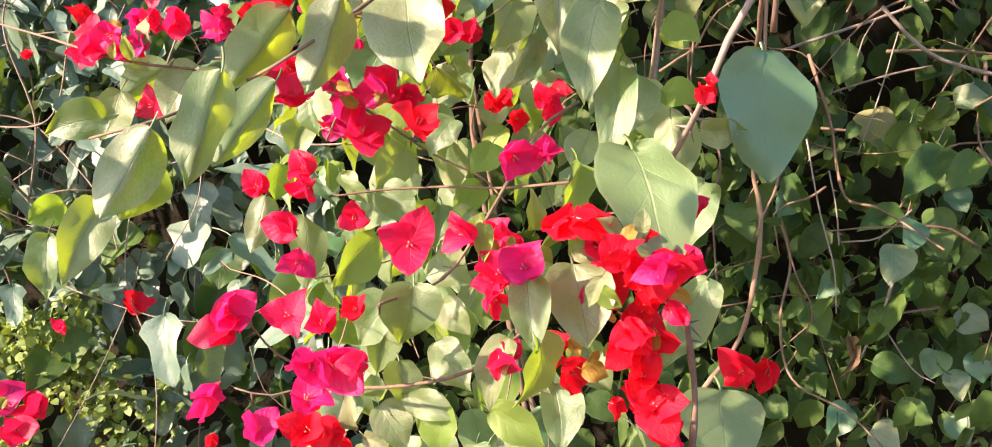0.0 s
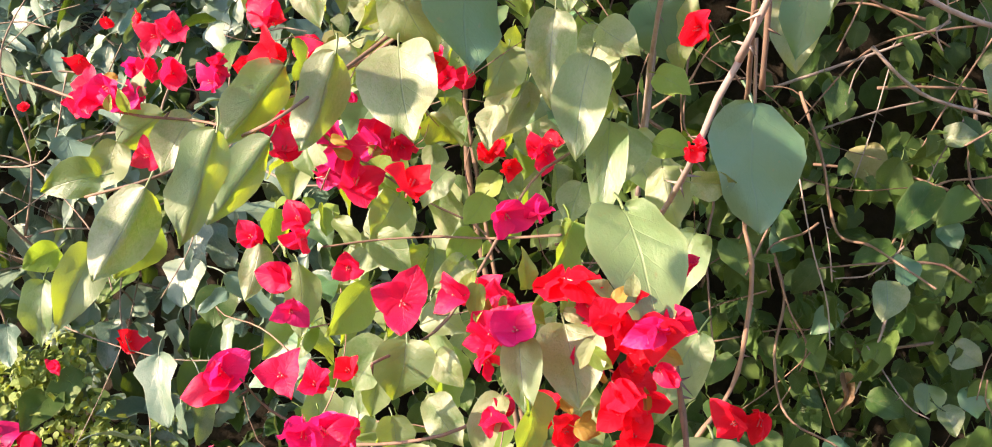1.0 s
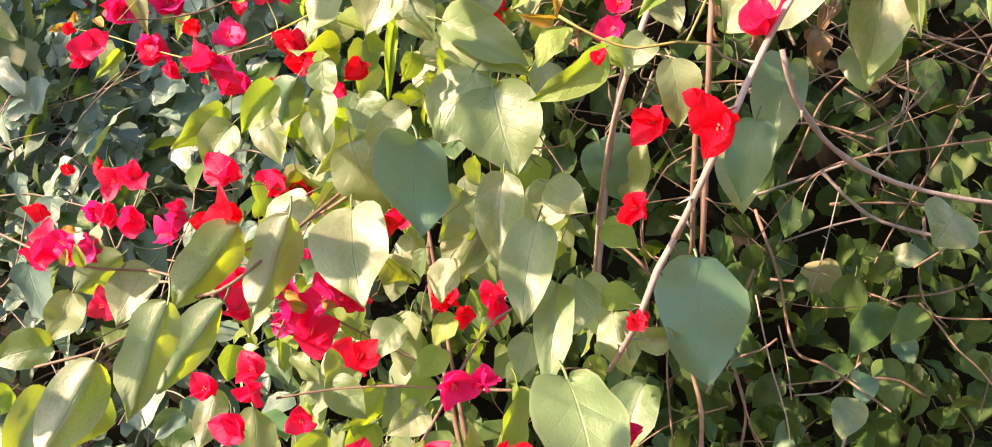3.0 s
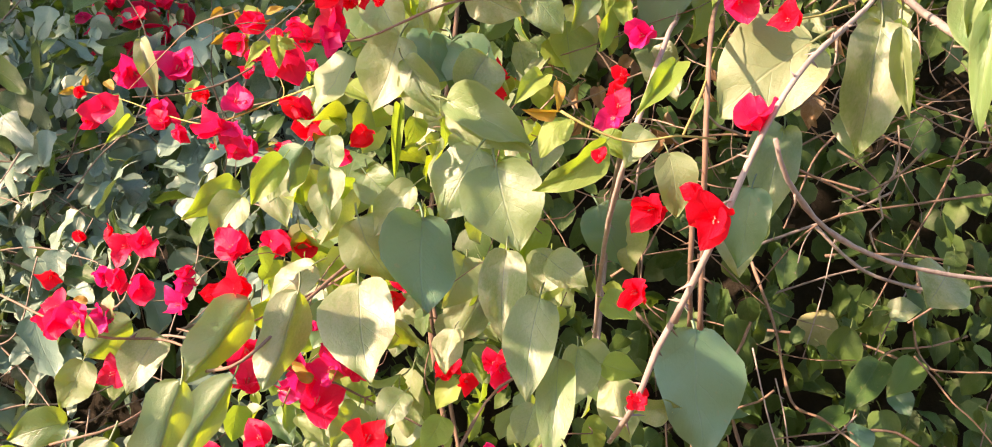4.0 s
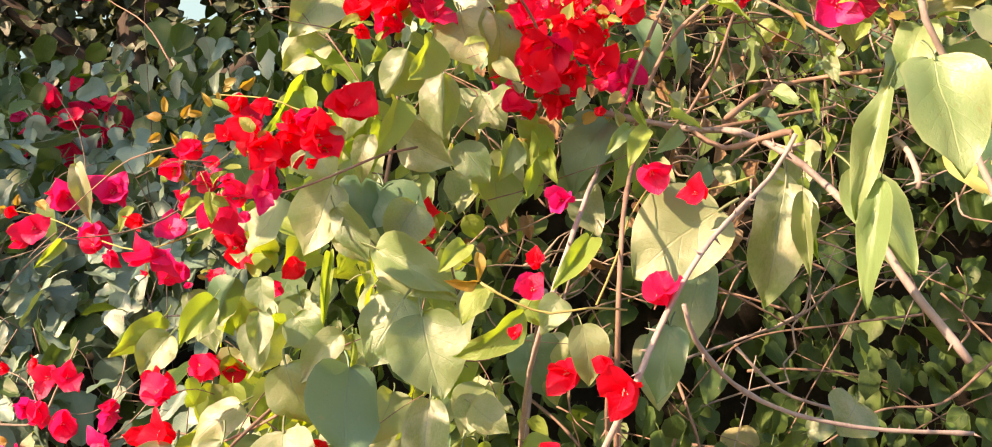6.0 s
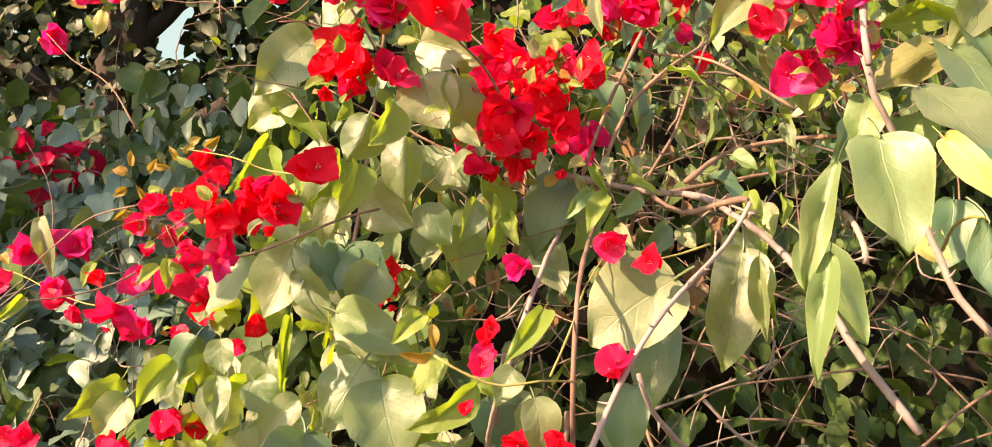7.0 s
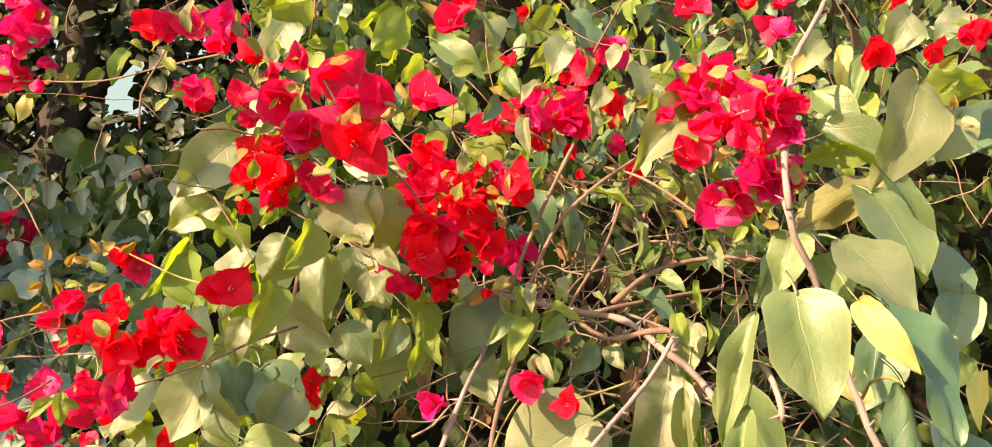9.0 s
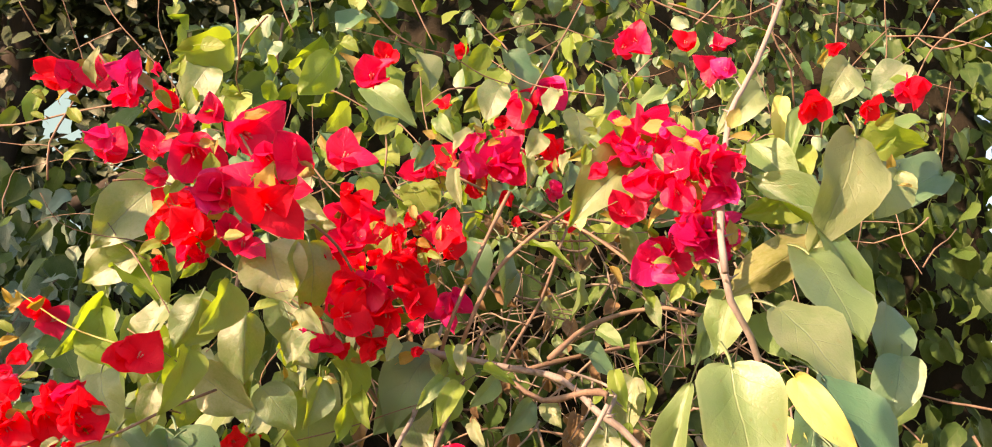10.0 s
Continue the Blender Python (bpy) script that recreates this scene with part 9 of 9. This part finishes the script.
leaf((-0.67, 1.647, 1.564), (-0.681, 1.633, 1.499), (0.25, -1.05, 0.18), 0.062, 0.25, 0.05, "lobed", "lobed", parent=hedge)
leaf((-0.693, 1.722, 1.812), (-0.729, 1.708, 1.762), (-0.07, -1.02, 0.18), 0.074, 0.35, 0.35, "lobed", "lobed", parent=hedge)
leaf((-0.622, 1.722, 1.766), (-0.648, 1.707, 1.717), (0.26, -1.03, 0.03), 0.061, 0.1, 0.35, "lobed", "lobed", parent=hedge)
leaf((0.541, 1.458, 1.028), (0.543, 1.432, 0.987), (-0.22, -0.99, 0.13), 0.025, 0.85, 0.7, "dry", "heart", parent=hedge)
leaf((0.547, 1.456, 1.006), (0.529, 1.431, 0.977), (0.07, -0.99, 0.14), 0.020, 0.85, 0.7, "dry", "heart", parent=hedge)
leaf((-0.675, 2.023, 1.954), (-0.674, 2.022, 1.828), (0.18, -1.04, -0.01), 0.035, 0.25, 0.35, "ivy", "heart", parent=hedge)
leaf((-0.567, 2.063, 2.253), (-0.516, 2.047, 2.183), (-0.25, -1, 0.07), 0.070, 0.1, 0.2, "ivy", "heart", parent=hedge)
leaf((-0.508, 2.065, 2.203), (-0.465, 2.046, 2.154), (-0.29, -0.98, -0.03), 0.061, 0.35, 0.05, "ivy", "heart", parent=hedge)
leaf((-0.492, 1.988, 2.043), (-0.505, 1.976, 1.991), (0.06, -1.01, -0.12), 0.058, 0.35, 0.2, "ivy", "heart", parent=hedge)
leaf((-0.603, 1.99, 2.104), (-0.622, 1.979, 2.051), (-0.28, -1, 0.06), 0.063, 0.25, 0.05, "ivy", "heart", parent=hedge)
leaf((-0.69, 1.978, 1.623), (-0.706, 1.969, 1.558), (0.2, -1.04, 0.02), 0.077, 0.25, 0.2, "lobed", "lobed", parent=hedge)

# ---- unseen overhanging branch added beside the viewer to dapple the climber with shade ----
shade_branch = branch("unseen leafy branch added beside the path to cast dappled shade", "bark_brown", [
    ([(-0.95, 0.1, -0.03), (-0.85, 0.18, 0.7), (-0.526, 0.458, 1.35), (-0.406, 0.478, 1.55), (-0.397, 0.498, 1.737), (-0.357, 0.554, 1.918), (-0.261, 0.491, 1.993), (-0.164, 0.428, 2.009)], 0.009, 0.004),
    ([(-0.398, 0.495, 1.71), (-0.364, 0.519, 1.723), (-0.329, 0.543, 1.696)], 0.0018, 0.001),
    ([(-0.404, 0.484, 1.603), (-0.371, 0.524, 1.622), (-0.338, 0.563, 1.601)], 0.0018, 0.001),
    ([(-0.405, 0.481, 1.577), (-0.387, 0.531, 1.585), (-0.37, 0.581, 1.553)], 0.0018, 0.001),
    ([(-0.405, 0.481, 1.577), (-0.407, 0.549, 1.589), (-0.409, 0.617, 1.562)], 0.0018, 0.001),
    ([(-0.424, 0.475, 1.522), (-0.43, 0.504, 1.533), (-0.436, 0.533, 1.505)], 0.0018, 0.001),
    ([(-0.475, 0.467, 1.436), (-0.485, 0.481, 1.468), (-0.495, 0.494, 1.461)], 0.0018, 0.001),
    ([(-0.401, 0.49, 1.657), (-0.373, 0.489, 1.673), (-0.345, 0.488, 1.65)], 0.0018, 0.001),
    ([(-0.397, 0.498, 1.737), (-0.374, 0.504, 1.752), (-0.352, 0.509, 1.728)], 0.0018, 0.001),
    ([(-0.397, 0.498, 1.737), (-0.37, 0.494, 1.755), (-0.344, 0.491, 1.734)], 0.0018, 0.001),
    ([(-0.406, 0.478, 1.55), (-0.332, 0.431, 1.572), (-0.257, 0.384, 1.554)], 0.0018, 0.001),
    ([(-0.424, 0.475, 1.522), (-0.358, 0.446, 1.512), (-0.292, 0.418, 1.463)], 0.0018, 0.001),
    ([(-0.362, 0.546, 1.892), (-0.36, 0.604, 1.901), (-0.358, 0.661, 1.869)], 0.0018, 0.001),
    ([(-0.391, 0.506, 1.763), (-0.375, 0.557, 1.765), (-0.36, 0.607, 1.728)], 0.0018, 0.001),
    ([(-0.329, 0.536, 1.94), (-0.311, 0.565, 1.952), (-0.292, 0.595, 1.925)], 0.0018, 0.001),
    ([(-0.401, 0.49, 1.657), (-0.366, 0.516, 1.67), (-0.332, 0.543, 1.642)], 0.0018, 0.001),
    ([(-0.357, 0.554, 1.918), (-0.37, 0.591, 1.934), (-0.384, 0.627, 1.91)], 0.0018, 0.001),
    ([(-0.374, 0.53, 1.84), (-0.369, 0.537, 1.852), (-0.365, 0.544, 1.824)], 0.0018, 0.001),
    ([(-0.274, 0.5, 1.983), (-0.27, 0.528, 2.025), (-0.266, 0.556, 2.027)], 0.0018, 0.001),
    ([(-0.329, 0.536, 1.94), (-0.313, 0.589, 1.988), (-0.297, 0.642, 1.997)], 0.0018, 0.001),
    ([(-0.178, 0.437, 2.006), (-0.172, 0.442, 1.998), (-0.165, 0.446, 1.95)], 0.0018, 0.001),
    ([(-0.164, 0.428, 2.009), (-0.142, 0.467, 2.034), (-0.12, 0.506, 2.019)], 0.0018, 0.001),
    ([(-0.261, 0.491, 1.993), (-0.247, 0.549, 2.055), (-0.233, 0.607, 2.076)], 0.0018, 0.001),
    ([(-0.362, 0.546, 1.892), (-0.363, 0.57, 1.902), (-0.364, 0.594, 1.872)], 0.0018, 0.001),
    ([(-0.164, 0.428, 2.009), (-0.031, 0.35, 2), (0.103, 0.271, 1.951)], 0.0018, 0.001),
    ([(-0.247, 0.482, 1.996), (-0.234, 0.5, 2.026), (-0.222, 0.518, 2.016)], 0.0018, 0.001),
    ([(-0.247, 0.482, 1.996), (-0.215, 0.525, 2.023), (-0.184, 0.568, 2.011)], 0.0018, 0.001),
    ([(-0.357, 0.554, 1.918), (-0.355, 0.665, 2.016), (-0.354, 0.775, 2.074)], 0.0018, 0.001),
    ([(-0.261, 0.491, 1.993), (-0.256, 0.535, 2.039), (-0.251, 0.579, 2.044)], 0.0018, 0.001),
    ([(-0.316, 0.527, 1.95), (-0.299, 0.58, 1.996), (-0.282, 0.633, 2.002)], 0.0018, 0.001),
    ([(-0.406, 0.478, 1.55), (-0.371, 0.505, 1.563), (-0.337, 0.533, 1.535)], 0.0018, 0.001),
    ([(-0.406, 0.478, 1.55), (-0.35, 0.46, 1.55), (-0.294, 0.441, 1.51)], 0.0018, 0.001),
    ([(-0.357, 0.554, 1.918), (-0.35, 0.625, 1.943), (-0.344, 0.696, 1.928)], 0.0018, 0.001),
    ([(-0.362, 0.546, 1.892), (-0.389, 0.597, 1.899), (-0.416, 0.647, 1.865)], 0.0018, 0.001),
    ([(-0.343, 0.545, 1.929), (-0.329, 0.59, 1.97), (-0.315, 0.634, 1.971)], 0.0018, 0.001),
    ([(-0.362, 0.546, 1.892), (-0.354, 0.564, 1.904), (-0.345, 0.582, 1.876)], 0.0018, 0.001),
    ([(-0.274, 0.5, 1.983), (-0.258, 0.549, 2.028), (-0.241, 0.597, 2.034)], 0.0018, 0.001),
    ([(-0.329, 0.536, 1.94), (-0.321, 0.558, 1.968), (-0.313, 0.579, 1.956)], 0.0018, 0.001),
    ([(-0.38, 0.522, 1.814), (-0.362, 0.532, 1.833), (-0.344, 0.541, 1.811)], 0.0018, 0.001),
    ([(-0.343, 0.545, 1.929), (-0.333, 0.535, 1.935), (-0.323, 0.524, 1.902)], 0.0018, 0.001),
    ([(-0.401, 0.49, 1.657), (-0.383, 0.505, 1.678), (-0.364, 0.521, 1.66)], 0.0018, 0.001),
], 0)
leaf((-0.329, 0.543, 1.696), (-0.363, 0.554, 1.655), (-0.87, -0.11, 0.48), 0.048, 0.15, 0.1, parent=shade_branch)
leaf((-0.338, 0.563, 1.601), (-0.367, 0.59, 1.582), (-0.77, -0.61, 0.19), 0.039, 0.15, 0.1, parent=shade_branch)
leaf((-0.37, 0.581, 1.553), (-0.367, 0.61, 1.585), (-0.14, 0.20, 0.97), 0.039, 0.15, 0.1, parent=shade_branch)
leaf((-0.409, 0.617, 1.562), (-0.421, 0.601, 1.528), (-0.60, -0.57, 0.57), 0.035, 0.15, 0.1, parent=shade_branch)
leaf((-0.436, 0.533, 1.505), (-0.427, 0.503, 1.489), (-0.80, 0.41, 0.44), 0.031, 0.15, 0.1, parent=shade_branch)
leaf((-0.495, 0.494, 1.461), (-0.501, 0.523, 1.479), (-0.60, -0.70, 0.38), 0.031, 0.15, 0.1, parent=shade_branch)
leaf((-0.345, 0.488, 1.65), (-0.343, 0.462, 1.627), (-0.17, -0.73, 0.67), 0.031, 0.15, 0.1, parent=shade_branch)
leaf((-0.352, 0.509, 1.728), (-0.363, 0.5, 1.702), (-0.69, -0.59, -0.42), 0.027, 0.15, 0.1, parent=shade_branch)
leaf((-0.344, 0.491, 1.734), (-0.334, 0.421, 1.683), (-0.60, -0.80, -0.01), 0.078, 0.15, 0.1, parent=shade_branch)
leaf((-0.257, 0.384, 1.554), (-0.269, 0.379, 1.531), (-0.80, -0.57, 0.18), 0.023, 0.15, 0.1, parent=shade_branch)
leaf((-0.292, 0.418, 1.463), (-0.294, 0.391, 1.435), (-0.52, -0.36, 0.77), 0.035, 0.15, 0.1, parent=shade_branch)
leaf((-0.358, 0.661, 1.869), (-0.393, 0.71, 1.861), (-0.44, -0.20, 0.88), 0.055, 0.15, 0.1, parent=shade_branch)
leaf((-0.36, 0.607, 1.728), (-0.377, 0.582, 1.676), (-0.48, -0.13, 0.87), 0.055, 0.15, 0.1, parent=shade_branch)
leaf((-0.292, 0.595, 1.925), (-0.332, 0.589, 1.858), (-0.39, -0.84, 0.37), 0.070, 0.15, 0.1, parent=shade_branch)
leaf((-0.332, 0.543, 1.642), (-0.347, 0.563, 1.636), (-0.72, -0.58, -0.37), 0.023, 0.15, 0.1, parent=shade_branch)
leaf((-0.384, 0.627, 1.91), (-0.382, 0.585, 1.872), (-0.84, -0.36, 0.41), 0.051, 0.15, 0.1, parent=shade_branch)
leaf((-0.365, 0.544, 1.824), (-0.352, 0.547, 1.846), (-0.77, -0.47, 0.42), 0.023, 0.15, 0.1, parent=shade_branch)
leaf((-0.266, 0.556, 2.027), (-0.296, 0.598, 2.022), (-0.77, -0.26, 0.59), 0.047, 0.15, 0.1, parent=shade_branch)
leaf((-0.297, 0.642, 1.997), (-0.327, 0.652, 1.96), (0.21, -0.63, 0.75), 0.043, 0.15, 0.1, parent=shade_branch)
leaf((-0.165, 0.446, 1.95), (-0.194, 0.475, 1.933), (0.07, -0.92, 0.39), 0.039, 0.15, 0.1, parent=shade_branch)
leaf((-0.12, 0.506, 2.019), (-0.127, 0.488, 1.99), (-0.58, -0.81, -0.02), 0.031, 0.15, 0.1, parent=shade_branch)
leaf((-0.233, 0.607, 2.076), (-0.268, 0.632, 2.047), (-0.36, -0.79, 0.50), 0.047, 0.15, 0.1, parent=shade_branch)
leaf((-0.364, 0.594, 1.872), (-0.359, 0.627, 1.912), (-0.93, -0.34, 0.09), 0.047, 0.15, 0.1, parent=shade_branch)
leaf((0.103, 0.271, 1.951), (0.085, 0.26, 1.913), (-0.77, -0.42, 0.48), 0.039, 0.15, 0.1, parent=shade_branch)
leaf((-0.222, 0.518, 2.016), (-0.194, 0.479, 2.021), (-0.98, 0.08, 0.18), 0.043, 0.15, 0.1, parent=shade_branch)
leaf((-0.184, 0.568, 2.011), (-0.18, 0.534, 1.984), (-0.73, -0.48, 0.49), 0.039, 0.15, 0.1, parent=shade_branch)
leaf((-0.354, 0.775, 2.074), (-0.369, 0.814, 2.087), (-0.70, -0.67, 0.25), 0.039, 0.15, 0.1, parent=shade_branch)
leaf((-0.251, 0.579, 2.044), (-0.288, 0.589, 1.997), (-0.75, -0.31, 0.58), 0.055, 0.15, 0.1, parent=shade_branch)
leaf((-0.282, 0.633, 2.002), (-0.315, 0.67, 1.985), (-0.47, -0.50, 0.73), 0.047, 0.15, 0.1, parent=shade_branch)
leaf((-0.337, 0.533, 1.535), (-0.321, 0.494, 1.523), (-0.85, -0.06, 0.53), 0.039, 0.15, 0.1, parent=shade_branch)
leaf((-0.294, 0.441, 1.51), (-0.318, 0.443, 1.474), (-0.75, -0.32, 0.58), 0.039, 0.15, 0.1, parent=shade_branch)
leaf((-0.344, 0.696, 1.928), (-0.363, 0.68, 1.882), (-0.51, -0.33, 0.80), 0.047, 0.15, 0.1, parent=shade_branch)
leaf((-0.416, 0.647, 1.865), (-0.444, 0.667, 1.839), (-0.66, -0.22, 0.72), 0.039, 0.15, 0.1, parent=shade_branch)
leaf((-0.315, 0.634, 1.971), (-0.333, 0.616, 1.926), (-0.98, -0.15, -0.12), 0.047, 0.15, 0.1, parent=shade_branch)
leaf((-0.345, 0.582, 1.876), (-0.373, 0.612, 1.86), (-0.84, -0.54, 0.02), 0.039, 0.15, 0.1, parent=shade_branch)
leaf((-0.241, 0.597, 2.034), (-0.236, 0.556, 2.003), (-0.89, -0.42, 0.15), 0.047, 0.15, 0.1, parent=shade_branch)
leaf((-0.313, 0.579, 1.956), (-0.338, 0.581, 1.92), (-0.50, -0.34, 0.80), 0.039, 0.15, 0.1, parent=shade_branch)
leaf((-0.344, 0.541, 1.811), (-0.37, 0.547, 1.776), (-0.96, -0.02, 0.28), 0.039, 0.15, 0.1, parent=shade_branch)
leaf((-0.323, 0.524, 1.902), (-0.35, 0.557, 1.891), (-0.74, -0.08, 0.66), 0.039, 0.15, 0.1, parent=shade_branch)
leaf((-0.364, 0.521, 1.66), (-0.353, 0.487, 1.645), (-0.84, -0.50, 0.22), 0.035, 0.15, 0.1, parent=shade_branch)
